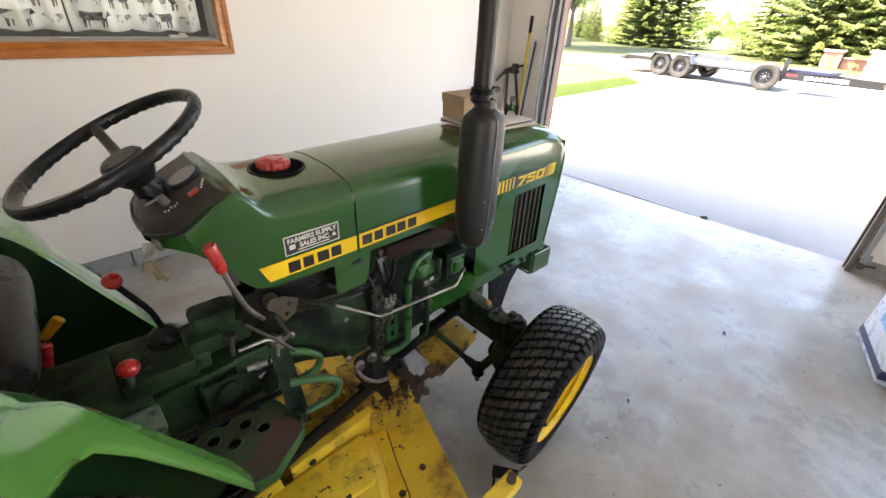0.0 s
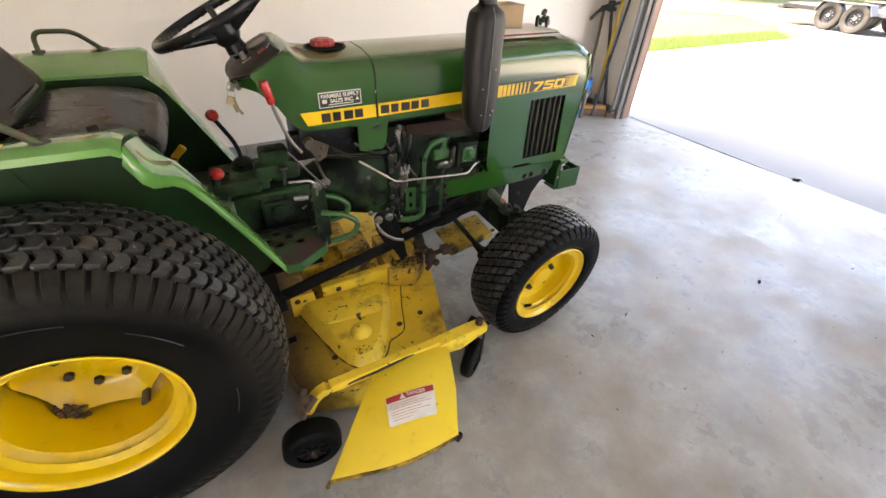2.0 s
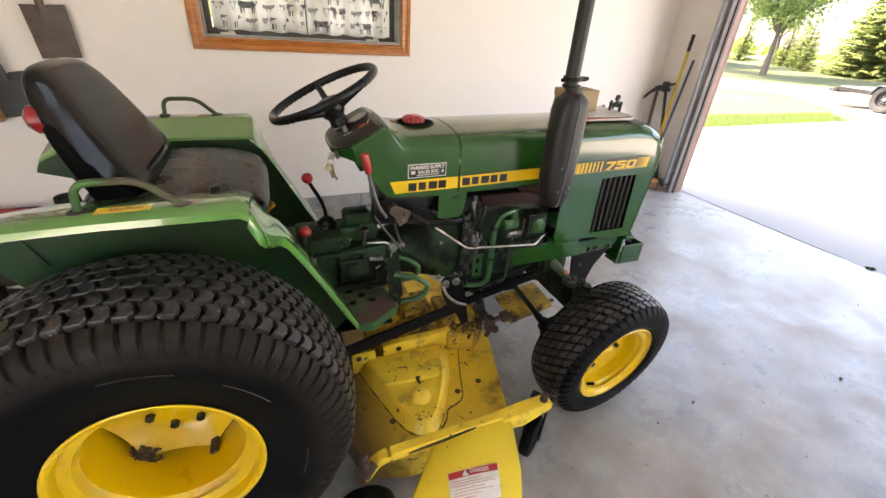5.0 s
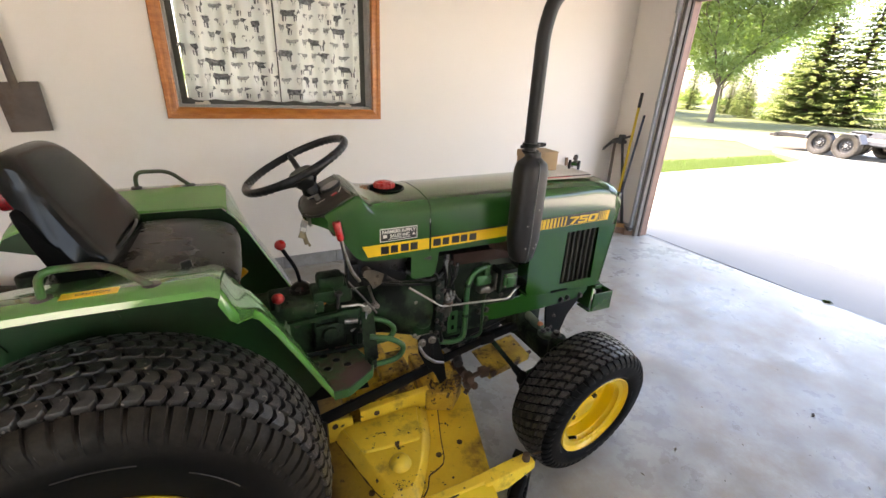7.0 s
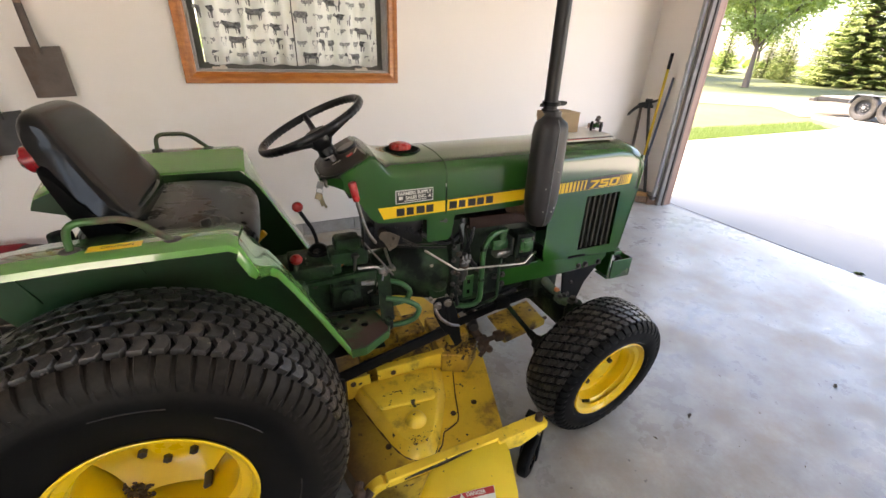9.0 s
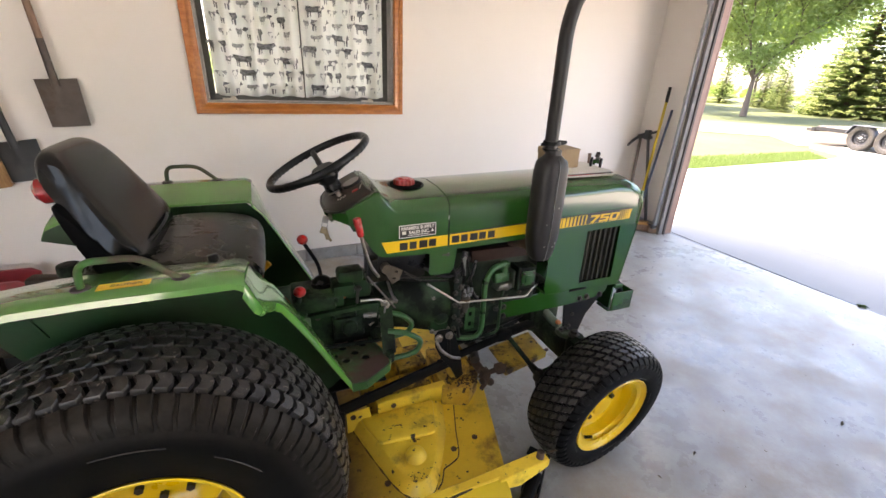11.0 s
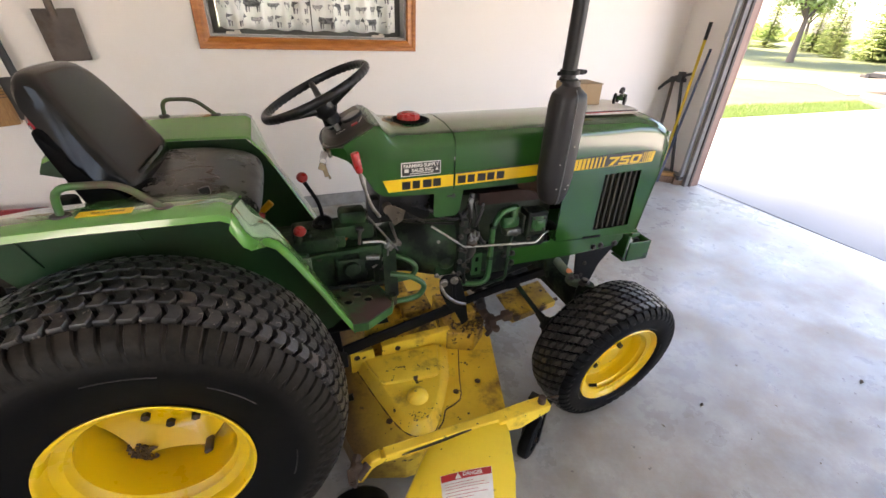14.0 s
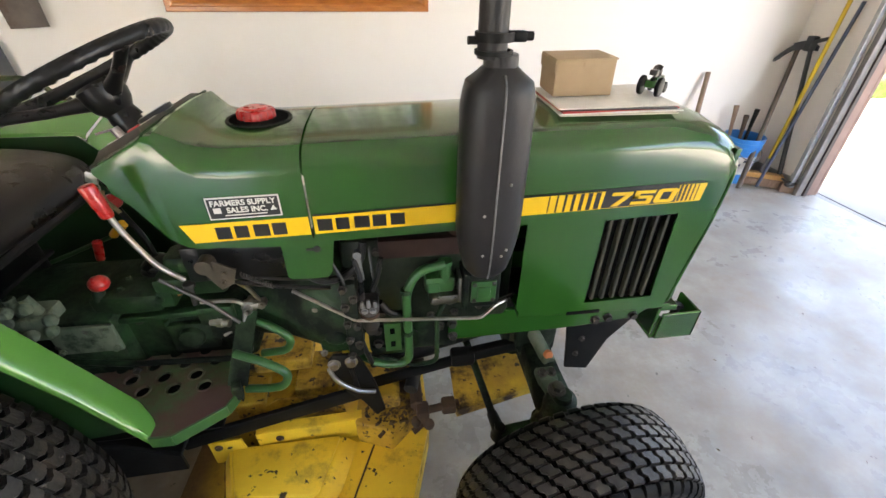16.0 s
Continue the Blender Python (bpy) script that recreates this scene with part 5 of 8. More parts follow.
part("dash_rim", place(tube([(x * 1.02, y * 1.02, -0.004) for x, y in EDGE + EDGE[:1]], 0.0045, 0.02, 8), DASH), "plastic", dash, "black rim of the panel")
part("gauge", place(join(cyl((0.018, -0.0, 0.010), (0.018, -0.0, 0.020), 0.034, seg=28, bevel=0.002)), DASH), "plastic", dash, "round gauge bezel")
part("gauge_face", place(cyl((0.018, 0.0, 0.0195), (0.018, 0.0, 0.0212), 0.028, seg=28), DASH), "decal_grey", dash, "pale gauge face")
part("warning_lamp", place(box((0.012, -0.082, 0.013), (0.020, 0.016, 0.004), 0.002), DASH), "decal_red", dash, "small red warning lamp")
for k in range(9):
    c, size = ((0.040 - 0.004 * k, -0.055 - 0.009 * k, 0.0125), (0.004, 0.006, 0.001)) if k < 4 else ((-0.069 + 0.006 * k, -0.078 - 0.005 * (k % 2), 0.0125), (0.003, 0.008, 0.001))
    part("dash_mark", place(box(c, size, 0), DASH), "decal_white", dash, "", False)
part("light_switch", place(join(cyl((-0.035, -0.050, 0.010), (-0.035, -0.050, 0.030), 0.008, seg=12), bar((-0.035, -0.050, 0.028), (-0.062, -0.062, 0.036), 0.007, 0.004)), DASH), "steel", dash, "bright switch lever")

# filler cap over a near-black disc that stands for the well's shade
part("filler_well", join(cyl((0.790, 0, 1.0405), (0.790, 0, 1.0472), 0.056, seg=40)), "recess_shade", tractor, "near-black disc for the shaded opening in the cowl")
part("filler_ring", lathe([(0.056, 0), (0.062, 0.003), (0.064, 0.0)], 40, Matrix.Translation((0.790, 0, 1.0452))), "black", tractor)
cap_rows = []
for rr, z, wave in ((0.030, 1.036, 0.0), (0.034, 1.040, 1.0), (0.0355, 1.044, 1.0), (0.0355, 1.060, 1.0), (0.0325, 1.064, 0.5), (0.024, 1.0645, 0.0), (0.022, 1.068, 0.0), (0.006, 1.0685, 0.0)):
    cap_rows.append([(0.785 + (rr + 0.0016 * wave * math.cos(16 * a)) * math.cos(a), 0.004 + (rr + 0.0016 * wave * math.cos(16 * a)) * math.sin(a), z) for a in [2 * math.pi * k / 96 for k in range(96)]])
cap = part("fuel_cap", loft(cap_rows), "red", tractor, "ribbed red fuel cap")

# steering wheel and column
SW = Matrix.Translation((0.501, 0.010, 1.135)) @ Matrix.Rotation(radians(-26.0), 4, 'Y')
steering = new("steering_wheel")
steering.parent = tractor
tagged(steering, "black three-spoke steering wheel with finger grips")
R = 0.167
rows = []
for k in range(144):
    a = 2 * math.pi * k / 144
    wob = 0.0012 * math.sin(a * 48)
    ring = []
    for q in range(10):
        b = 2 * math.pi * q / 10
        rr = 0.0108 + (wob if math.sin(b) < 0.2 else 0)
        ring.append(((R + math.cos(b) * rr) * math.cos(a), (R + math.cos(b) * rr) * math.sin(a), math.sin(b) * rr * 1.15))
    rows.append(ring)
part("grip_ring", place(loft(rows + [rows[0]], False), SW), "plastic", steering, "black grip ring")
part("wheel_hub", place(join(lathe([(0.0, -0.022), (0.034, -0.022), (0.040, -0.028), (0.041, -0.050), (0.036, -0.066), (0.026, -0.080), (0.024, -0.11)], 32)), SW), "plastic", steering, "black hub cap")
for a in (90, 210, 330):
    part("spoke", place(tube([(0.03 * math.cos(radians(a)), 0.03 * math.sin(radians(a)), -0.046), (0.09 * math.cos(radians(a)), 0.09 * math.sin(radians(a)), -0.030), (0.163 * math.cos(radians(a)), 0.163 * math.sin(radians(a)), -0.002)], [0.016, 0.012, 0.011, 0.0105, 0.0105, 0.010, 0.010, 0.010], 0.04, 12), SW), "plastic", steering, "flat black spoke")
part("steering_column", join(tube([(0.530, 0.008, 1.072), (0.570, 0.004, 1.000), (0.62, 0, 0.90)], 0.024, 0, 14), place(cyl((0, 0, -0.10), (0, 0, -0.055), 0.030, 0.022, 20), SW)), "plastic", tractor, "black steering column")

# seat
seat = new("seat")
seat.parent = tractor
tagged(seat, "black vinyl bucket seat, scuffed on the cushion")
part("backrest", puff([(-0.116, 1.105), (-0.147, 1.168), (-0.134, 1.212), (-0.088, 1.196), (-0.032, 1.094), (0.016, 1.004), (0.058, 0.935), (0.030, 0.895), (-0.020, 0.905), (-0.046, 0.985)], 0.215, 0.42, taper=0.24), "vinyl", seat, "padded backrest")
part("cushion", puff([(-0.03, 0.880), (0.00, 0.932), (0.10, 0.938), (0.21, 0.930), (0.292, 0.908), (0.318, 0.872), (0.308, 0.832), (0.25, 0.825), (0.05, 0.830), (-0.02, 0.845)], 0.225, 0.26), "vinyl_worn", seat, "scuffed seat cushion")
for s in (-1, 1):
    part("side_bolster", puff([(-0.112, 1.09), (-0.095, 1.10), (-0.035, 0.99), (0.03, 0.93), (0.04, 0.86), (-0.03, 0.845), (-0.048, 0.89)], 0.035, 0.35, 5, s * 0.185), "shell", seat, "black side of the seat shell")
part("seat_pan", box((0.08, 0, 0.815), (0.42, 0.36, 0.025), 0.01), "black", seat)
part("seat_seam", tube([(-0.01, -0.215, 0.93), (0.045, -0.12, 0.968), (0.055, 0.0, 0.972), (0.045, 0.12, 0.968), (-0.01, 0.215, 0.93)], 0.004, 0.05, 6), "plastic", seat, "seam between back and cushion")
part("seat_spring", join(*[tube([(0.08 + 0.03 * math.cos(k * 0.8), s * 0.12 + 0.03 * math.sin(k * 0.8), 0.70 + k * 0.0026) for k in range(42)], 0.005, 0, 6) for s in (-1, 1)]), "black", seat, "black seat springs")
part("seat_bracket", join(bar((0.16, -0.10, 0.66), (0.16, -0.10, 0.82), 0.03, 0.012), bar((0.16, 0.10, 0.66), (0.16, 0.10, 0.82), 0.03, 0.012), box((0.06, 0, 0.69), (0.24, 0.26, 0.012), 0.004)), "black", seat)
part("seat_lever", join(bar((0.212, -0.226, 0.84), (0.194, -0.230, 0.950), 0.012, 0.026, 0.004)), "plastic", seat, "black seat lever")


# fenders
def fender(s):
    y = lambda v: s * v
    ob = new("fender")
    ob.parent = tractor
    tagged(ob, "green pressed steel fender with a grab rail")
    YI, YO = 0.272, 0.487
    path = [(-0.352, 0.905), (-0.335, 0.938), (-0.28, 0.962), (-0.10, 0.985), (0.02, 0.989), (0.262, 0.989), (0.280, 0.979)]
    rows = []
    for x, z in path:
        rows.append([(x, y(YI), z - 0.050), (x, y(YI + 0.004), z - 0.042), (x, y(YI + 0.014), z - 0.037), (x, y(0.405), z - 0.006), (x, y(0.425), z - 0.001), (x, y(0.455), z), (x, y(YO - 0.010), z - 0.003), (x, y(YO - 0.002), z - 0.008), (x, y(YO), z - 0.020)])
    part("top_plate", open_shell(rows, 0.003 * s), "green_fender", ob, "faded green fender top, paint also lightened for the light on it")
    # front slope: a flange down to the foot
    rows = []
    wide = 0.060 if s > 0 else 0.010
    for x, z, a, b, drop in ((0.279, 0.976, 0.272, 0.487, 0.046), (0.287, 0.958, 0.272, 0.487, 0.044), (0.296, 0.932, 0.272, 0.483, 0.036), (0.306, 0.908, 0.271, 0.462, 0.024), (0.317, 0.886, 0.269, 0.425, 0.012), (0.330, 0.864, 0.266, 0.382, 0.004), (0.348, 0.830, 0.264, 0.345, 0.0), (0.384, 0.758, 0.261, 0.312 + wide, 0.0), (0.443, 0.645, 0.258, 0.304 + wide, 0.0), (0.494, 0.546, 0.257, 0.307 + wide * 0.6, 0.0), (0.512, 0.512, 0.272, 0.309 + wide * 0.3, 0.0), (0.530, 0.478, 0.304, 0.3125, 0.0)):
        w, lip = b - a, 0.012 + 0.10 * max(0.0, b - a - 0.05)
        rows.append([(x, y(a), z - drop - 0.010), (x, y(a + w * 0.06), z - drop * 0.94 - 0.002), (x, y(a + w * 0.2), z - drop * 0.8), (x, y(a + w * 0.6), z - drop * 0.3), (x, y(b - w * 0.08), z - 0.001), (x - 0.001, y(b - w * 0.02), z - lip * 0.3), (x - 0.003, y(b), z - lip * 0.7), (x - 0.006, y(b), z - lip)])
    part("front_flange", open_shell(rows, 0.003 * s), "green_fender", ob, "green front edge of the fender")
    side = [(-0.352, 0.855), (-0.335, 0.888), (-0.28, 0.912), (-0.10, 0.936), (0.02, 0.940), (0.262, 0.939), (0.302, 0.896), (0.345, 0.828), (0.505, 0.510), (0.46, 0.470), (0.30, 0.450), (0.10, 0.43), (-0.08, 0.50), (-0.17, 0.66), (-0.27, 0.83)]
    # plate paint is darkened for the shade beneath the fender top
    part("side_plate", prism(side, y(YI - 0.003), y(YI), 'y'), "green_shaded_grimy", ob, "dark green inner side of the fender, shade and grime in its paint", False)
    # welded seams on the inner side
    part("side_rib", bar((0.05, y(YI + 0.002), 0.84), (0.02, y(YI + 0.002), 0.930), 0.005, 0.005, 0.002), "green_shaded_grimy", ob)
    part("side_rib", bar((-0.16, y(YI + 0.002), 0.80), (-0.21, y(YI + 0.002), 0.915), 0.005, 0.005, 0.002), "green_shaded_grimy", ob)
    rail = part("grab_rail", join(tube([(-0.006, y(0.443), 0.986), (-0.002, y(0.443), 1.046), (0.100, y(0.443), 1.046), (0.162, y(0.443), 0.988)], 0.0070, 0.03, 12)), "rail", ob, "worn green grab rail rubbed to brown")
    for x in (-0.006, 0.162):
        part("rail_foot", cyl((x, y(0.443), 0.986), (x, y(0.443), 0.9935), 0.017, seg=20, bevel=0.002), "dark_steel", ob, "steel washer of the rail")
    return ob


near_fender = fender(-1)
far_fender = fender(1)
part("caution_label", box((0.066, -0.448, 0.9925), (0.088, 0.026, 0.001), 0, (0, 0, 2)), "decal_yellow", near_fender, "small yellow caution label")
text_mesh("caution_text", "CAUTION", 0.012, "decal_black", pose(0.070, -0.4485, 0.9934, 0, 0, 2), near_fender, "", 0.0003)
amb = new("flasher_lamp")
amb.parent = tractor
tagged(amb, "round orange flasher lamp on the fender")
part("lamp_lens", join(lathe([(0.0, 0.034), (0.030, 0.030), (0.048, 0.018), (0.054, 0.004), (0.054, -0.004), (0.048, -0.018), (0.030, -0.030), (0.0, -0.034)], 36, Matrix.Translation((-0.215, -0.445, 1.046)) @ Matrix.Rotation(radians(90), 4, 'Y')),), "amber", amb, "bright orange lens")
part("lamp_foot", join(cyl((-0.215, -0.445, 0.975), (-0.215, -0.445, 0.996), 0.024, seg=20, bevel=0.003), lathe([(0.0540, 0.003), (0.0555, 0.002), (0.0555, -0.002), (0.0540, -0.003)], 36, Matrix.Translation((-0.215, -0.445, 1.046)) @ Matrix.Rotation(radians(90), 4, 'Y'))), "black", amb, "black lamp foot")
tail = new("tail_lamp")
tail.parent = tractor
tagged(tail, "round red tail lamp on the far fender")
part("lamp_lens", lathe([(0.0, 0.030), (0.030, 0.026), (0.044, 0.012), (0.046, -0.02)], 30, Matrix.Translation((-0.348, 0.400, 0.990)) @ Matrix.Rotation(radians(-100), 4, 'Y')), "red_lens", tail, "dark red lens")
part("lamp_foot", join(cyl((-0.336, 0.400, 0.992), (-0.300, 0.400, 0.995), 0.046, 0.030, 24), cyl((-0.30, 0.400, 0.940), (-0.30, 0.400, 0.975), 0.016, seg=12)), "black", tail, "black lamp housing")

# exhaust
muf = new("muffler")
muf.parent = tractor
tagged(muf, "dark upright muffler with a welded seam and curved stack")
MX, MY = 1.209, -0.248


def oval(z, a, b, n=40, e=2.6, dx=0.0):
    pts = []
    for k in range(n):
        t = 2 * math.pi * k / n
        c, s = math.cos(t), math.sin(t)
        pts.append((MX + dx + a * math.copysign(abs(c) ** (2 / e), c), MY + b * math.copysign(abs(s) ** (2 / e), s), z))
    return pts


part("muffler_body", loft([oval(*q) for q in ((1.196, 0.024, 0.024), (1.180, 0.025, 0.024), (1.172, 0.034, 0.030), (1.160, 0.050, 0.040), (1.146, 0.054, 0.043), (1.125, 0.0575, 0.044), (0.92, 0.0575, 0.044), (0.900, 0.0565, 0.0435), (0.862, 0.050, 0.041), (0.830, 0.042, 0.037), (0.815, 0.030, 0.030), (0.812, 0.020, 0.02))]), "muffler", muf, "dark grey muffler shell")
seam = [(MX, MY - b - 0.001, z) for z, b in ((1.172, 0.030), (1.160, 0.039), (1.146, 0.0425), (1.125, 0.0435), (0.92, 0.0435), (0.862, 0.0405), (0.830, 0.0365), (0.815, 0.030))]
part("muffler_seam", join(*[bar(a, b, 0.0030, 0.005, 0.001) for a, b in zip(seam, seam[1:])]), "galv", muf, "grey welded seam")
for dx, z in ((0.022, 1.01), (-0.018, 0.955), (-0.016, 0.875), (0.026, 0.885), (0.018, 0.872)):
    part("rivet", ball((MX + dx, MY - 0.0435, z), 0.0028, (1, 0.6, 1), 8), "steel", muf, "small bright rivet")
part("exhaust_pipe", join(tube([(MX - 0.014, MY, 1.19), (MX - 0.015, MY, 1.54), (MX + 0.005, MY + 0.0, 1.62), (MX + 0.05, MY, 1.665)], 0.0215, 0.08, 20, 8)), "muffler", muf, "black exhaust stack with a curved end")
# black disc closes the pipe end and paints in its dark inside
part("pipe_mouth", place(cyl((0, 0, 0), (0, 0, 0.003), 0.0185, seg=20), Matrix.Translation((MX + 0.0505, MY, 1.6655)) @ Vector((0.05, 0, 0.045)).to_track_quat('Z', 'Y').to_matrix().to_4x4()), "decal_black", muf, "black disc for the shade inside the pipe mouth")
part("clamp", join(lathe([(0.024, -0.006), (0.028, -0.006), (0.028, 0.006), (0.024, 0.006)], 28, Matrix.Translation((MX - 0.012, MY, 1.218))), lathe([(0.024, -0.003), (0.0275, -0.003), (0.0275, 0.003), (0.024, 0.003)], 28, Matrix.Translation((MX - 0.012, MY, 1.198))),
     box((MX + 0.022, MY - 0.002, 1.218), (0.022, 0.014, 0.014), 0.002), cyl((MX + 0.02, MY, 1.218), (MX + 0.044, MY, 1.218), 0.006, seg=6), cyl((MX - 0.05, MY, 1.213), (MX - 0.03, MY, 1.213), 0.0055, seg=6)), "black", muf, "black pipe clamp with its bolt")
part("exhaust_elbow", tube([(MX - 0.005, MY + 0.02, 0.85), (MX - 0.005, MY + 0.10, 0.84), (MX - 0.03, -0.10, 0.83)], 0.024, 0.05, 14), "rust", muf, "rusty exhaust elbow")
part("heat_shield", box((1.13, -0.110, 0.790), (0.25, 0.03, 0.048), 0.006), "manifold", tractor, "rusty manifold under the hood")

# decals on the hood flank; the maker's name stays as plain black blocks
DY = -HW - 0.0012


def flank(name, poly, mat, parent, label="", lift=0.0):
    return part(name, prism(poly, DY - 0.0006 - lift, DY - lift + 0.0012, 'y'), mat, parent, label, False)


stripes = new("hood_stripe")
stripes.parent = tractor
tagged(stripes, "yellow stripe decal with black blocks along the hood")


def sz(x):
    return 0.9015 + 0.0305 * (x - 0.66)


flank("stripe_rear", [(0.657, sz(0.657) + 0.004), (0.674, sz(0.674) - 0.035), (0.884, sz(0.884) - 0.037), (0.884, sz(0.884) + 0.001)], "decal_yellow", stripes)
flank("stripe_front", [(0.892, sz(0.892) + 0.001), (0.892, sz(0.892) - 0.037), (1.688, sz(1.688) - 0.036), (1.692, sz(1.692) + 0.004)], "decal_yellow", stripes)
flank("stripe_edge", [(1.470, sz(1.47) + 0.005), (1.466, sz(1.466) - 0.035), (1.630, sz(1.63) - 0.034), (1.630, sz(1.63) + 0.006)], "decal_black", stripes, "black field of the number decal", 0.0005)
flank("stripe_line", [(0.892, sz(0.892) + 0.0045), (0.892, sz(0.892) + 0.0015), (1.684, sz(1.684) + 0.0065), (1.684, sz(1.684) + 0.0095)], "decal_black", stripes)


def block_letter(x, w, h, z):
    """A plain block about as large as a letter."""
    return [(x, z), (x + w, z), (x + w, z + h), (x, z + h)]


for xs in ((0.716, 4, 0.134), (0.899, 5, 0.172)):
    x0, n, total = xs
    step = total / n
    for k in range(n):
        x = x0 + k * step
        flank("name_block", block_letter(x, step * (0.80, 0.72, 0.84, 0.76, 0.80)[k], 0.0255, sz(x) - 0.0305), "decal_black", stripes, "", 0.0006)
for k in range(7):
    x = 1.350 + 0.0165 * k
    w = 0.0022 + 0.0014 * k
    flank("black_tick", [(x, sz(x) - 0.035), (x + w, sz(x) - 0.035), (x + w + 0.002, sz(x) + 0.003), (x + 0.002, sz(x) + 0.003)], "decal_black", stripes, "", 0.0005)
for k in range(5):
    x = 1.632 + 0.0100 * k
    w = 0.0058 - 0.0010 * k
    flank("black_tick", [(x, sz(x) - 0.033), (x + w, sz(x) - 0.033), (x + w + 0.001, sz(x) + 0.004), (x + 0.001, sz(x) + 0.004)], "decal_black", stripes, "", 0.0005)
DIGIT = {"7": [((0, 1), (1, 1), (1, 0.76), (0, 0.76)), ((0.70, 0.80), (1, 0.80), (0.52, 0), (0.18, 0))],
         "5": [((0, 1), (1, 1), (1, 0.78), (0, 0.78)), ((0, 0.80), (0.27, 0.80), (0.27, 0.42), (0, 0.42)), ((0.0, 0.62), (0.92, 0.62), (1.0, 0.52), (1.0, 0.42), (0, 0.42)), ((0.73, 0.44), (1, 0.44), (1, 0.10), (0.73, 0.18)), ((0, 0.22), (0.76, 0.22), (1, 0.12), (0.92, 0), (0, 0))],
         "0": [((0.10, 1), (0.90, 1), (0.73, 0.78), (0.27, 0.78)), ((0.90, 1), (1, 0.88), (1, 0.12), (0.90, 0), (0.73, 0.22), (0.73, 0.78)), ((0.10, 0), (0.27, 0.22), (0.73, 0.22), (0.90, 0)), ((0.10, 1), (0.27, 0.78), (0.27, 0.22), (0.10, 0), (0, 0.12), (0, 0.88))]}
for k, digit in enumerate("750"):
    x0 = 1.478 + 0.050 * k
    pieces = [prism([(x0 + 0.044 * u + 0.008 * v, sz(x0) - 0.031 + 0.031 * v) for u, v in quad], DY - 0.0026, DY - 0.0012, 'y') for quad in DIGIT[digit]]
    part("number", join(*pieces), "decal_yellow", stripes, "slanted yellow numeral", False)

# dealer plate
plate = new("dealer_plate")
plate.parent = tractor
tagged(plate, "small black dealer plate with white lettering")
flank("plate_edge", [(0.714, 0.9135), (0.840, 0.9165), (0.840, 0.9590), (0.714, 0.9570)], "decal_white", plate)
flank("plate_field", [(0.7165, 0.9160), (0.8375, 0.9190), (0.8375, 0.9565), (0.7165, 0.9545)], "decal_black", plate, "", 0.0006)
text_mesh("plate_text", "FARMERS SUPPLY", 0.0150, "decal_white", pose(0.777, DY - 0.0016, 0.9468, 90, -1.2, 0), plate, "", 0.0003, 0.98, 0.0004)
text_mesh("plate_text", "SALES INC.", 0.0150, "decal_white", pose(0.782, DY - 0.0016, 0.9325, 90, -1.2, 0), plate, "", 0.0003, 0.98, 0.0004)
flank("plate_mark", [(0.724, 0.9265), (0.737, 0.9268), (0.737, 0.9375), (0.724, 0.9372)], "decal_white", plate, "", 0.0012)
flank("plate_mark", [(0.822, 0.9295), (0.833, 0.9298), (0.8275, 0.9395)], "decal_white", plate, "", 0.0012)
flank("plate_line", [(0.742, 0.9210), (0.815, 0.9228), (0.815, 0.9250), (0.742, 0.9232)], "decal_white", plate, "", 0.0012)

# bracket below the seam, with its keyhole
part("hood_bracket", prism([(0.822, 0.862), (0.822, 0.770), (0.832, 0.764), (0.902, 0.764), (0.912, 0.780), (0.925, 0.862)], -HW + 0.001, -HW + 0.005, 'y', 0.001), "green", tractor, "green bracket below the hood seam", False)
# keyhole is a black inlay, its shade given by the colour
part("keyhole", join(cyl((0.889, -HW - 0.0008, 0.836), (0.889, -HW + 0.003, 0.836), 0.007, seg=18), box((0.877, -HW + 0.001, 0.8355), (0.018, 0.0035, 0.006), 0.0015)), "decal_black", tractor, "small black inlay for the shade in the keyhole", False)

# battery / air cleaner space behind the bracket
part("battery", join(box((0.735, -0.02, 0.81), (0.17, 0.24, 0.12), 0.008), *[cyl((0.68 + 0.035 * k, -0.12, 0.868), (0.68 + 0.035 * k, -0.12, 0.876), 0.01, seg=12) for k in range(4)]), "plastic", tractor, "black ribbed battery under the cowl")

# driveline castings
cast = new("driveline")
cast.parent = tractor
tagged(cast, "greasy green engine and gearbox castings")
part("transmission", join(box((0.20, 0, 0.52), (0.44, 0.25, 0.28), 0.02), box((0.53, 0, 0.555), (0.30, 0.17, 0.18), 0.018), box((0.445, -0.02, 0.672), (0.14, 0.16, 0.05), 0.010), box((0.60, 0.0, 0.69), (0.09, 0.12, 0.07), 0.012)), "green_cast", cast, "green gearbox casting")
part("clutch_housing", join(loft([[(0.66, 0.062 * math.cos(a), 0.575 + 0.085 * math.sin(a)) for a in [2 * math.pi * k / 20 for k in range(20)]], [(0.76, 0.090 * math.cos(a), 0.590 + 0.115 * math.sin(a)) for a in [2 * math.pi * k / 20 for k in range(20)]], [(0.85, 0.150 * math.cos(a), 0.615 + 0.160 * math.sin(a)) for a in [2 * math.pi * k / 20 for k in range(20)]], [(0.93, 0.155 * math.cos(a), 0.615 + 0.165 * math.sin(a)) for a in [2 * math.pi * k / 20 for k in range(20)]]])), "green_cast", cast, "bell-shaped clutch housing")
# engine castings are coloured darker for the shade they stand in
part("engine_block", box((1.12, 0, 0.68), (0.40, 0.22, 0.26), 0.015), "shaded_grease", cast, "greasy engine block, its colour also darkened for shade")
part("crankcase", box((1.10, 0, 0.565), (0.34, 0.15, 0.06), 0.015), "shaded_grease", cast)
part("cylinder_head", box((1.11, 0, 0.84), (0.34, 0.15, 0.07), 0.012), "shaded_grease", cast)
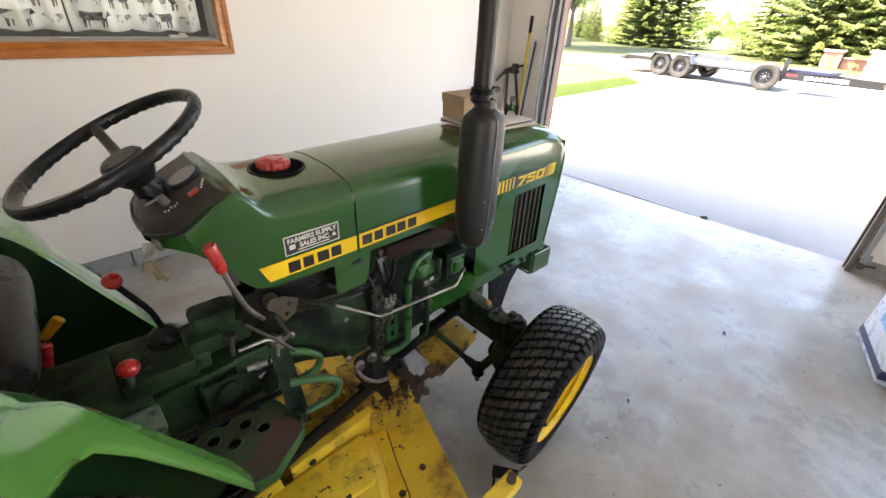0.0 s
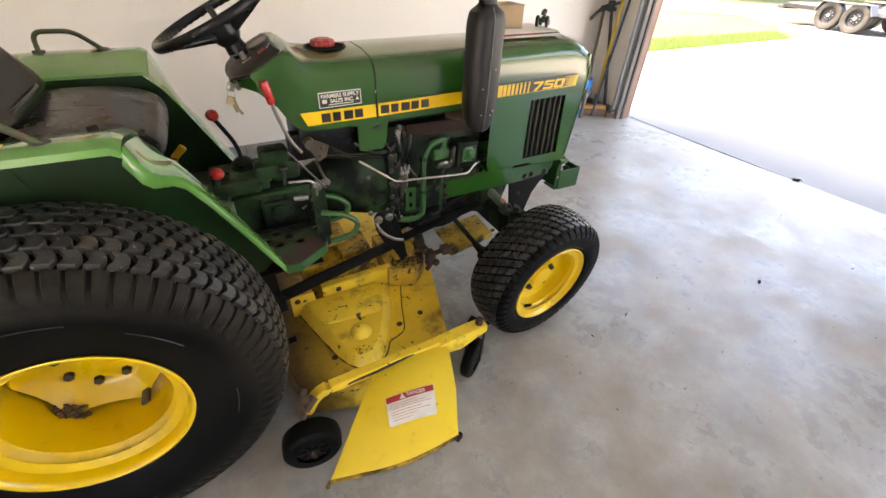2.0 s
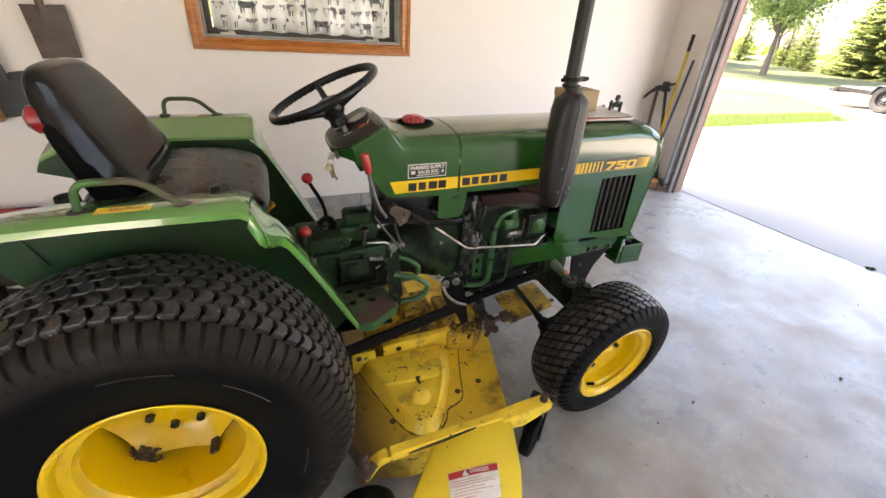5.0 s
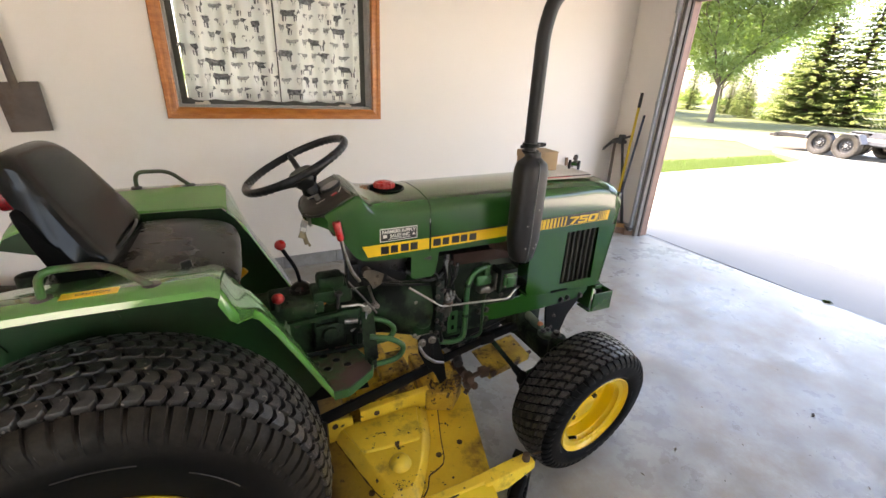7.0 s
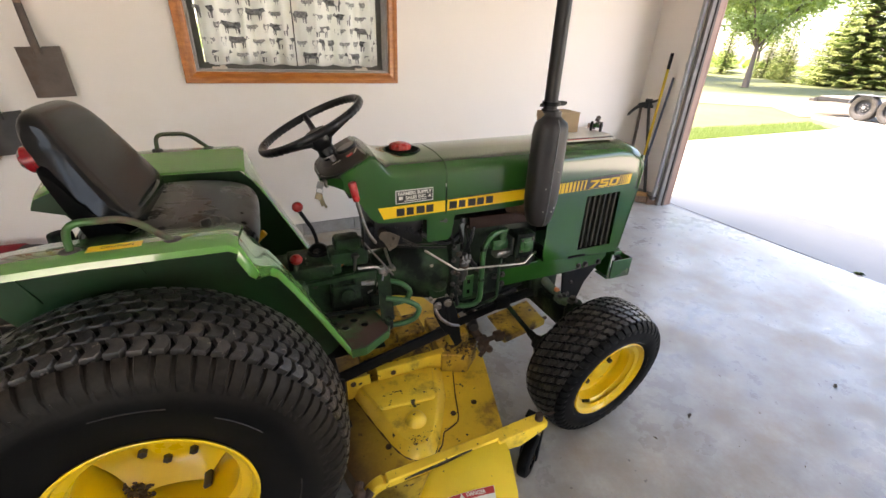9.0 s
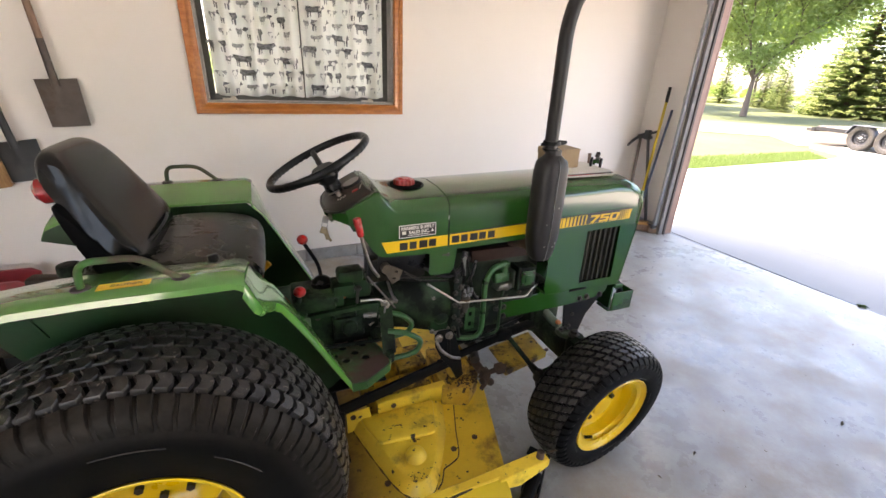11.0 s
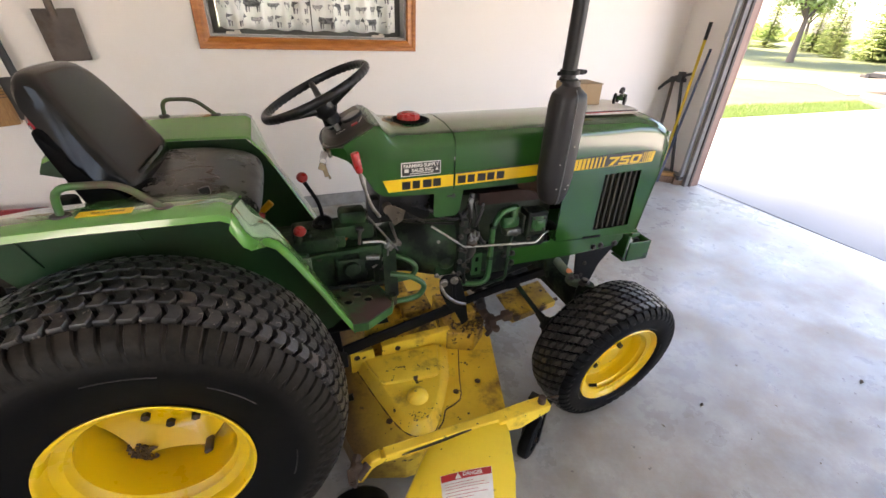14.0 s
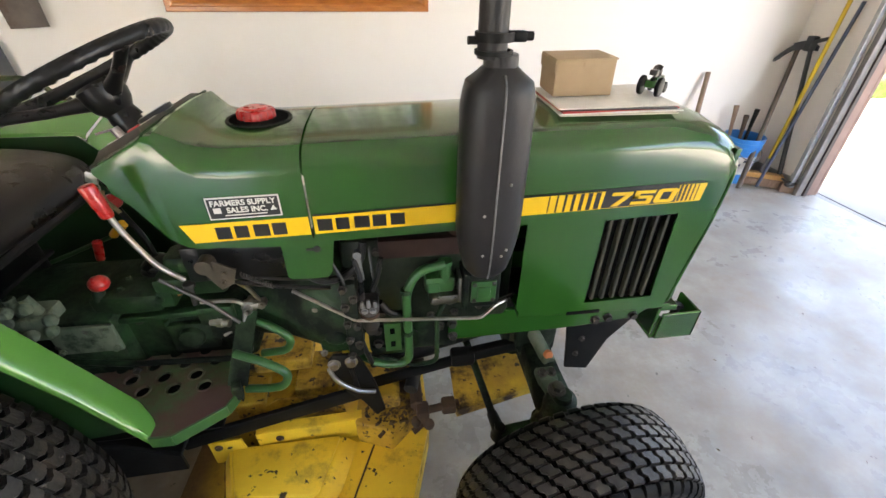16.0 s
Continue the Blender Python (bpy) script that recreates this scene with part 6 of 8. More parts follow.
part("bell_flange", box((0.935, -0.05, 0.63), (0.035, 0.24, 0.22), 0.006), "shaded_grease", cast)
part("oil_pan", join(box((1.03, 0.02, 0.495), (0.20, 0.14, 0.05), 0.015)), "shaded_grease", cast)
for x, w, h in ((0.405, 0.014, 0.15), (0.505, 0.010, 0.10), (0.640, 0.018, 0.17)):
    part("casting_rib", box((x, -0.088, 0.565), (w, 0.02, h), 0.004), "green_cast", cast)
part("side_cover", join(box((0.555, -0.092, 0.565), (0.105, 0.022, 0.085), 0.010), cyl((0.555, -0.10, 0.570), (0.555, -0.116, 0.570), 0.030, 0.026, 24, 0.004)), "green_cast", cast, "round cover on the gearbox")
part("gear_rail", bar((0.40, -0.096, 0.632), (0.66, -0.090, 0.640), 0.022, 0.016, 0.005), "green_cast", cast)
part("oil_line", tube([(0.30, -0.13, 0.55), (0.42, -0.135, 0.53), (0.56, -0.128, 0.515), (0.70, -0.14, 0.52)], 0.007, 0.03, 10), "green_cast", cast)
part("dipstick", join(cyl((0.585, -0.095, 0.66), (0.590, -0.098, 0.712), 0.006, seg=10), cyl((0.590, -0.098, 0.712), (0.590, -0.098, 0.722), 0.013, seg=14, bevel=0.002)), "dark_steel", cast, "dull steel dipstick")
part("sensor", join(cyl((0.605, -0.100, 0.607), (0.650, -0.110, 0.607), 0.009, seg=12), cyl((0.622, -0.104, 0.607), (0.635, -0.107, 0.607), 0.0115, seg=6)), "steel", cast, "bright switch body")
for k in range(4):
    part("casting_rib", box((0.30, -0.125, 0.48 + 0.05 * k), (0.20, 0.018, 0.010), 0.004), "green_cast", cast)
part("casting_pad", box((0.62, -0.090, 0.60), (0.08, 0.024, 0.10), 0.008), "green_cast", cast)
part("starter_cover", join(box((0.888, -0.105, 0.585), (0.085, 0.06, 0.17), 0.012), lathe([(0.0, 0.022), (0.018, 0.018), (0.030, 0.006), (0.034, 0.0)], 24, Matrix.Translation((0.890, -0.135, 0.565)) @ Matrix.Rotation(radians(90), 4, 'X'))), "green_cast", cast, "raised green housing cover")
bolts("casting_bolt", [(x, -0.128, z) for x, z in ((0.37, 0.64), (0.42, 0.50), (0.30, 0.60), (0.25, 0.50))] + [(x, -0.087, z) for x, z in ((0.50, 0.630), (0.62, 0.632), (0.66, 0.55), (0.58, 0.49), (0.45, 0.62))] + [(0.945, -0.170, z) for z in (0.56, 0.62, 0.70)]
      + [(x, -0.111, z) for x, z in ((1.00, 0.60), (1.06, 0.585), (1.12, 0.58), (1.18, 0.585), (1.24, 0.60), (1.00, 0.78), (1.28, 0.79))], (0, -1, 0), 0.008, 0.010, "dark_steel", cast, "dark bolt head")
part("rear_axle", join(cyl((0.022, -0.28, 0.405), (0.022, 0.28, 0.405), 0.075, seg=24, bevel=0.01), box((0.02, 0, 0.45), (0.26, 0.22, 0.26), 0.03)), "green_cast", cast, "green rear axle housing")
part("valve_block", join(box((0.26, -0.11, 0.66), (0.10, 0.07, 0.06), 0.008), *[cyl((0.21 + 0.028 * k, -0.12, 0.69), (0.205 + 0.028 * k, -0.125, 0.735), 0.012, 0.010, 12) for k in range(4)], *[ball((0.20 + 0.03 * (k % 5), -0.135 - 0.012 * (k % 3), 0.66 + 0.018 * (k % 4)), 0.014, (1, 1, 1), 8) for k in range(10)]), "dusty", cast, "dusty green hydraulic valve block")
part("gearbox_cover", join(box((0.475, -0.055, 0.675), (0.135, 0.075, 0.045), 0.007), bolt((0.435, -0.093, 0.678), (0, -1, 0), 0.008), bolt((0.515, -0.093, 0.680), (0, -1, 0), 0.008), bolt((0.43, -0.07, 0.697), (0, 0, 1), 0.006), bolt((0.52, -0.07, 0.697), (0, 0, 1), 0.006), bolt((0.43, -0.03, 0.697), (0, 0, 1), 0.006), cyl((0.395, -0.09, 0.685), (0.395, -0.075, 0.72), 0.012, seg=12)), "green_cast", cast, "green gearbox cover")
part("drain_plug", ball((0.535, -0.060, 0.672), 0.015, (1.3, 1, 0.6), 10), "orange_cap", cast, "orange plug")

# hydraulic pump, filter, lines
part("pump_head", join(box((1.140, -0.112, 0.690), (0.070, 0.050, 0.046), 0.010), cyl((1.153, -0.122, 0.700), (1.153, -0.122, 0.742), 0.016, 0.013, 16, 0.003), cyl((1.153, -0.122, 0.742), (1.153, -0.122, 0.752), 0.017, seg=6), box((1.125, -0.132, 0.685), (0.030, 0.016, 0.030), 0.006)), "green_pipe", tractor, "green head of the hydraulic pump")
part("pump_body", join(box((1.150, -0.118, 0.652), (0.070, 0.054, 0.028), 0.007), cyl((1.128, -0.136, 0.655), (1.128, -0.152, 0.655), 0.013, 0.011, 14, 0.003), cyl((1.165, -0.120, 0.630), (1.165, -0.120, 0.652), 0.018, seg=16, bevel=0.003), box((1.186, -0.122, 0.682), (0.010, 0.058, 0.072), 0.003), *[bolt((1.140 + 0.030 * k, -0.146, 0.660), (0, -1, 0), 0.006, 0.006) for k in range(2)]), "steel", tractor, "bright aluminium pump body")
cover = part("drive_housing", join(box((1.232, -0.122, 0.688), (0.088, 0.088, 0.096), 0.010), cyl((1.232, -0.140, 0.632), (1.232, -0.140, 0.642), 0.010, seg=10), box((1.194, -0.130, 0.690), (0.012, 0.080, 0.100), 0.003)), "green_cast", tractor, "green pump drive housing")
part("cover_plate", join(box((1.235, -0.168, 0.690), (0.058, 0.007, 0.060), 0.008), box((1.235, -0.173, 0.690), (0.030, 0.006, 0.032), 0.005)), "green_pipe", cover, "square green cover plate")
for dx in (-0.022, 0.022):
    for dz in (-0.023, 0.023):
        bolts("cover_screw", [(1.235 + dx, -0.1715, 0.690 + dz)], (0, -1, 0), 0.004, 0.004, "dark_steel", cover)
part("fuel_filter", join(box((0.975, -0.150, 0.668), (0.046, 0.046, 0.028), 0.006), cyl((0.975, -0.150, 0.598), (0.975, -0.150, 0.655), 0.020, seg=18, bevel=0.003), cyl((0.975, -0.150, 0.580), (0.975, -0.150, 0.600), 0.014, seg=14), cyl((0.960, -0.150, 0.682), (0.960, -0.150, 0.715), 0.008, seg=10)), "dark_steel", tractor, "dark fuel filter bowl")
part("filter_collar", cyl((0.975, -0.150, 0.632), (0.975, -0.150, 0.642), 0.0225, seg=18, bevel=0.002), "rust", tractor, "rusty filter collar")
part("bleed_fittings", join(*[cyl((0.962 + 0.014 * k, -0.174, 0.676), (0.962 + 0.014 * k, -0.174, 0.692 + 0.005 * (k % 2)), 0.005, 0.004, 8) for k in range(3)], *[bolt((0.966 + 0.018 * k, -0.172, 0.664), (0, -1, 0), 0.006, 0.006) for k in range(2)]), "galv", tractor, "grey bleed screws on the filter head")
part("oil_pipe", tube([(1.150, -0.128, 0.746), (1.090, -0.140, 0.742), (1.060, -0.145, 0.690), (1.061, -0.145, 0.450), (0.985, -0.135, 0.444), (0.93, -0.10, 0.452)], 0.0108, 0.045, 12), "green_pipe", tractor, "thick green oil pipe")
part("return_pipe", tube([(1.150, -0.135, 0.636), (1.130, -0.155, 0.610), (1.130, -0.158, 0.462), (1.070, -0.155, 0.452), (0.985, -0.120, 0.458)], 0.0060, 0.022, 10), "green_cast", tractor, "thin green return pipe")
part("throttle_rod", tube([(0.820, -0.160, 0.728), (0.945, -0.168, 0.634), (1.234, -0.172, 0.613), (1.270, -0.160, 0.640), (1.300, -0.145, 0.640)], 0.0042, 0.012, 8), "steel", tractor, "bright bent throttle rod")
for pts, q in (([(0.80, -0.12, 0.79), (0.88, -0.160, 0.745), (0.93, -0.150, 0.745), (0.965, -0.140, 0.770), (0.975, -0.13, 0.82)], 0.009), ([(0.945, -0.14, 0.76), (0.945, -0.155, 0.66), (0.948, -0.150, 0.54), (0.965, -0.14, 0.46)], 0.007), ([(0.985, -0.145, 0.70), (1.000, -0.155, 0.74), (1.010, -0.150, 0.79)], 0.006), ([(1.000, -0.150, 0.668), (1.020, -0.150, 0.630), (1.060, -0.130, 0.610)], 0.008)):
    part("hose", tube(pts, q, 0.03, 10), "plastic", tractor, "black rubber hose")
for pts, q in (([(0.62, -0.12, 0.80), (0.70, -0.160, 0.765), (0.80, -0.165, 0.745), (0.90, -0.160, 0.728)], 0.0045), ([(0.905, -0.155, 0.80), (0.930, -0.165, 0.742), (0.925, -0.165, 0.66), (0.945, -0.160, 0.58)], 0.004), ([(0.955, -0.15, 0.79), (0.965, -0.158, 0.74), (0.960, -0.155, 0.70)], 0.006), ([(1.20, -0.130, 0.632), (1.260, -0.140, 0.622), (1.32, -0.13, 0.640)], 0.006), ([(1.075, -0.118, 0.600), (1.070, -0.122, 0.560), (1.085, -0.118, 0.530)], 0.002), ([(0.985, -0.120, 0.80), (0.990, -0.150, 0.735), (1.000, -0.152, 0.690)], 0.003)):
    part("wire", tube(pts, q, 0.02, 6), "plastic", tractor, "thin dark wire")
for z in (0.690, 0.560):
    part("pipe_clamp", cyl((1.060, -0.145, z - 0.006), (1.060, -0.145, z + 0.006), 0.0132, seg=14, bevel=0.002), "green_cast", tractor, "steel pipe clamp")
part("stop_lever", join(bar((0.962, -0.150, 0.800), (0.966, -0.150, 0.735), 0.006, 0.012, 0.002), cyl((0.962, -0.155, 0.802), (0.962, -0.143, 0.802), 0.009, seg=10)), "galv", tractor, "small grey stop lever")
bolts("housing_bolt", [(0.925, -0.172, z) for z in (0.53, 0.58, 0.63, 0.68, 0.73)], (0, -1, 0), 0.0075, 0.010, "dark_steel", tractor, "bolt on the housing flange")
bolts("cover_stud", [(x, -0.137, z) for x, z in ((0.853, 0.655), (0.922, 0.655), (0.853, 0.510), (0.922, 0.510))], (0, -1, 0), 0.007, 0.009, "steel", tractor, "bright cover bolt")
part("gear_cover_plate", join(box((0.36, -0.132, 0.615), (0.13, 0.012, 0.075), 0.005), *[bolt((x, -0.138, z), (0, -1, 0), 0.006) for x in (0.305, 0.415) for z in (0.588, 0.642)]), "dusty", tractor, "dusty bolted gearbox plate")
part("gearbox_top", join(box((0.545, -0.045, 0.705), (0.075, 0.09, 0.045), 0.010), box((0.575, -0.03, 0.742), (0.09, 0.07, 0.05), 0.014)), "green_cast", tractor, "green selector housing")

# frame rails, front bracket, weight box
part("lower_block", join(box((1.075, 0, 0.520), (0.230, 0.205, 0.130), 0.008), box((1.02, -0.100, 0.465), (0.11, 0.02, 0.03), 0.005)), "green_cast", cast, "green lower engine casting")
for s in (-1, 1):
    part("frame_rail", prism([(1.165, 0.568), (1.165, 0.482), (1.48, 0.485), (1.690, 0.500), (1.720, 0.530), (1.720, 0.600), (1.36, 0.600), (1.34, 0.570)], s * 0.108, s * 0.096, 'y', 0.002), "green", tractor, "green side frame rail", False)
    part("rail_shelf", prism([(1.325, 0.612), (1.325, 0.600), (1.725, 0.590), (1.725, 0.602)], s * 0.170, s * 0.095, 'y', 0.001), "green", tractor, "green ledge over the rail", False)
    # black block added for the shade in the gap over the rail
    part("rail_shadow_gap", box((1.26, s * 0.080, 0.590), (0.16, 0.03, 0.05), 0.006), "black", tractor, "black block filling the shadow gap between engine and rail", False)
bolts("rail_bolt", [(x, -0.108, z) for x, z in ((1.176, 0.540), (1.178, 0.497), (1.143, 0.538), (1.572, 0.508), (1.608, 0.512), (1.682, 0.512), (0.985, 0.540), (0.985, 0.495))], (0, -1, 0), 0.010, 0.011, "dark_steel", tractor, "bolt head on the rail")
tab = part("slotted_tab", prism([(1.002, 0.566), (1.002, 0.470), (1.043, 0.470), (1.043, 0.566)], -0.116, -0.110, 'y', 0.001), "green_pipe", tractor, "slotted green tab", False)
# slots are near-black blocks on the tab, painted for their shade
for z in (0.540, 0.495):
    part("slot", box((1.022, -0.1165, z), (0.012, 0.002, 0.018), 0.0008), "recess_shade", tab, "near-black block for a shaded slot", False)
# near-black block painted for the notch's shade
part("panel_notch", box((1.490, -HW - 0.0005, 0.601), (0.085, 0.003, 0.010), 0.001), "recess_shade", tractor, "near-black block for the shaded notch at the panel's lower edge", False)
wb = new("weight_bracket")
wb.parent = tractor
tagged(wb, "open green weight bracket at the nose")
for c, d in (((1.852, -0.092, 0.438), (0.120, 0.008, 0.096)), ((1.908, -0.050, 0.438), (0.008, 0.092, 0.096)), ((1.775, -0.050, 0.480), (0.010, 0.090, 0.140)), ((1.842, -0.050, 0.392), (0.126, 0.080, 0.008)), ((1.842, 0.020, 0.438), (0.126, 0.008, 0.096)), ((1.758, -0.02, 0.556), (0.044, 0.24, 0.018))):
    part("plate", box(c, d, 0.002), "green", wb, "", False)
part("bracket_bolt", join(cyl((1.872, -0.045, 0.397), (1.872, -0.045, 0.470), 0.012, seg=12), bolt((1.872, -0.045, 0.470), (0, 0, 1), 0.014)), "green_cast", tractor, "bolt inside the bracket")
part("front_support", prism([(1.500, 0.520), (1.715, 0.520), (1.698, 0.480), (1.642, 0.405), (1.602, 0.285), (1.530, 0.300), (1.518, 0.395)], -0.092, -0.082, 'y', 0.002), "black", tractor, "black front support plate", False)
part("front_support", prism([(1.500, 0.520), (1.715, 0.520), (1.698, 0.480), (1.642, 0.405), (1.602, 0.285), (1.530, 0.300), (1.518, 0.395)], 0.082, 0.092, 'y', 0.002), "black", tractor, "black front support plate", False)
bolts("support_bolt", [(x, -0.092, z) for x, z in ((1.560, 0.420), (1.552, 0.360))], (0, -1, 0), 0.007, 0.008, "dark_steel", tractor)

# front axle
axle = new("front_axle")
axle.parent = tractor
tagged(axle, "greasy green front axle with kingpins and steering arms")
part("axle_beam", join(bar((1.425, -0.27, 0.368), (1.425, 0.27, 0.368), 0.080, 0.085, 0.014), box((1.42, 0, 0.41), (0.15, 0.15, 0.12), 0.02), *[bar((1.425, k * 0.05, 0.385), (1.415, k * 0.27, 0.380), 0.085, 0.075, 0.018) for k in (-1, 1)]), "green_cast", axle, "cast axle beam")
for s in (-1, 1):
    part("kingpin", join(lathe([(0.0, 0.185), (0.020, 0.185), (0.024, 0.172), (0.036, 0.165), (0.040, 0.140), (0.037, 0.100), (0.040, 0.060), (0.052, 0.045), (0.058, 0.010), (0.055, -0.040), (0.040, -0.070), (0.0, -0.075)], 28, Matrix.Translation((1.408, s * 0.292, 0.295)) @ Matrix.Rotation(radians(-5 * s), 4, 'X')),
                         lathe([(0.0, 0.085), (0.034, 0.085), (0.040, 0.07), (0.046, 0.02), (0.050, 0.0)], 24, Matrix.Translation((1.423, s * 0.300, 0.272)) @ Matrix.Rotation(radians(90 * s), 4, 'X'))), "green_cast", axle, "cast kingpin housing")
    part("kingpin_nut", join(cyl((1.399, s * 0.293, 0.470), (1.399, s * 0.293, 0.480), 0.022, seg=20, bevel=0.002), bolt((1.399, s * 0.293, 0.480), (0, 0, 1), 0.014, 0.014)), "dark_steel", axle, "hexagon nut on the kingpin")
    part("steering_arm", join(box((1.400, s * 0.228, 0.445), (0.050, 0.044, 0.024), 0.005), bar((1.40, s * 0.235, 0.440), (1.398, s * 0.290, 0.462), 0.046, 0.022, 0.008)), "dusty", axle, "worn green steering arm")
    part("drop_arm", bar((1.395, s * 0.288, 0.340), (1.288, s * 0.266, 0.285), 0.030, 0.020, 0.006), "green_cast", axle, "dark green drop arm")
    bolts("arm_bolt", [(1.412, s * 0.228, 0.457), (1.388, s * 0.228, 0.457)], (0, 0, 1), 0.009, 0.012, "dark_steel", axle, "dark bolt on the arm")
part("grease_cap", lathe([(0.0, 0.024), (0.010, 0.022), (0.015, 0.014), (0.016, 0.0)], 18, Matrix.Translation((1.433, -0.145, 0.428)) @ Matrix.Rotation(radians(50), 4, 'X')), "orange_cap", axle, "orange cap")
part("bolster", prism([(1.350, 0.56), (1.365, 0.40), (1.385, 0.36), (1.460, 0.36), (1.480, 0.42), (1.480, 0.56)], -0.092, 0.092, 'y', 0.012), "shaded_grease", axle, "dark greasy axle bolster")
part("axle_pipe", cyl((1.408, -0.075, 0.462), (1.436, -0.165, 0.418), 0.019, seg=16, bevel=0.003), "dusty", axle, "short green tube")
part("drag_link", tube([(1.228, 0.05, 0.385), (1.278, -0.245, 0.292)], 0.0105, 0, 12), "green_cast", axle, "dark green drag link")
part("ball_joint", join(lathe([(0.0, 0.030), (0.014, 0.028), (0.017, 0.010), (0.022, 0.0), (0.023, -0.014), (0.012, -0.030), (0.008, -0.05)], 18, Matrix.Translation((1.284, -0.262, 0.278))), cyl((1.272, -0.215, 0.302), (1.283, -0.258, 0.286), 0.014, 0.018, 14)), "black", axle, "black greasy ball joint")

# footplate, pedals, levers
foot = new("footplate")
foot.parent = tractor
tagged(foot, "green footplate worn to rusty brown with round holes")
FP = [(0.325, -0.055), (0.600, -0.050), (0.618, -0.062), (0.668, -0.225), (0.655, -0.258), (0.565, -0.318), (0.520, -0.316), (0.480, -0.250), (0.325, -0.20)]
HOLES = [(0.419 + 0.0695 * i, -0.083) for i in range(3)] + [(0.384 + 0.0695 * i, -0.120) for i in range(4)] + [(0.418 + 0.0705 * i, -0.157) for i in range(3)] + [(0.457 + 0.066 * i, -0.193) for i in range(3)]


foot_ob = part("tread_plate", prism(FP, 0.494, 0.499, 'z', 0.001), "plate", foot, "worn plate", False)
cut = bpy.data.meshes.new("holes")
hb = join(*[cyl((x, y, 0.47), (x, y, 0.52), 0.0140, seg=20) for x, y in HOLES])
hb.to_mesh(cut)
hb.free()
cutter = new("cutter", cut)
bo = foot_ob.modifiers.new("holes", 'BOOLEAN')
bo.object, bo.operation, bo.solver = cutter, 'DIFFERENCE', 'EXACT'
bpy.context.view_layer.update()
done = bpy.data.meshes.new_from_object(foot_ob.evaluated_get(bpy.context.evaluated_depsgraph_get()))
foot_ob.modifiers.clear()
foot_ob.data = done
bpy.data.objects.remove(cutter)
for x, y in HOLES:
    part("hole_rim", lathe([(0.0138, -0.004), (0.0138, 0.001), (0.0155, 0.0026), (0.0185, 0.0)], 20, Matrix.Translation((x, y, 0.499))), "plate", foot)
part("plate_edge", join(*[bar((a[0], a[1], 0.487), (b[0], b[1], 0.487), 0.006, 0.030, 0.002) for a, b in zip(FP[2:6], FP[3:7])]), "green_pipe", foot, "turned-down green edge", False)
# black sheet added so that the plate's holes look into shade
part("step_tray", box((0.485, -0.165, 0.452), (0.31, 0.22, 0.006), 0.002), "black", foot, "black sheet added under the step for the shade in its holes", False)
part("plate_support", join(bar((0.45, -0.12, 0.47), (0.60, -0.28, 0.47), 0.02, 0.03), bar((0.40, -0.05, 0.44), (0.60, -0.22, 0.465), 0.03, 0.012)), "green_cast", foot)
part("pedal_shield", join(bar((0.688, -0.088, 0.622), (0.668, -0.212, 0.508), 0.046, 0.004, 0.001), bar((0.664, -0.205, 0.502), (0.672, -0.232, 0.500), 0.020, 0.040, 0.002)), "green_cast", tractor, "upright olive green pedal shield", False)

pedals = new("pedal_bars")
pedals.parent = tractor
tagged(pedals, "bent green tube pedals")
part("pedal_bar", tube([(0.672, -0.180, 0.578), (0.740, -0.208, 0.572), (0.786, -0.213, 0.534), (0.770, -0.210, 0.492), (0.735, -0.200, 0.474), (0.672, -0.185, 0.464)], 0.0098, 0.03, 12), "green_pipe", pedals)
part("pedal_bar", tube([(0.690, -0.095, 0.600), (0.745, -0.118, 0.592), (0.782, -0.124, 0.553), (0.765, -0.122, 0.515), (0.70, -0.11, 0.500)], 0.0098, 0.03, 12), "green_pipe", pedals)


def lever(name, label, points, r, mat, knob_at, knob, kmat, klabel, s=(1, 1, 1)):
    ob = new(name)
    ob.parent = tractor
    tagged(ob, label)
    part("shaft", tube(points, r, 0.03, 10), mat, ob)
    part("knob", knob, kmat, ob, klabel)
    return ob


lever("gear_lever", "black gear lever with a red ball knob", [(0.483, 0.010, 0.710), (0.476, 0.014, 0.775), (0.436, 0.030, 0.850)], 0.0065, "black", None, ball((0.432, 0.033, 0.864), 0.0185, (1, 1, 0.95)), "red", "red ball knob")
part("lever_boot", join(lathe([(0.040, 0.0), (0.040, 0.010), (0.034, 0.016), (0.036, 0.022), (0.028, 0.030), (0.020, 0.038), (0.008, 0.044)], 24, Matrix.Translation((0.483, 0.008, 0.690)))), "plastic", tractor, "black rubber lever boot")
lever("range_lever", "short green lever with a red ball knob", [(0.356, -0.112, 0.570), (0.386, -0.092, 0.66), (0.400, -0.080, 0.712)], 0.0060, "green_pipe", None, ball((0.402, -0.078, 0.724), 0.0205, (1, 1, 0.88)), "red", "red ball knob")
lever("hitch_lever", "green lever with a yellow grip", [(0.02, 0.190, 0.585), (0.16, 0.203, 0.635), (0.288, 0.213, 0.683)], 0.006, "green_pipe", None, place(cyl((0, 0, 0), (0, 0, 0.056), 0.0110, 0.0130, 14, 0.003), Matrix.Translation((0.272, 0.212, 0.677)) @ Matrix.Rotation(radians(48), 4, 'Y')), "yellow_grip", "yellow grip")
lever("lift_lever", "green lever with a red grip", [(0.300, 0.100, 0.600), (0.272, 0.130, 0.630), (0.270, 0.136, 0.665)], 0.006, "green_pipe", None, place(cyl((0, 0, 0), (0, 0, 0.058), 0.0105, 0.0115, 14, 0.003), Matrix.Translation((0.268, 0.136, 0.650)) @ Matrix.Rotation(radians(14), 4, 'Y')), "red", "red grip")
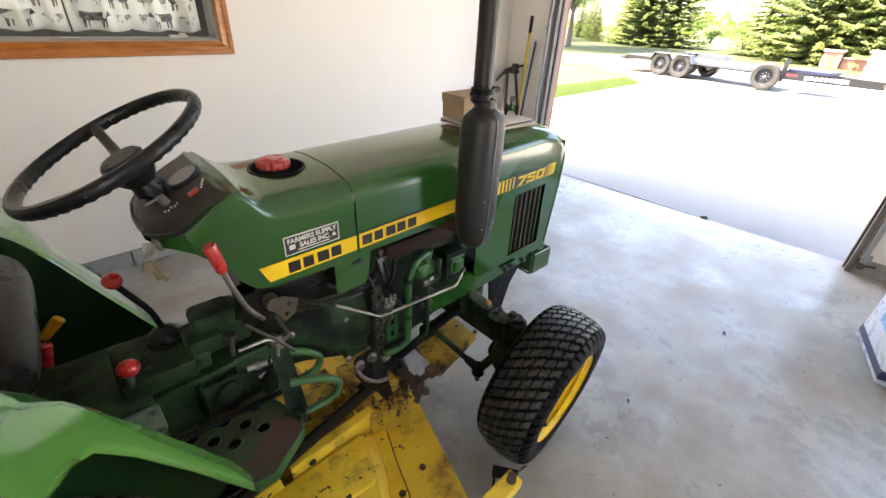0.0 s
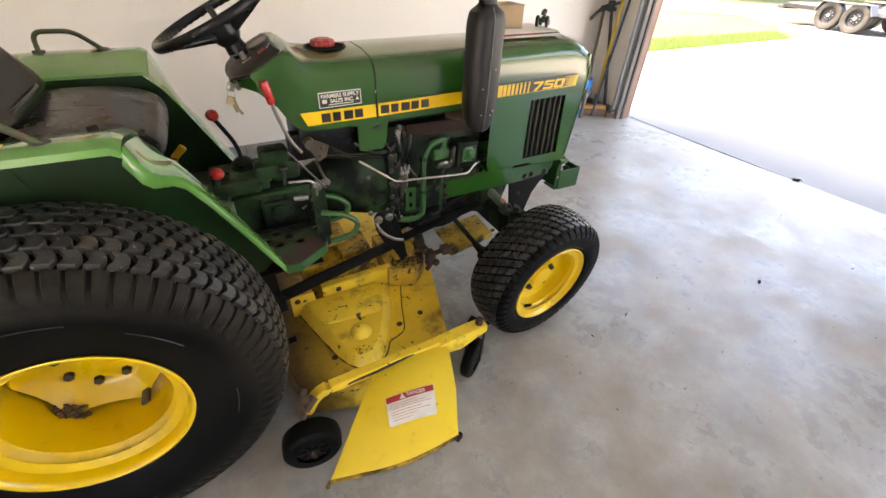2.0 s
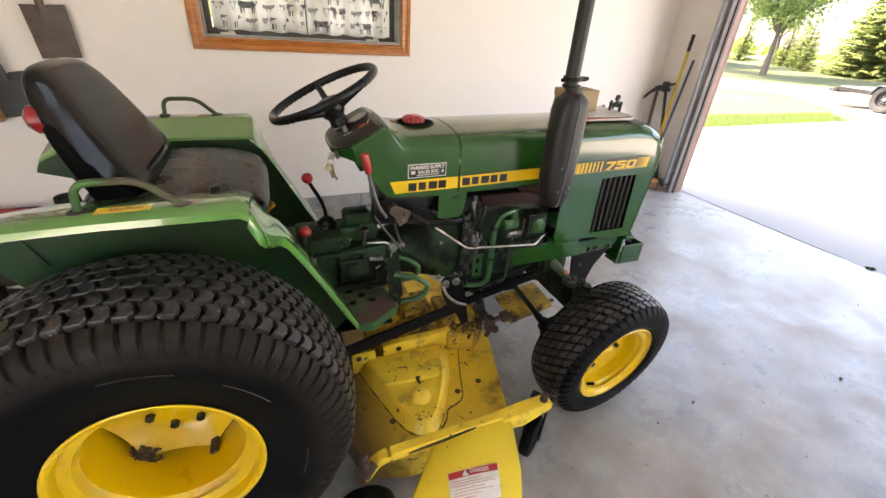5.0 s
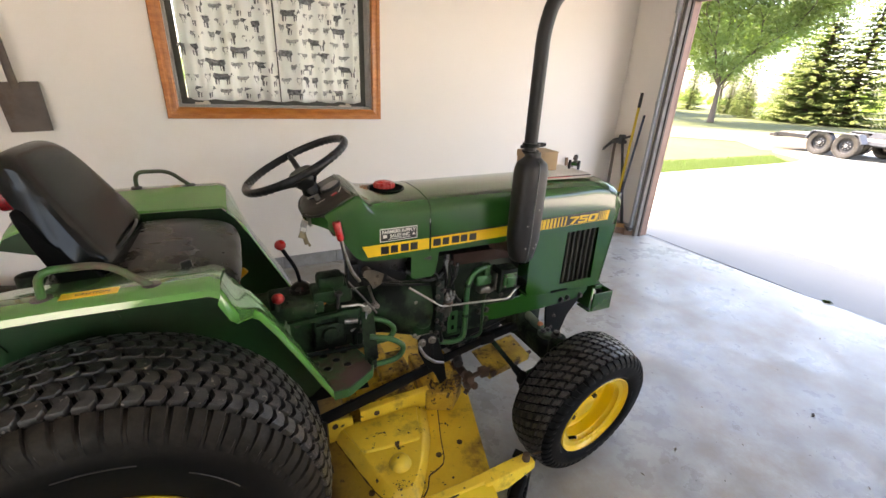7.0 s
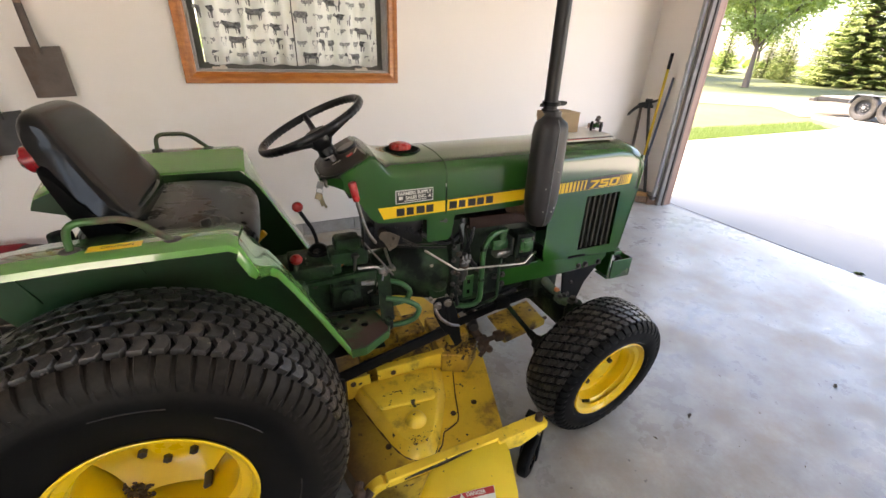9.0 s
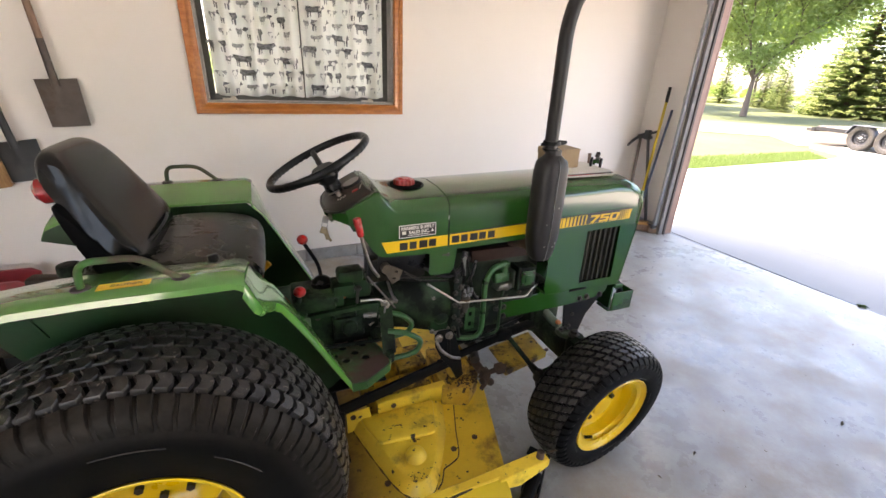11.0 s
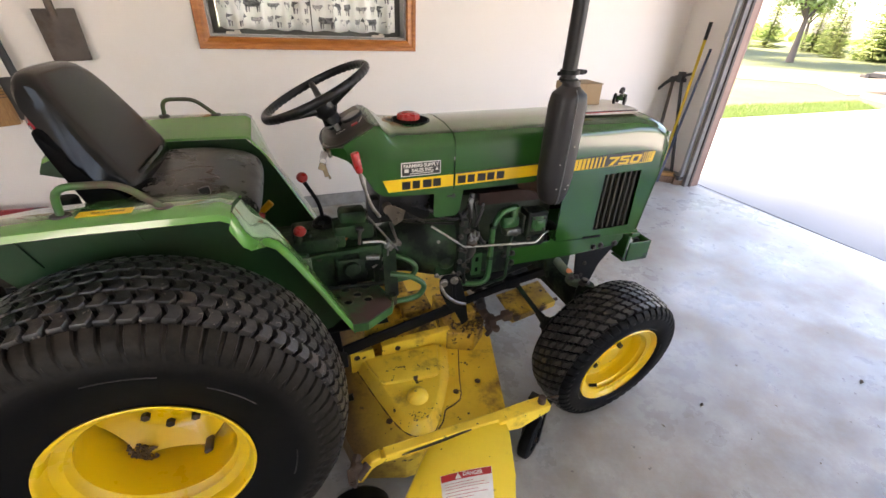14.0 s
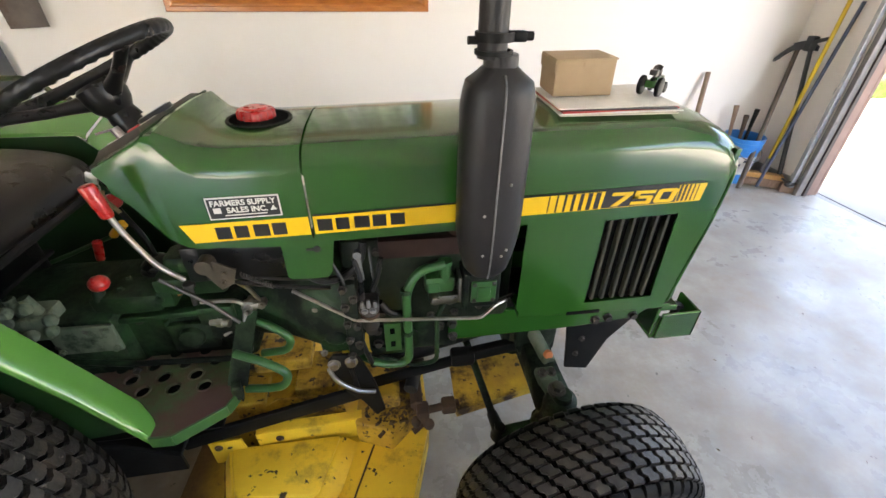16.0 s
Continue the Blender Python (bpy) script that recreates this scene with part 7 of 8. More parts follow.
lever("throttle_lever", "bright throttle lever with a red grip", [(0.640, -0.192, 0.800), (0.612, -0.208, 0.846), (0.588, -0.217, 0.930), (0.583, -0.220, 0.965)], 0.0052, "steel", None, place(cyl((0, 0, 0), (0, 0, 0.060), 0.0100, 0.0125, 16, 0.005), Matrix.Translation((0.584, -0.220, 0.953)) @ Matrix.Rotation(radians(-11), 4, 'Y')), "red", "long red grip")
part("throttle_quadrant", join(prism([(0.664, 0.802), (0.690, 0.822), (0.728, 0.800), (0.716, 0.766), (0.690, 0.752)], -0.172, -0.168, 'y', 0.001), cyl((0.672, -0.178, 0.812), (0.672, -0.15, 0.812), 0.016, seg=18), bolt((0.706, -0.172, 0.796), (0, -1, 0), 0.005), bolt((0.698, -0.172, 0.772), (0, -1, 0), 0.005)), "bracket", tractor, "tan rusted throttle bracket", False)
part("return_spring", tube([(0.735 + 0.055 * k / 60, -0.175 + 0.0055 * math.cos(k * 1.25), 0.790 - 0.035 * k / 60 + 0.0055 * math.sin(k * 1.25)) for k in range(61)], 0.0014, 0, 5), "dark_steel", tractor, "thin coil spring")
CL = Vector((0.691, -0.080, 0.629))
clevis = part("brake_clevis", place(join(cyl((0, -0.018, 0), (0, 0.040, 0), 0.011, seg=14), box((0.020, 0, 0.006), (0.044, 0.022, 0.016), 0.004, (0, -15, 0)), lathe([(0.010, -0.006), (0.018, -0.006), (0.018, 0.006), (0.010, 0.006)], 20, Matrix.Rotation(radians(90), 4, 'X'))), Matrix.Translation(CL)), "steel", tractor, "bright steel clevis")
for pts, q in (([(0.597, -0.097, 0.666), (0.664, -0.086, 0.655), (0.684, -0.080, 0.634)], 0.0052), ([(0.690, -0.115, 0.735), (0.705, -0.090, 0.690), (0.722, -0.082, 0.640)], 0.0048), ([(0.688, -0.080, 0.615), (0.660, -0.092, 0.580), (0.625, -0.105, 0.565)], 0.0040)):
    part("brake_rod", tube(pts, q, 0.012, 8), "steel", clevis)
bolts("clevis_bolt", [(0.691, -0.098, 0.629), (0.724, -0.092, 0.640)], (0, -1, 0), 0.007, 0.010, "steel", clevis)
part("lock_lever", join(bar((0.688, -0.090, 0.628), (0.672, -0.120, 0.515), 0.007, 0.026, 0.002), bar((0.672, -0.120, 0.535), (0.668, -0.128, 0.505), 0.018, 0.018, 0.003)), "galv", tractor, "flat grey locking lever")
for pts, q in (([(0.62, -0.13, 0.775), (0.80, -0.14, 0.745), (0.95, -0.15, 0.74)], 0.0035), ([(0.60, -0.20, 0.81), (0.66, -0.175, 0.72), (0.70, -0.17, 0.66)], 0.004)):
    part("control_rod", tube(pts, q, 0, 6), "dark_steel", tractor)
# ignition switch and keys on the shroud
keys = part("ignition_lock", join(cyl((0.540, -0.085, 0.980), (0.512, -0.092, 0.975), 0.011, seg=16), cyl((0.520, -0.090, 0.977), (0.514, -0.0915, 0.976), 0.015, seg=16), box((0.500, -0.093, 0.972), (0.020, 0.006, 0.022), 0.002, (0, 20, 0))), "steel", tractor, "ignition lock below the dash")
part("key_ring", lathe([(0.009, -0.001), (0.0105, 0.0), (0.009, 0.001)], 16, Matrix.Translation((0.496, -0.092, 0.953)) @ Matrix.Rotation(radians(90), 4, 'X')), "steel", keys)
for c, d, r in (((0.492, -0.090, 0.936), (0.022, 0.003, 0.022), (0, 25, 20)), ((0.500, -0.088, 0.922), (0.014, 0.003, 0.040), (0, -12, -10)), ((0.508, -0.084, 0.905), (0.008, 0.003, 0.026), (0, -28, 0))):
    part("key", box(c, d, 0.0012, r), "brass", keys, "hanging brass key", False)
part("relay_box", box((0.64, -0.11, 0.79), (0.05, 0.05, 0.085), 0.006), "plastic", tractor, "black relay box")

# rear lift arms and drawbar
part("lift_arm", join(bar((-0.18, -0.17, 0.735), (-0.385, -0.20, 0.748), 0.050, 0.036, 0.008), bar((-0.345, -0.20, 0.735), (-0.50, -0.205, 0.600), 0.050, 0.075, 0.010), cyl((-0.375, -0.23, 0.725), (-0.375, -0.16, 0.725), 0.020, seg=14), cyl((-0.305, -0.21, 0.735), (-0.32, -0.215, 0.44), 0.016, 0.016, 14)), "olive", tractor, "rusty olive lift arm")
part("lift_arm", join(bar((-0.18, 0.17, 0.735), (-0.385, 0.20, 0.748), 0.050, 0.036, 0.008), bar((-0.345, 0.20, 0.735), (-0.50, 0.205, 0.600), 0.050, 0.075, 0.010), cyl((-0.375, 0.23, 0.725), (-0.375, 0.16, 0.725), 0.020, seg=14), cyl((-0.305, 0.21, 0.735), (-0.32, 0.215, 0.44), 0.016, 0.016, 14)), "olive", tractor, "rusty olive lift arm")
part("rockshaft", join(cyl((-0.18, -0.20, 0.72), (-0.18, 0.20, 0.72), 0.04, seg=20, bevel=0.004), box((-0.10, 0, 0.66), (0.22, 0.22, 0.16), 0.02)), "green_cast", tractor, "rockshaft housing")
part("lower_link", join(bar((-0.10, -0.21, 0.36), (-0.62, -0.30, 0.42), 0.02, 0.06, 0.006)), "black", tractor, "black lower hitch link")
part("lower_link", join(bar((-0.10, 0.21, 0.36), (-0.62, 0.30, 0.42), 0.02, 0.06, 0.006)), "black", tractor, "black lower hitch link")
part("hydraulic_cap", join(cyl((-0.235, 0.10, 0.80), (-0.235, 0.10, 0.835), 0.032, 0.030, 20, 0.006), cyl((-0.235, 0.10, 0.72), (-0.235, 0.10, 0.80), 0.018, seg=14)), "green_cast", tractor, "round green filler cap")

# carrier bars under the gearbox, with unseen plates added to shade the floor
carrier = new("mower_carrier")
carrier.parent = tractor
tagged(carrier, "black carrier bars with plates added under the gearbox to shade the floor")
part("carrier_plate", box((0.26, 0, 0.300), (0.46, 0.46, 0.012), 0.003), "black", carrier, "", False)
for s in (-1, 1):
    part("carrier_side", prism([(0.05, 0.30), (0.05, 0.44), (0.30, 0.42), (0.50, 0.32), (0.50, 0.26), (0.20, 0.25)], s * 0.236, s * 0.246, 'y', 0.002), "black", carrier, "", False)
    part("carrier_bar", tube([(0.24, s * 0.290, 0.175), (0.40, s * 0.315, 0.180), (0.50, s * 0.318, 0.190)], 0.012, 0.02, 10), "black", carrier, "dark round carrier bar")
    part("carrier_link", bar((0.28, s * 0.262, 0.30), (0.31, s * 0.290, 0.165), 0.010, 0.036, 0.003), "black", carrier)

# mid frame plates and mower lift
part("hanger_plate", join(prism([(0.860, 0.495), (0.875, 0.514), (0.930, 0.512), (0.945, 0.480), (0.970, 0.396), (0.988, 0.284), (0.963, 0.265), (0.932, 0.330), (0.895, 0.375), (0.865, 0.440)], -0.157, -0.147, 'y', 0.002), bar((0.915, -0.160, 0.470), (0.922, -0.160, 0.395), 0.008, 0.012, 0.002)), "black", tractor, "black mower hanger plate", False)
bolts("hanger_bolt", [(0.875, -0.157, 0.486), (0.917, -0.157, 0.490)], (0, -1, 0), 0.012, 0.012, "steel", tractor, "bright hanger bolt")
part("bent_handle", tube([(0.862, -0.164, 0.480), (0.872, -0.172, 0.452), (0.890, -0.174, 0.428), (0.926, -0.174, 0.397), (0.966, -0.164, 0.376)], 0.006, 0.015, 10), "steel", tractor, "bright bent wire handle")
part("lift_link", join(bar((0.46, -0.175, 0.262), (0.935, -0.138, 0.350), 0.014, 0.045, 0.003), bar((0.90, -0.095, 0.312), (1.22, -0.075, 0.370), 0.014, 0.034, 0.003), box((1.215, -0.072, 0.372), (0.070, 0.040, 0.050), 0.010), bar((1.22, -0.072, 0.375), (1.40, -0.065, 0.400), 0.030, 0.040, 0.010)), "black", tractor, "long black mower lift link")
part("drive_shaft", join(cyl((0.95, -0.02, 0.33), (1.36, 0.0, 0.42), 0.020, seg=16), cyl((1.05, -0.015, 0.352), (1.15, -0.010, 0.374), 0.032, seg=16)), "black", tractor, "black mower drive shaft")


# ---- mower deck hung below the tractor ----
deck = thing("mower_deck", "dirty yellow mower deck hung under the tractor", "mower deck")
DZ = 0.152
OUT = [(1.110, -0.130), (0.985, -0.545), (0.62, -0.565), (0.475, -0.520), (0.440, -0.380), (0.455, -0.120), (0.455, 0.120), (0.44, 0.38), (0.475, 0.52), (0.62, 0.565), (0.985, 0.545), (1.110, 0.130)]
part("deck_top", prism(OUT, DZ - 0.004, DZ, 'z', 0.0015), "yellow_deck", deck, "dirty yellow deck top", False)
skirt = bmesh.new()
ring_a, ring_b = [skirt.verts.new((x, y, DZ - 0.003)) for x, y in OUT], [skirt.verts.new((x, y, 0.045)) for x, y in OUT]
for k in range(len(OUT)):
    q = (k + 1) % len(OUT)
    skirt.faces.new((ring_a[k], ring_a[q], ring_b[q], ring_b[k]))
bmesh.ops.recalc_face_normals(skirt, faces=skirt.faces)
bmesh.ops.solidify(skirt, geom=skirt.faces[:], thickness=0.004)
part("deck_skirt", skirt, "yellow_deck", deck, "yellow side skirt", False)
# raised belt cover with a rounded corner, a step and a dome
BASE = [(0.535, -0.166), (0.548, -0.215), (0.580, -0.326), (0.618, -0.440), (0.652, -0.494), (0.700, -0.514), (0.748, -0.494), (0.806, -0.400), (0.863, -0.294), (0.905, -0.166)]
TOP = [(0.560, -0.168), (0.570, -0.205), (0.609, -0.308), (0.634, -0.398), (0.657, -0.455), (0.692, -0.482), (0.728, -0.466), (0.765, -0.420), (0.813, -0.317), (0.862, -0.168)]


bl, tl = smooth_line(BASE, 5), smooth_line(TOP, 5)
rings = []
for k in range(8):
    t = k / 7
    out, z = (1 - t) ** 1.5 * 1.0, DZ + 0.044 * math.sin(min(1.0, t * 1.12) * math.pi / 2)
    rings.append([(b.x + (a.x - b.x) * out, b.y + (a.y - b.y) * out, z) for a, b in zip(bl, tl)])
bm = bmesh.new()
grid = [[bm.verts.new(p) for p in r] for r in rings]
for a, b in zip(grid, grid[1:]):
    for k in range(len(a) - 1):
        bm.faces.new((a[k], a[k + 1], b[k + 1], b[k]))
bm.faces.new(grid[-1])
bmesh.ops.recalc_face_normals(bm, faces=bm.faces)
part("belt_cover", bm, "yellow", deck, "raised yellow belt cover")
part("cover_step", prism([(0.566, -0.166), (0.574, -0.205), (0.606, -0.300), (0.618, -0.307), (0.798, -0.322), (0.811, -0.314), (0.856, -0.166)], DZ + 0.036, DZ + 0.053, 'z', 0.006, 3), "yellow", deck, "raised rear half of the cover")
FL = [(0.905, -0.152), (0.952, -0.152), (0.897, -0.304), (0.872, -0.388), (0.858, -0.412), (0.832, -0.424), (0.795, -0.434), (0.770, -0.480), (0.745, -0.500), (0.806, -0.400), (0.863, -0.294)]
part("cover_flange", prism(FL, DZ + 0.0005, DZ + 0.006, 'z', 0.0015), "yellow", deck, "cover flange", False)
part("flange_grime", tube([(x, y, DZ + 0.001) for x, y in ((0.954, -0.152), (0.899, -0.305), (0.874, -0.389), (0.859, -0.414), (0.832, -0.4265), (0.796, -0.437), (0.772, -0.481), (0.748, -0.503))], 0.0026, 0.01, 6), "rust", deck, "dark grime along the flange")
part("cover_grime", tube([(p.x, p.y, DZ + 0.0005) for p in bl[:34]], [0.0022 + 0.0014 * math.sin(k * 1.7) for k in range(34)], 0, 6), "crust", deck, "dark grime round the cover")
part("cover_dome", lathe([(0.0, 0.030), (0.014, 0.0285), (0.026, 0.022), (0.034, 0.010), (0.038, 0.0)], 28, Matrix.Translation((0.709, -0.388, DZ + 0.0435))), "yellow", deck, "round dome on the cover")
bolts("cover_bolt", [(0.858, -0.378, DZ + 0.006), (0.600, -0.425, DZ + 0.002), (0.955, -0.352, DZ + 0.001)], (0, 0, 1), 0.008, 0.006, "rust", deck, "rusty cover bolt")
# upright tabs behind the cover
bolts("tab_bolt", [(0.538, -0.1725, 0.222), (0.695, -0.164, 0.222)], (0, -1, 0), 0.008, 0.006, "rust", deck, "rusty tab bolt")
part("rear_tab", prism([(0.515, 0.150), (0.515, 0.243), (0.600, 0.248), (0.612, 0.150)], -0.172, -0.166, 'y', 0.001), "yellow", deck, "yellow tab", False)
part("guard_angle", join(bar((0.634, -0.145, 0.2440), (0.918, -0.133, 0.2440), 0.026, 0.004, 0.001), bar((0.634, -0.160, 0.206), (0.918, -0.148, 0.206), 0.004, 0.078, 0.001)), "yellow", deck, "folded yellow belt guard", False)
part("belt_guard", prism([(0.60, 0.15), (0.605, 0.255), (0.70, 0.315), (0.86, 0.310), (0.88, 0.15)], -0.110, -0.105, 'y', 0.001), "yellow_dirty", deck, "dirty yellow upright guard", False)
part("gearbox_mount", join(box((0.71, -0.03, 0.285), (0.26, 0.16, 0.010), 0.003), box((0.62, -0.06, 0.275), (0.08, 0.10, 0.075), 0.006), box((0.80, -0.02, 0.30), (0.12, 0.14, 0.05), 0.006), box((0.70, 0.03, 0.345), (0.16, 0.10, 0.05), 0.01)), "yellow_dirty", deck, "dirty yellow gearbox mount", False)
part("front_mount", join(prism([(0.90, -0.16), (1.00, -0.20), (1.075, -0.13), (1.085, 0.10), (0.92, 0.10)], DZ + 0.001, 0.245, 'z', 0.006), box((0.985, -0.10, 0.285), (0.09, 0.08, 0.05), 0.01)), "yellow_dirty", deck, "crusted yellow front mount", False)
part("front_link", join(prism([(1.185, -0.150), (1.425, -0.100), (1.435, 0.045), (1.190, -0.005)], 0.256, 0.262, 'z', 0.001), bar((1.185, -0.160, 0.246), (1.425, -0.108, 0.246), 0.022, 0.030, 0.002)), "yellow_dirty", deck, "dirty yellow front link plate", False)
part("link_rod", join(cyl((1.09, -0.160, 0.262), (1.195, -0.145, 0.262), 0.011, seg=12), box((1.165, -0.150, 0.262), (0.040, 0.040, 0.034), 0.006)), "rust", deck, "rusty link rod")
part("link_pin", cyl((1.41, -0.104, 0.250), (1.450, -0.095, 0.252), 0.008, seg=10), "rust", deck, "rusty link pin")
rng = random.Random(14)


def crumbs(n, cx, cy, sx, sy, z, lo, hi):
    out = []
    for _ in range(n):
        r = lo + (hi - lo) * rng.random() ** 2.5
        out.append(box((rng.gauss(cx, sx), rng.gauss(cy, sy), z + rng.uniform(-0.001, 0.001)), (r * rng.uniform(0.8, 2.4), r * rng.uniform(0.6, 1.4), r * 0.7), 0, (rng.uniform(-30, 30), rng.uniform(-30, 30), rng.uniform(0, 180))))
    return out


part("grass_crust", join(*crumbs(130, 1.00, -0.145, 0.036, 0.026, 0.246, 0.002, 0.010), *crumbs(34, 0.490, -0.545, 0.016, 0.014, DZ + 0.0005, 0.0015, 0.006), *crumbs(40, 0.69, -0.462, 0.020, 0.008, DZ + 0.0435, 0.0015, 0.004), *crumbs(90, 0.73, -0.112, 0.08, 0.010, DZ + 0.002, 0.003, 0.010)), "crust", deck, "dried grass and dirt", False)["kind"] = "stuff"
part("joint_yoke", join(cyl((1.075, -0.150, 0.275), (1.075, -0.06, 0.275), 0.018, seg=14), box((1.090, -0.160, 0.255), (0.035, 0.045, 0.055), 0.008), ball((1.105, -0.185, 0.235), 0.016, (1, 1, 1), 10), ball((1.07, -0.18, 0.245), 0.014, (1, 1.3, 1), 10), cyl((1.06, -0.19, 0.215), (1.10, -0.17, 0.235), 0.010, seg=8)), "rust", deck, "rusty crusted universal joint")
part("roller_tube", cyl((1.06, -0.12, 0.31), (1.09, -0.02, 0.32), 0.020, seg=16), "dark_steel", deck)

# side bar with caster arms
BAR = rounded([(0.925, -0.590, 0.250), (0.512, -0.586, 0.2245), (0.472, -0.583, 0.150)], 0.040, 6)
sections = []
for k, p in enumerate(BAR):
    d = (BAR[min(k + 1, len(BAR) - 1)] - BAR[max(k - 1, 0)]).normalized()
    up = Vector((d.z, 0, -d.x)) * (1 if d.x > 0 else -1)
    up = -up if up.z < 0 and k < 2 else up
    sections.append([p + Vector((0, y, 0)) + up * z for y, z in ((-0.017, -0.011), (-0.017, 0.010), (-0.013, 0.014), (0.013, 0.014), (0.017, 0.010), (0.017, -0.011), (0.013, -0.014), (-0.013, -0.014))])
part("side_bar", join(loft(sections), prism([(0.905, 0.262), (0.905, 0.215), (0.985, 0.205), (1.085, 0.250), (1.085, 0.278), (0.985, 0.272)], -0.618, -0.572, 'y', 0.004)), "yellow", deck, "yellow side bar bent down at one end", False)
part("worn_edge", prism([(0.598, 0.231), (0.640, 0.2405), (0.700, 0.2465), (0.790, 0.2545), (0.815, 0.2555), (0.775, 0.247), (0.730, 0.241), (0.690, 0.236), (0.640, 0.233)], -0.6085, -0.603, 'y'), "dark_steel", deck, "worn bare edge", False)
part("arm_pivot", join(cyl((1.062, -0.596, 0.262), (1.062, -0.596, 0.300), 0.014, 0.012, 14, 0.003), cyl((1.062, -0.596, 0.232), (1.062, -0.596, 0.262), 0.020, seg=14), tube([(1.075, -0.596, 0.29), (1.105, -0.605, 0.30), (1.125, -0.600, 0.285), (1.105, -0.59, 0.275)], 0.0018, 0.01, 5)), "rust", deck, "rusty caster pivot with a wire pin")


def caster(at, r, w, yaw):
    ob = new("caster_wheel")
    ob.parent = deck
    ob.matrix_local = pose(*at, 0, 0, yaw)
    tagged(ob, "black solid gauge wheel")
    turn = Matrix.Rotation(radians(90), 4, 'X')
    part("tyre", place(lathe([(r * 0.55, -w / 2), (r * 0.85, -w / 2), (r * 0.97, -w * 0.36), (r, -w * 0.15), (r, w * 0.15), (r * 0.97, w * 0.36), (r * 0.85, w / 2), (r * 0.55, w / 2)], 32), turn), "sidewall", ob, "black solid tyre")
    part("hub", place(lathe([(0.0, -w * 0.46), (r * 0.2, -w * 0.46), (r * 0.24, -w * 0.30), (r * 0.56, -w * 0.34), (r * 0.56, w * 0.34), (r * 0.24, w * 0.30), (r * 0.2, w * 0.46), (0.0, w * 0.46)], 24), turn), "black", ob, "black spoked hub")
    part("hub_spokes", join(*[place(bar((r * 0.2, 0, 0), (r * 0.56, 0, 0), w * 0.8, 0.008, 0.002), Matrix.Rotation(a, 4, 'Y')) for a in [k * math.pi / 4 for k in range(8)]]), "black", ob)
    part("axle_bolt", join(cyl((0, -w * 0.62, 0), (0, w * 0.62, 0), 0.008, seg=8)), "rust", ob, "rusty axle bolt")
    return ob


caster((0.462, -0.650, 0.086), 0.086, 0.072, -6)
caster((1.066, -0.575, 0.076), 0.076, 0.040, 36)
part("caster_yoke", place(join(bar((0.018, -0.029, 0.235), (0, -0.029, 0.070), 0.006, 0.018, 0.002), bar((0.018, 0.029, 0.235), (0, 0.029, 0.070), 0.006, 0.018, 0.002), box((0.026, 0, 0.236), (0.034, 0.074, 0.008), 0.002)), pose(1.066, -0.575, 0, 0, 0, 36)), "black", deck, "black caster yoke", False)
part("rear_pivot", join(tube([(0.475, -0.57, 0.235), (0.46, -0.60, 0.225), (0.455, -0.61, 0.17)], 0.012, 0.02, 8), bar((0.455, -0.612, 0.20), (0.465, -0.612, 0.070), 0.024, 0.010), cyl((0.465, -0.62, 0.205), (0.50, -0.60, 0.225), 0.013, seg=10), ball((0.468, -0.600, 0.222), 0.018, (1.1, 1, 1), 8)), "rust", deck, "rusty rear pivot with a spring")
part("pivot_spring", tube([(0.452 + 0.012 * math.cos(k * 0.9), -0.602 - 0.0009 * k, 0.222 + 0.012 * math.sin(k * 0.9)) for k in range(44)], 0.0024, 0, 6), "rust", deck, "rusty coil spring")

# discharge chute: a curved plate, sloping outwards and turned down at its rim
chute = new("discharge_chute")
chute.parent = deck
tagged(chute, "yellow discharge chute with a red and white danger label")
rows = []
CH = {0.0: ((0.700, -0.585, 0.226), (0.930, -0.588, 0.250)), 0.25: ((0.655, -0.635, 0.232), (0.921, -0.650, 0.256)), 0.6: ((0.575, -0.720, 0.205), (0.882, -0.765, 0.240)), 0.92: ((0.500, -0.785, 0.142), (0.842, -0.852, 0.203)), 1.0: ((0.482, -0.793, 0.120), (0.834, -0.872, 0.190))}
for t, (a, b) in CH.items():
    a, b = Vector(a), Vector(b)
    row = []
    for k in range(13):
        s = k / 12
        p = a.lerp(b, s)
        bow = 0.030 * (t ** 1.5) * math.sin(math.pi * s)
        p = p + Vector((-0.1, -1, 0)) * bow + Vector((0, 0, 0.012 * math.sin(math.pi * s) - 0.055 * t * max(0.0, 0.25 - s) ** 1.0))
        row.append(tuple(p))
    first = Vector(row[0])
    rows.append([tuple(first + Vector((-0.012 * q, 0.004 * q, -0.030 * q ** 1.6))) for q in (1.0, 0.66, 0.33)] + row)
part("chute_plate", open_shell(rows, 0.004), "chute", chute, "curved yellow chute plate")
edge = [Vector(p) for p in rows[-1]]
part("chute_lip", tube([a + Vector((0, -0.001, -0.004)) for a in edge], 0.006, 0, 6), "yellow_dirty", chute, "chipped lower lip", False)
part("chute_corner", box((0.836, -0.872, 0.178), (0.022, 0.014, 0.024), 0.003, (0, 0, 20)), "black", chute, "black rubber corner", False)


LB = [Vector((0.665, -0.779)), Vector((0.799, -0.804)), Vector((0.825, -0.726)), Vector((0.681, -0.703))]


def chute_quad(name, u0, u1, v0, v1, mat, lift):
    n = 6
    bm = bmesh.new()
    grid = []
    for j in range(3):
        line = []
        for i in range(n + 1):
            u, v = u0 + (u1 - u0) * i / n, v0 + (v1 - v0) * j / 2
            p = LB[0].lerp(LB[1], u).lerp(LB[3].lerp(LB[2], u), v)
            hit, loc, nor, _ = chute_ray(p)
            line.append(bm.verts.new(loc + nor * lift))
        grid.append(line)
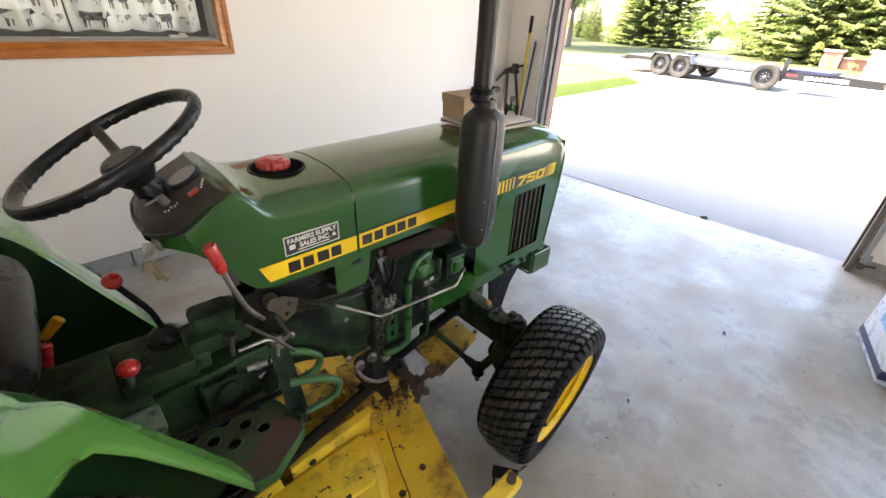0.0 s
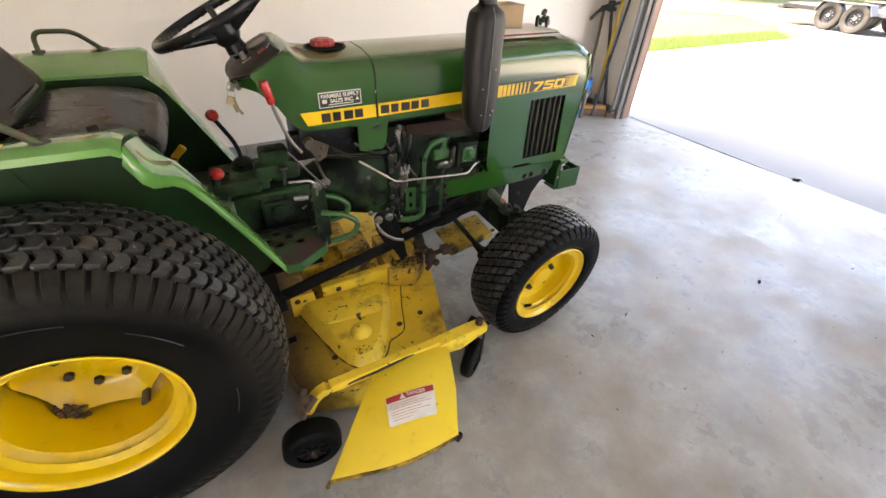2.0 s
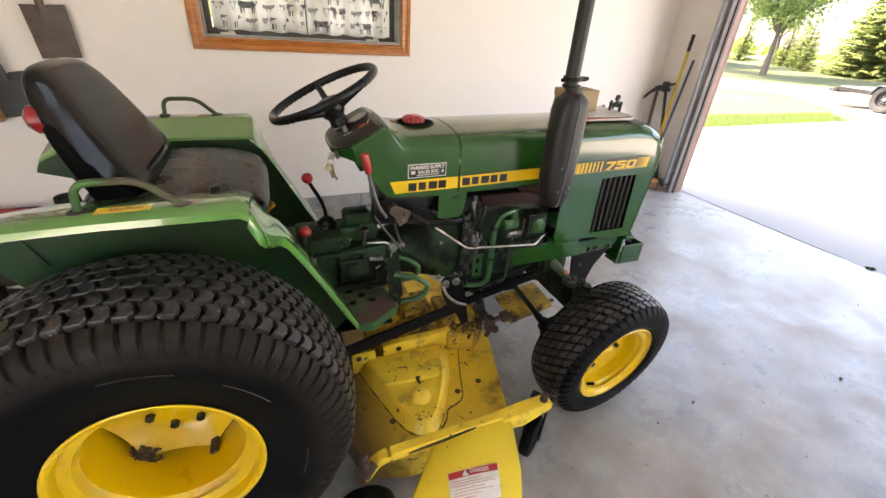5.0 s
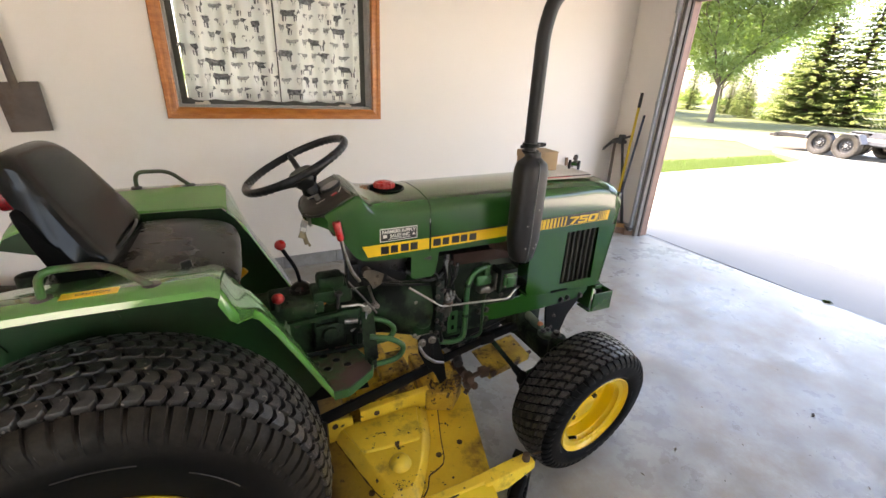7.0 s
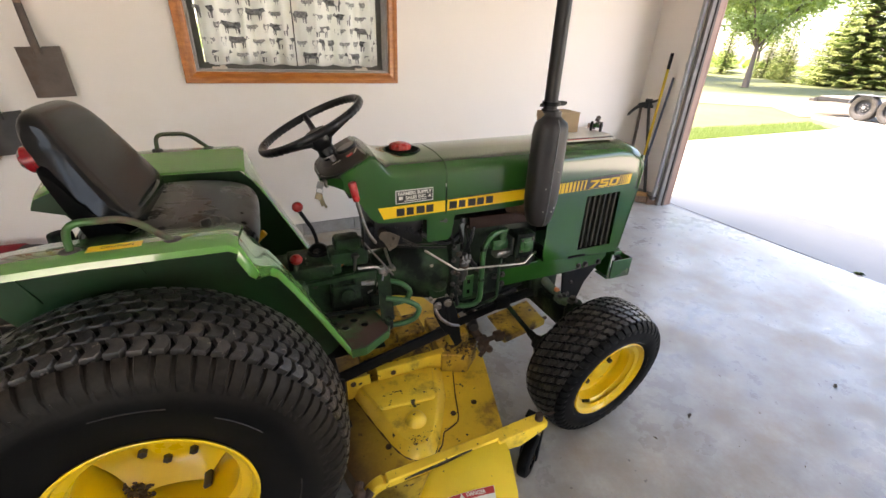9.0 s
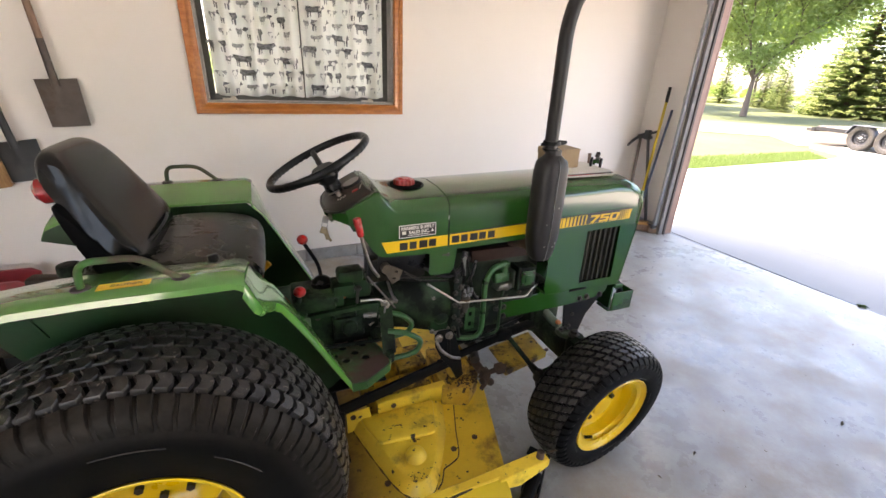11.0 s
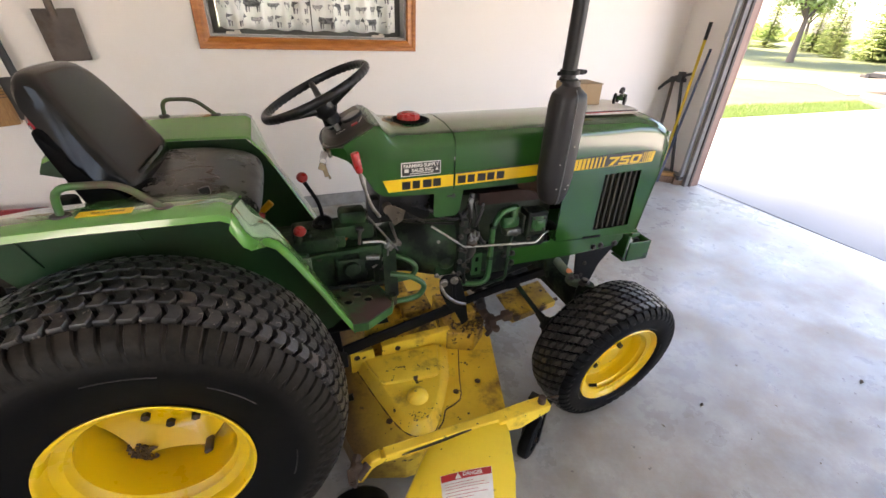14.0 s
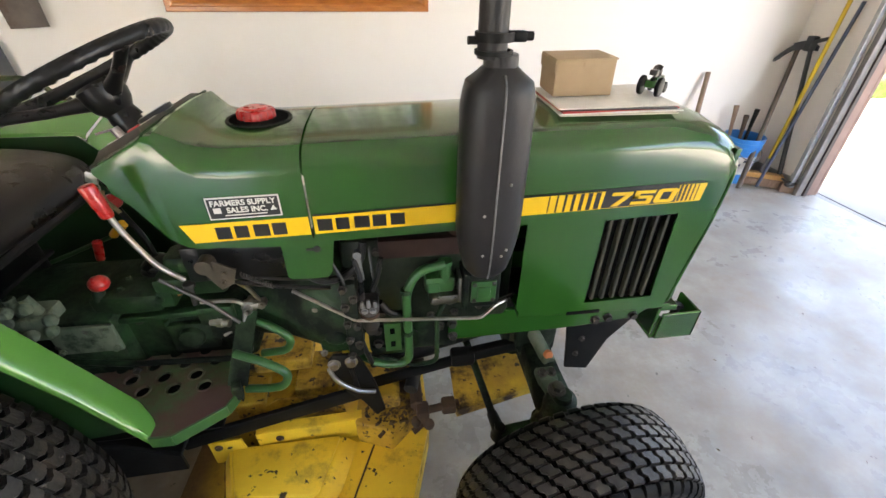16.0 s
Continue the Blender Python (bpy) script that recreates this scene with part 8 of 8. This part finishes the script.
    for a, b in zip(grid, grid[1:]):
        for k in range(n):
            bm.faces.new((a[k], a[k + 1], b[k + 1], b[k]))
    return part(name, bm, mat, chute, "", False)


from mathutils.bvhtree import BVHTree
cm = next(o for o in chute.children if o.name.startswith("chute_plate")).data
tree = BVHTree.FromPolygons([v.co for v in cm.vertices], [tuple(p.vertices) for p in cm.polygons])


def chute_ray(p):
    loc, nor, idx, dist = tree.ray_cast(Vector((p.x, p.y, 1.0)), Vector((0, 0, -1)))
    return True, loc, (nor if nor.z > 0 else -nor), dist


chute_quad("danger_label", 0, 1, 0, 1, "decal_white", 0.0026)
chute_quad("danger_band", 0.012, 0.988, 0.76, 0.985, "decal_red", 0.0034)
for k in range(7):
    chute_quad("label_line", 0.07, (0.62, 0.84, 0.92, 0.7, 0.88, 0.6, 0.5)[k], 0.655 - 0.086 * k, 0.667 - 0.086 * k, "decal_red", 0.0034)
p = LB[0].lerp(LB[1], 0.62).lerp(LB[3].lerp(LB[2], 0.62), 0.87)
_, loc, nor, _ = chute_ray(p)
xa = (Vector((0.130, -0.033, 0.012))).normalized()
ya = nor.cross(xa).normalized()
text_mesh("danger_text", "DANGER", 0.0145, "decal_white", Matrix.Translation(loc + nor * 0.0046) @ Matrix((xa, ya, nor)).transposed().to_4x4(), chute, "", 0.0003, 0.95, 0.0003)
p = LB[0].lerp(LB[1], 0.34).lerp(LB[3].lerp(LB[2], 0.34), 0.87)
_, loc, nor, _ = chute_ray(p)
part("warning_triangle", place(prism([(-0.009, -0.007), (0.009, -0.007), (0, 0.009)], 0, 0.0006, 'z'), Matrix.Translation(loc + nor * 0.0042) @ Matrix((xa, ya, nor)).transposed().to_4x4()), "decal_white", chute, "", False)


# ---- things on the hood ----
mags = thing("magazine_stack", "flat stack of worn magazines lying on the hood", "magazines", (1.515, -0.01, 1.058), 0.0)
mags.matrix_world = pose(1.512, 0.000, 1.0585, 0, -1.3, -3)
for k, (z, w, d, m) in enumerate(((0.0020, 0.240, 0.200, "paper"), (0.0050, 0.258, 0.196, "decal_white"), (0.0077, 0.246, 0.192, "decal_red"), (0.0100, 0.236, 0.197, "decal_black"), (0.0130, 0.250, 0.190, "decal_white"))):
    part("magazine", box((0.002 * (k % 2), 0.002 * k, z), (w, d, 0.0026), 0.0006, (0, 0, 2.2 * (k % 3) - 2)), m, mags, "", False)
cbox = thing("cardboard_box", "small closed cardboard box on the magazines", "box", (1.462, 0.02, 1.082), 0)
cbox.matrix_world = pose(1.468, 0.055, 1.0735, 0, -1.3, -4)
part("carton", box((0, 0, 0.036), (0.128, 0.108, 0.072), 0.002), "card", cbox, "", False)
part("lid_edge", join(box((0, -0.001, 0.0735), (0.131, 0.112, 0.004), 0.001), box((0.004, -0.056, 0.066), (0.020, 0.002, 0.018), 0.001), box((-0.0655, 0.0, 0.060), (0.002, 0.11, 0.024), 0.0005)), "card", cbox, "lid with a tuck flap", False)
toy = thing("toy_tractor", "tiny green metal toy tractor on the magazines", "toy", (1.625, 0.0, 1.078), 0)
toy.matrix_world = pose(1.622, -0.005, 1.0768, 0, 0, 40) @ Matrix.Scale(1.15, 4)
part("toy_body", join(box((0.012, 0, 0.022), (0.045, 0.014, 0.018), 0.004), box((-0.012, 0, 0.020), (0.02, 0.022, 0.014), 0.003)), "green", toy, "green toy body")
for x, y, r in ((-0.018, 0.016, 0.017), (-0.018, -0.016, 0.017), (0.026, 0.012, 0.010), (0.026, -0.012, 0.010)):
    part("toy_wheel", cyl((x, y - 0.004, r), (x, y + 0.004, r), r, seg=18, bevel=0.002), "black", toy, "dark toy wheel")
part("toy_top", join(tube([(-0.012, 0, 0.028), (-0.004, 0, 0.046)], 0.002, 0, 6), box((-0.016, 0, 0.040), (0.012, 0.014, 0.010), 0.002), cyl((0.004, 0, 0.040), (-0.002, 0, 0.046), 0.008, seg=14), cyl((0.024, 0, 0.03), (0.024, 0, 0.046), 0.002, seg=8)), "dark_steel", toy)

# ---- tools on the window wall ----
def wall_thing(name, label, category, u, z, tilt=0.0, off=0.02, group=""):
    ob = thing(name, label, category, (0, 0, 0), 0, group)
    ob.matrix_world = pose(0, 0, 0, 0, 0, GA) @ pose(u, WALL_V - off, z, 0, tilt, 0)
    return ob


def hook(u, z):
    ob = wall_thing("wall_hook", "small steel hook in the wall", "hook", u, z, 0, 0.0)
    part("hook_wire", tube([(0, 0.0, 0), (0, -0.04, 0), (0, -0.045, 0.02)], 0.003, 0.01, 6), "dark_steel", ob)


def spade(u, z, blade, handle_mat, w, h, tilt, label, socket):
    """A flat shovel hung blade down: dished blade, forged socket, long handle."""
    ob = wall_thing("shovel", label, "shovel", u, z, tilt, 0.035, "shovels on the wall")
    rows = []
    for j in range(9):
        t = j / 8
        rows.append([((-0.5 + i / 10) * w * (1.0 - 0.07 * t), -0.018 + 0.020 * (2 * abs(i / 10 - 0.5)) ** 2 * (1 - 0.4 * t) - 0.012 * math.exp(-((i - 5) / 1.3) ** 2) * max(0, 1 - t * 1.6), -h * t) for i in range(11)])
    part("blade", open_shell(rows, 0.003), blade, ob, "flat steel blade")
    part("step_edge", bar((-w / 2, 0.002, 0.002), (-0.02, -0.014, 0.002), 0.012, 0.006, 0.002), blade, ob)
    part("step_edge", bar((0.02, -0.014, 0.002), (w / 2, 0.002, 0.002), 0.012, 0.006, 0.002), blade, ob)
    part("socket", tube([(0, -0.024, -0.03), (0, -0.026, 0.05), (0, -0.020, socket)], [0.019, 0.018, 0.017], 0, 14), blade, ob, "forged socket")
    if handle_mat == "handle":
        part("ferrule", cyl((0, -0.02, socket - 0.035), (0, -0.02, socket + 0.002), 0.019, seg=16), "galv", ob, "bright ferrule")
    part("handle", tube([(0, -0.020, socket), (0, -0.020, socket + 0.75)], 0.0165, 0, 14), handle_mat, ob, "wooden handle")
    return ob


spade(-0.593, 1.294, "blade", "old_handle", 0.188, 0.245, -3.0, "old brown flat spade hung on the wall", 0.20)
spade(-0.851, 0.970, "blade_black", "handle", 0.190, 0.215, -6.0, "black square shovel with a varnished handle hung on the wall", 0.20)
broom = wall_thing("corn_broom", "straw corn broom hung on the wall", "broom", -1.020, 0.995, -5.0, 0.05)
rows = []
for z, w, d in ((0.02, 0.035, 0.03), (0.0, 0.06, 0.04), (-0.04, 0.13, 0.05), (-0.09, 0.155, 0.05), (-0.12, 0.16, 0.045), (-0.16, 0.165, 0.05), (-0.22, 0.165, 0.05), (-0.275, 0.150, 0.045)):
    rows.append([(w / 2 * math.cos(a) * (1 + 0.03 * math.sin(a * 11)), d / 2 * math.sin(a), z) for a in [2 * math.pi * k / 28 for k in range(28)]])
part("bristles", loft(rows), "straw", broom, "bound straw bristles")
for z in (-0.085, -0.10, -0.115, -0.13):
    part("stitching", tube([(0.081 * math.cos(a), 0.026 * math.sin(a), z) for a in [2 * math.pi * k / 24 for k in range(25)]], 0.0022, 0, 5), "rust", broom, "brown stitched cord")
part("wire_binding", cyl((0, 0, 0.0), (0, 0, 0.045), 0.020, 0.016, 16), "straw", broom, "wire-bound neck")
part("handle", tube([(0, 0, 0.03), (0, 0, 1.0)], 0.0125, 0, 12), "old_handle", broom, "dark wooden handle")
rnd = random.Random(2)
part("loose_straws", join(*[tube([(x, y, -0.20), (x * 1.05, y * 1.1, -0.255 - rnd.uniform(0, 0.02))], 0.0016, 0, 4) for x, y in [(rnd.uniform(-0.085, 0.085), rnd.uniform(-0.022, 0.022)) for _ in range(60)]]), "straw", broom)
for u, z, lab in ((-0.983, 1.089, "long grey lopper handle with a red grip"), (-1.120, 1.085, "long grey lopper handle with a red grip")):
    ob = wall_thing("lopper", lab, "lopper", u, z, -3.0, 0.06, "loppers on the wall")
    part("grip", tube([(0.0, 0, 0), (0.0, 0, 0.15)], [0.016, 0.0175], 0, 14), "red", ob, "red plastic grip")
    part("shaft", tube([(0, 0, 0.14), (-0.012, 0, 0.85)], 0.0105, 0, 12), "galv", ob, "pale steel shaft")
hose = wall_thing("hanging_hose", "cream plastic tube hanging down the wall", "hose", -1.27, 0.12, 0, 0.03)
part("hose_tube", tube([(-0.10, 0, 1.10), (-0.045, 0, 0.80), (0.0, 0, 0.50), (0.02, 0, 0.22), (0.06, -0.01, 0.0)], 0.010, 0.2, 10), "cord", hose)
for u, z in ((-0.59, 2.1), (-0.85, 1.9), (-1.02, 1.9)):
    hook(u, z)

# red machine low behind the tractor
red = thing("floor_jack", "long low red steel jack on the floor by the wall", "jack", (0, 0, 0), GA)
part("jack_beam", join(prism([(-1.75, 0.03), (-1.75, 0.16), (-1.20, 0.268), (-0.94, 0.262), (-0.90, 0.235), (-0.90, 0.03)], 1.42, 1.44, 'y', 0.003), prism([(-1.75, 0.03), (-1.75, 0.16), (-1.20, 0.268), (-0.94, 0.262), (-0.90, 0.235), (-0.90, 0.03)], 1.60, 1.62, 'y', 0.003), box((-1.28, 1.52, 0.135), (0.74, 0.20, 0.012), 0.003)), "red_paint", red, "red steel side plates", False)
for u in (-1.65, -0.90):
    part("jack_wheel", cyl((u, 1.40, 0.032), (u, 1.64, 0.032), 0.032, seg=20, bevel=0.004), "dark_steel", red, "dark steel roller")

# dark implement seen behind the rear tyre
imp = thing("hitch_bar", "rusty iron hitch bar with black ends behind the tractor", "hitch bar", (0, 0, 0))
part("bar", bar((-0.47, -0.16, 0.440), (-0.80, -0.52, 0.452), 0.05, 0.055, 0.008), "rust", imp, "rusty iron bar")
part("end_plate", box((-0.79, -0.52, 0.435), (0.10, 0.10, 0.10), 0.008, (0, 0, 40)), "black", imp, "black end plate")
part("upright", join(bar((-0.80, -0.53, 0.0), (-0.80, -0.53, 0.42), 0.05, 0.05, 0.006), bar((-0.47, -0.16, 0.0), (-0.47, -0.16, 0.44), 0.05, 0.05, 0.006)), "black", imp, "black leg")

# ---- corner by the door ----
def leaning(name, label, category, foot, top, group=""):
    """A thing along z from its foot, leaning to its top."""
    a, b = Vector(foot), Vector(top)
    ob = thing(name, label, category, (0, 0, 0), 0, group)
    q = (b - a).to_track_quat('Z', 'Y').to_matrix().to_4x4()
    ob.matrix_world = Matrix.Translation(a) @ q
    return ob, (b - a).length


pb, ln = leaning("push_broom", "yellow-handled push broom leaning in the corner", "broom", (3.79, 1.62, 0.09), (3.875, 1.645, 1.39))
part("pole", tube([(0, 0, 0.06), (0, 0, ln - 0.13)], 0.0125, 0, 12), "yellow_pole", pb, "yellow fibreglass pole")
part("pole_end", tube([(0, 0, ln - 0.135), (0, 0, ln)], 0.0150, 0, 12), "plastic", pb, "black pole end")
part("pole_socket", cyl((0, 0, 0), (0, 0, 0.12), 0.020, 0.017, 14), "galv", pb, "grey socket")
head = part("broom_head", box((0, 0, 0), (0.26, 0.065, 0.035), 0.006), "handle", pb, "wooden broom head", False)
head.matrix_world = pose(3.79, 1.615, 0.085, 0, 0, -32)
rnd = random.Random(4)
bris = part("bristle_block", join(box((0, 0, 0), (0.25, 0.06, 0.06), 0.01), *[tube([(rnd.uniform(-0.12, 0.12), rnd.choice((-0.03, 0.03)), 0.02), (rnd.uniform(-0.13, 0.13), rnd.choice((-0.036, 0.036)), -0.032)], 0.003, 0, 4) for _ in range(50)]), "old_handle", pb, "dark stiff bristles", False)
bris.matrix_world = pose(3.79, 1.615, 0.036, 0, 0, -32)
rod, ln = leaning("blue_rod", "dark blue metal rod leaning in the corner", "rod", (3.76, 1.59, 0.003), (3.915, 1.60, 1.19))
part("rod_bar", tube([(0, 0, 0), (0, 0, ln)], 0.011, 0, 10), "blue_rod", rod)
pick = thing("pickaxe", "old pickaxe with a dark wooden handle in the corner", "pickaxe", (3.60, 1.58, 0.002), 0, "digging tools in the corner")
part("handle", tube([(0, 0, 0), (0.24, 0.245, 0.93)], [0.017, 0.0135], 0, 12), "dark_handle", pick)
rows = []
for t in range(13):
    k = -1 + t / 6
    wd, th = 0.020 + 0.026 * max(0, -k) ** 2, 0.016 * (1 - 0.6 * abs(k)) + 0.006
    c = Vector((0.235 + 0.045 * k, 0.235 - 0.095 * k, 0.925 + 0.045 * k - 0.055 * k * k))
    rows.append([tuple(c + Vector((0.85, 0.45, 0)) * wd * e + Vector((0, 0, 1)) * th * g) for e, g in ((-1, -1), (1, -1), (1, 1), (-1, 1))])
part("pick_head", loft(rows), "blade_black", pick, "curved iron head", False)
matt = thing("mattock", "dark steel mattock standing in the corner", "mattock", (3.90, 1.56, 0.002), 0, "digging tools in the corner")
part("handle", tube([(0, 0, 0), (-0.065, 0.18, 0.97)], [0.015, 0.013], 0, 12), "blade_black", matt)
part("mattock_head", join(box((-0.066, 0.18, 0.945), (0.05, 0.05, 0.09), 0.008), bar((-0.066, 0.18, 0.945), (-0.10, 0.26, 0.915), 0.03, 0.05, 0.006), bar((-0.066, 0.18, 0.95), (-0.03, 0.10, 0.985), 0.05, 0.022, 0.006)), "blade_black", matt, "forged mattock head", False)
bucket = thing("plastic_bucket", "bright blue plastic bucket holding tools in the corner", "bucket", (3.66, 1.765, 0.0), 0)
BR, BH = 0.105, 0.34
part("pail", lathe([(0.0, 0.006), (BR - 0.004, 0.006), (BR + 0.022, BH), (BR + 0.030, BH), (BR + 0.030, BH - 0.03), (BR + 0.024, BH - 0.034), (BR + 0.023, BH - 0.06), (BR + 0.027, BH - 0.062), (BR + 0.026, BH - 0.085), (BR + 0.018, BH - 0.088), (BR, 0.0), (0.0, 0.0)], 44), "blue", bucket, "ribbed blue pail")
rows = []
for z in (0.075, 0.14, 0.21):
    rr = BR + 0.0015 + 0.018 * z / (BH - 0.088) + 0.0
    rows.append([(rr * math.cos(a), rr * math.sin(a), z) for a in [radians(-165 + 150 * k / 20) for k in range(21)]])
part("bucket_label", open_shell(rows, 0.0008), "decal_white", bucket, "white printed label, unreadable")
lab = []
for k in range(6):
    a = radians(-140 + 20 * k)
    rr = BR + 0.0035 + 0.018 * 0.15 / (BH - 0.088)
    lab.append(box((rr * math.cos(a), rr * math.sin(a), 0.12 + 0.03 * (k % 3)), (0.003, 0.028, 0.016), 0, (0, 0, math.degrees(a))))
part("label_bars", join(*lab), "navy", bucket, "plain dark bars", False)
part("bail", tube([(BR + 0.028, 0, BH - 0.05), (BR + 0.05, -0.06, BH - 0.13), (BR * 0.6, -0.135, BH - 0.16), (-BR * 0.5, -0.14, BH - 0.14), (-BR - 0.028, -0.02, BH - 0.05)], 0.0035, 0.06, 6), "galv", bucket, "wire bail")
for k, (x, y, dx, dy, h, m) in enumerate(((0.03, 0.02, 0.02, 0.02, 0.50, "black"), (-0.05, 0.03, -0.03, 0.04, 0.52, "old_handle"), (-0.02, -0.03, -0.05, 0.0, 0.48, "rust"))):
    ob = thing("tool_handle", "worn hand tool handle standing in the bucket", "hand tool", (3.66 + x, 1.765 + y, 0.012), 0, "tools in the bucket")
    part("grip", tube([(0, 0, 0), (dx, dy, h - 0.14), (dx * 1.3, dy * 1.3, h)], [0.010, 0.012, 0.018], 0, 10), m, ob)
stick, ln = leaning("wooden_handle", "bare wooden tool handle leaning on the wall", "tool handle", (3.215, 1.72, 0.003), (3.265, 1.865, 0.76))
part("shaft", tube([(0, 0, 0), (0, 0, ln)], 0.0165, 0, 12), "old_handle", stick)
strip = thing("timber_offcut", "short dusty timber offcut lying by the door track", "timber", (3.915, 1.49, 0.0), -30)
part("board", box((0, 0, 0.035), (0.10, 0.05, 0.07), 0.004), "old_handle", strip, "", False)

# package by the other door post
pack = thing("wrapped_package", "white and blue film-wrapped package with a navy band", "package", (3.03, -1.40, 0.0), 0)
pack.matrix_world = pose(3.045, -1.385, 0.0, 0, 0, 14)
part("package_body", box((0, 0, 0.19), (0.42, 0.26, 0.38), 0.02), "white_film", pack, "white glossy film")
part("blue_print", join(box((-0.2105, 0, 0.25), (0.003, 0.20, 0.18), 0.001), box((-0.05, 0.1305, 0.26), (0.26, 0.003, 0.16), 0.001)), "cyan_film", pack, "bright blue print", False)
part("navy_band", box((0, 0, 0.055), (0.425, 0.265, 0.05), 0.01), "navy", pack, "navy band", False)
flap = thing("cardboard_scrap", "torn tan cardboard scrap lying on the package", "cardboard", (2.95, -1.28, 0.40), 0)
flap.matrix_world = pose(2.96, -1.31, 0.386, 12, -18, 30)
rows = [[(x, y + 0.01 * math.sin(x * 40), 0.012 * math.sin(x * 25 + y * 18)) for x in (-0.12, -0.06, 0.0, 0.06, 0.12)] for y in (-0.08, -0.02, 0.04, 0.09)]
part("scrap", open_shell(rows, 0.004), "card", flap)

# floor litter
rnd = random.Random(9)


def litter(name, label, category, x, y, n, size, mat):
    ob_bm = bmesh.new()
    for _ in range(n):
        a = rnd.uniform(0, 6.3)
        c = Vector((rnd.uniform(-1, 1), rnd.uniform(-1, 1), 0)) * size * (0.6 if n > 1 else 0)
        d, e = Vector((math.cos(a), math.sin(a), 0)) * size, Vector((-math.sin(a), math.cos(a), 0)) * size * 0.35
        z = Vector((0, 0, 0.001))
        lift = Vector((0, 0, rnd.uniform(0.2, 0.6) * size))
        ob_bm.faces.new([ob_bm.verts.new(p) for p in (c - d + z, c + e + lift, c + d + z * 2, c - e + lift * 0.4)])
    bmesh.ops.solidify(ob_bm, geom=ob_bm.faces[:], thickness=0.0008)
    ob = part(name, ob_bm, mat, None, "", False)
    ob.matrix_world = Matrix.Translation((x, y, 0.0009))
    return tagged(ob, label, category, "floor litter")


litter("green_sprig", "small green sprig lying on the floor near the doorway", "leaf", 4.165, -0.147, 16, 0.030, "sprig")
for x, y, s in ((2.66, -0.746, 0.022), (3.3, 0.2, 0.012), (2.2, -0.5, 0.008), (3.5, -0.4, 0.014), (1.62, -0.65, 0.010), (1.85, -0.62, 0.016), (2.05, -0.95, 0.008), (1.75, -1.0, 0.009), (2.4, -1.05, 0.012), (3.1, 0.75, 0.010), (2.9, 0.3, 0.007), (3.7, 0.6, 0.010), (2.3, 0.1, 0.007), (2.05, -0.25, 0.008), (2.5, -0.35, 0.006), (3.25, -0.9, 0.013), (1.9, -0.8, 0.006), (2.75, -1.2, 0.008), (1.45, -0.95, 0.007), (2.15, -0.72, 0.007), (3.05, 1.2, 0.012), (3.35, 1.1, 0.009)):
    litter("dry_leaf", "small dry leaf on the concrete", "leaf", x, y, 1, s, "dry_leaf")
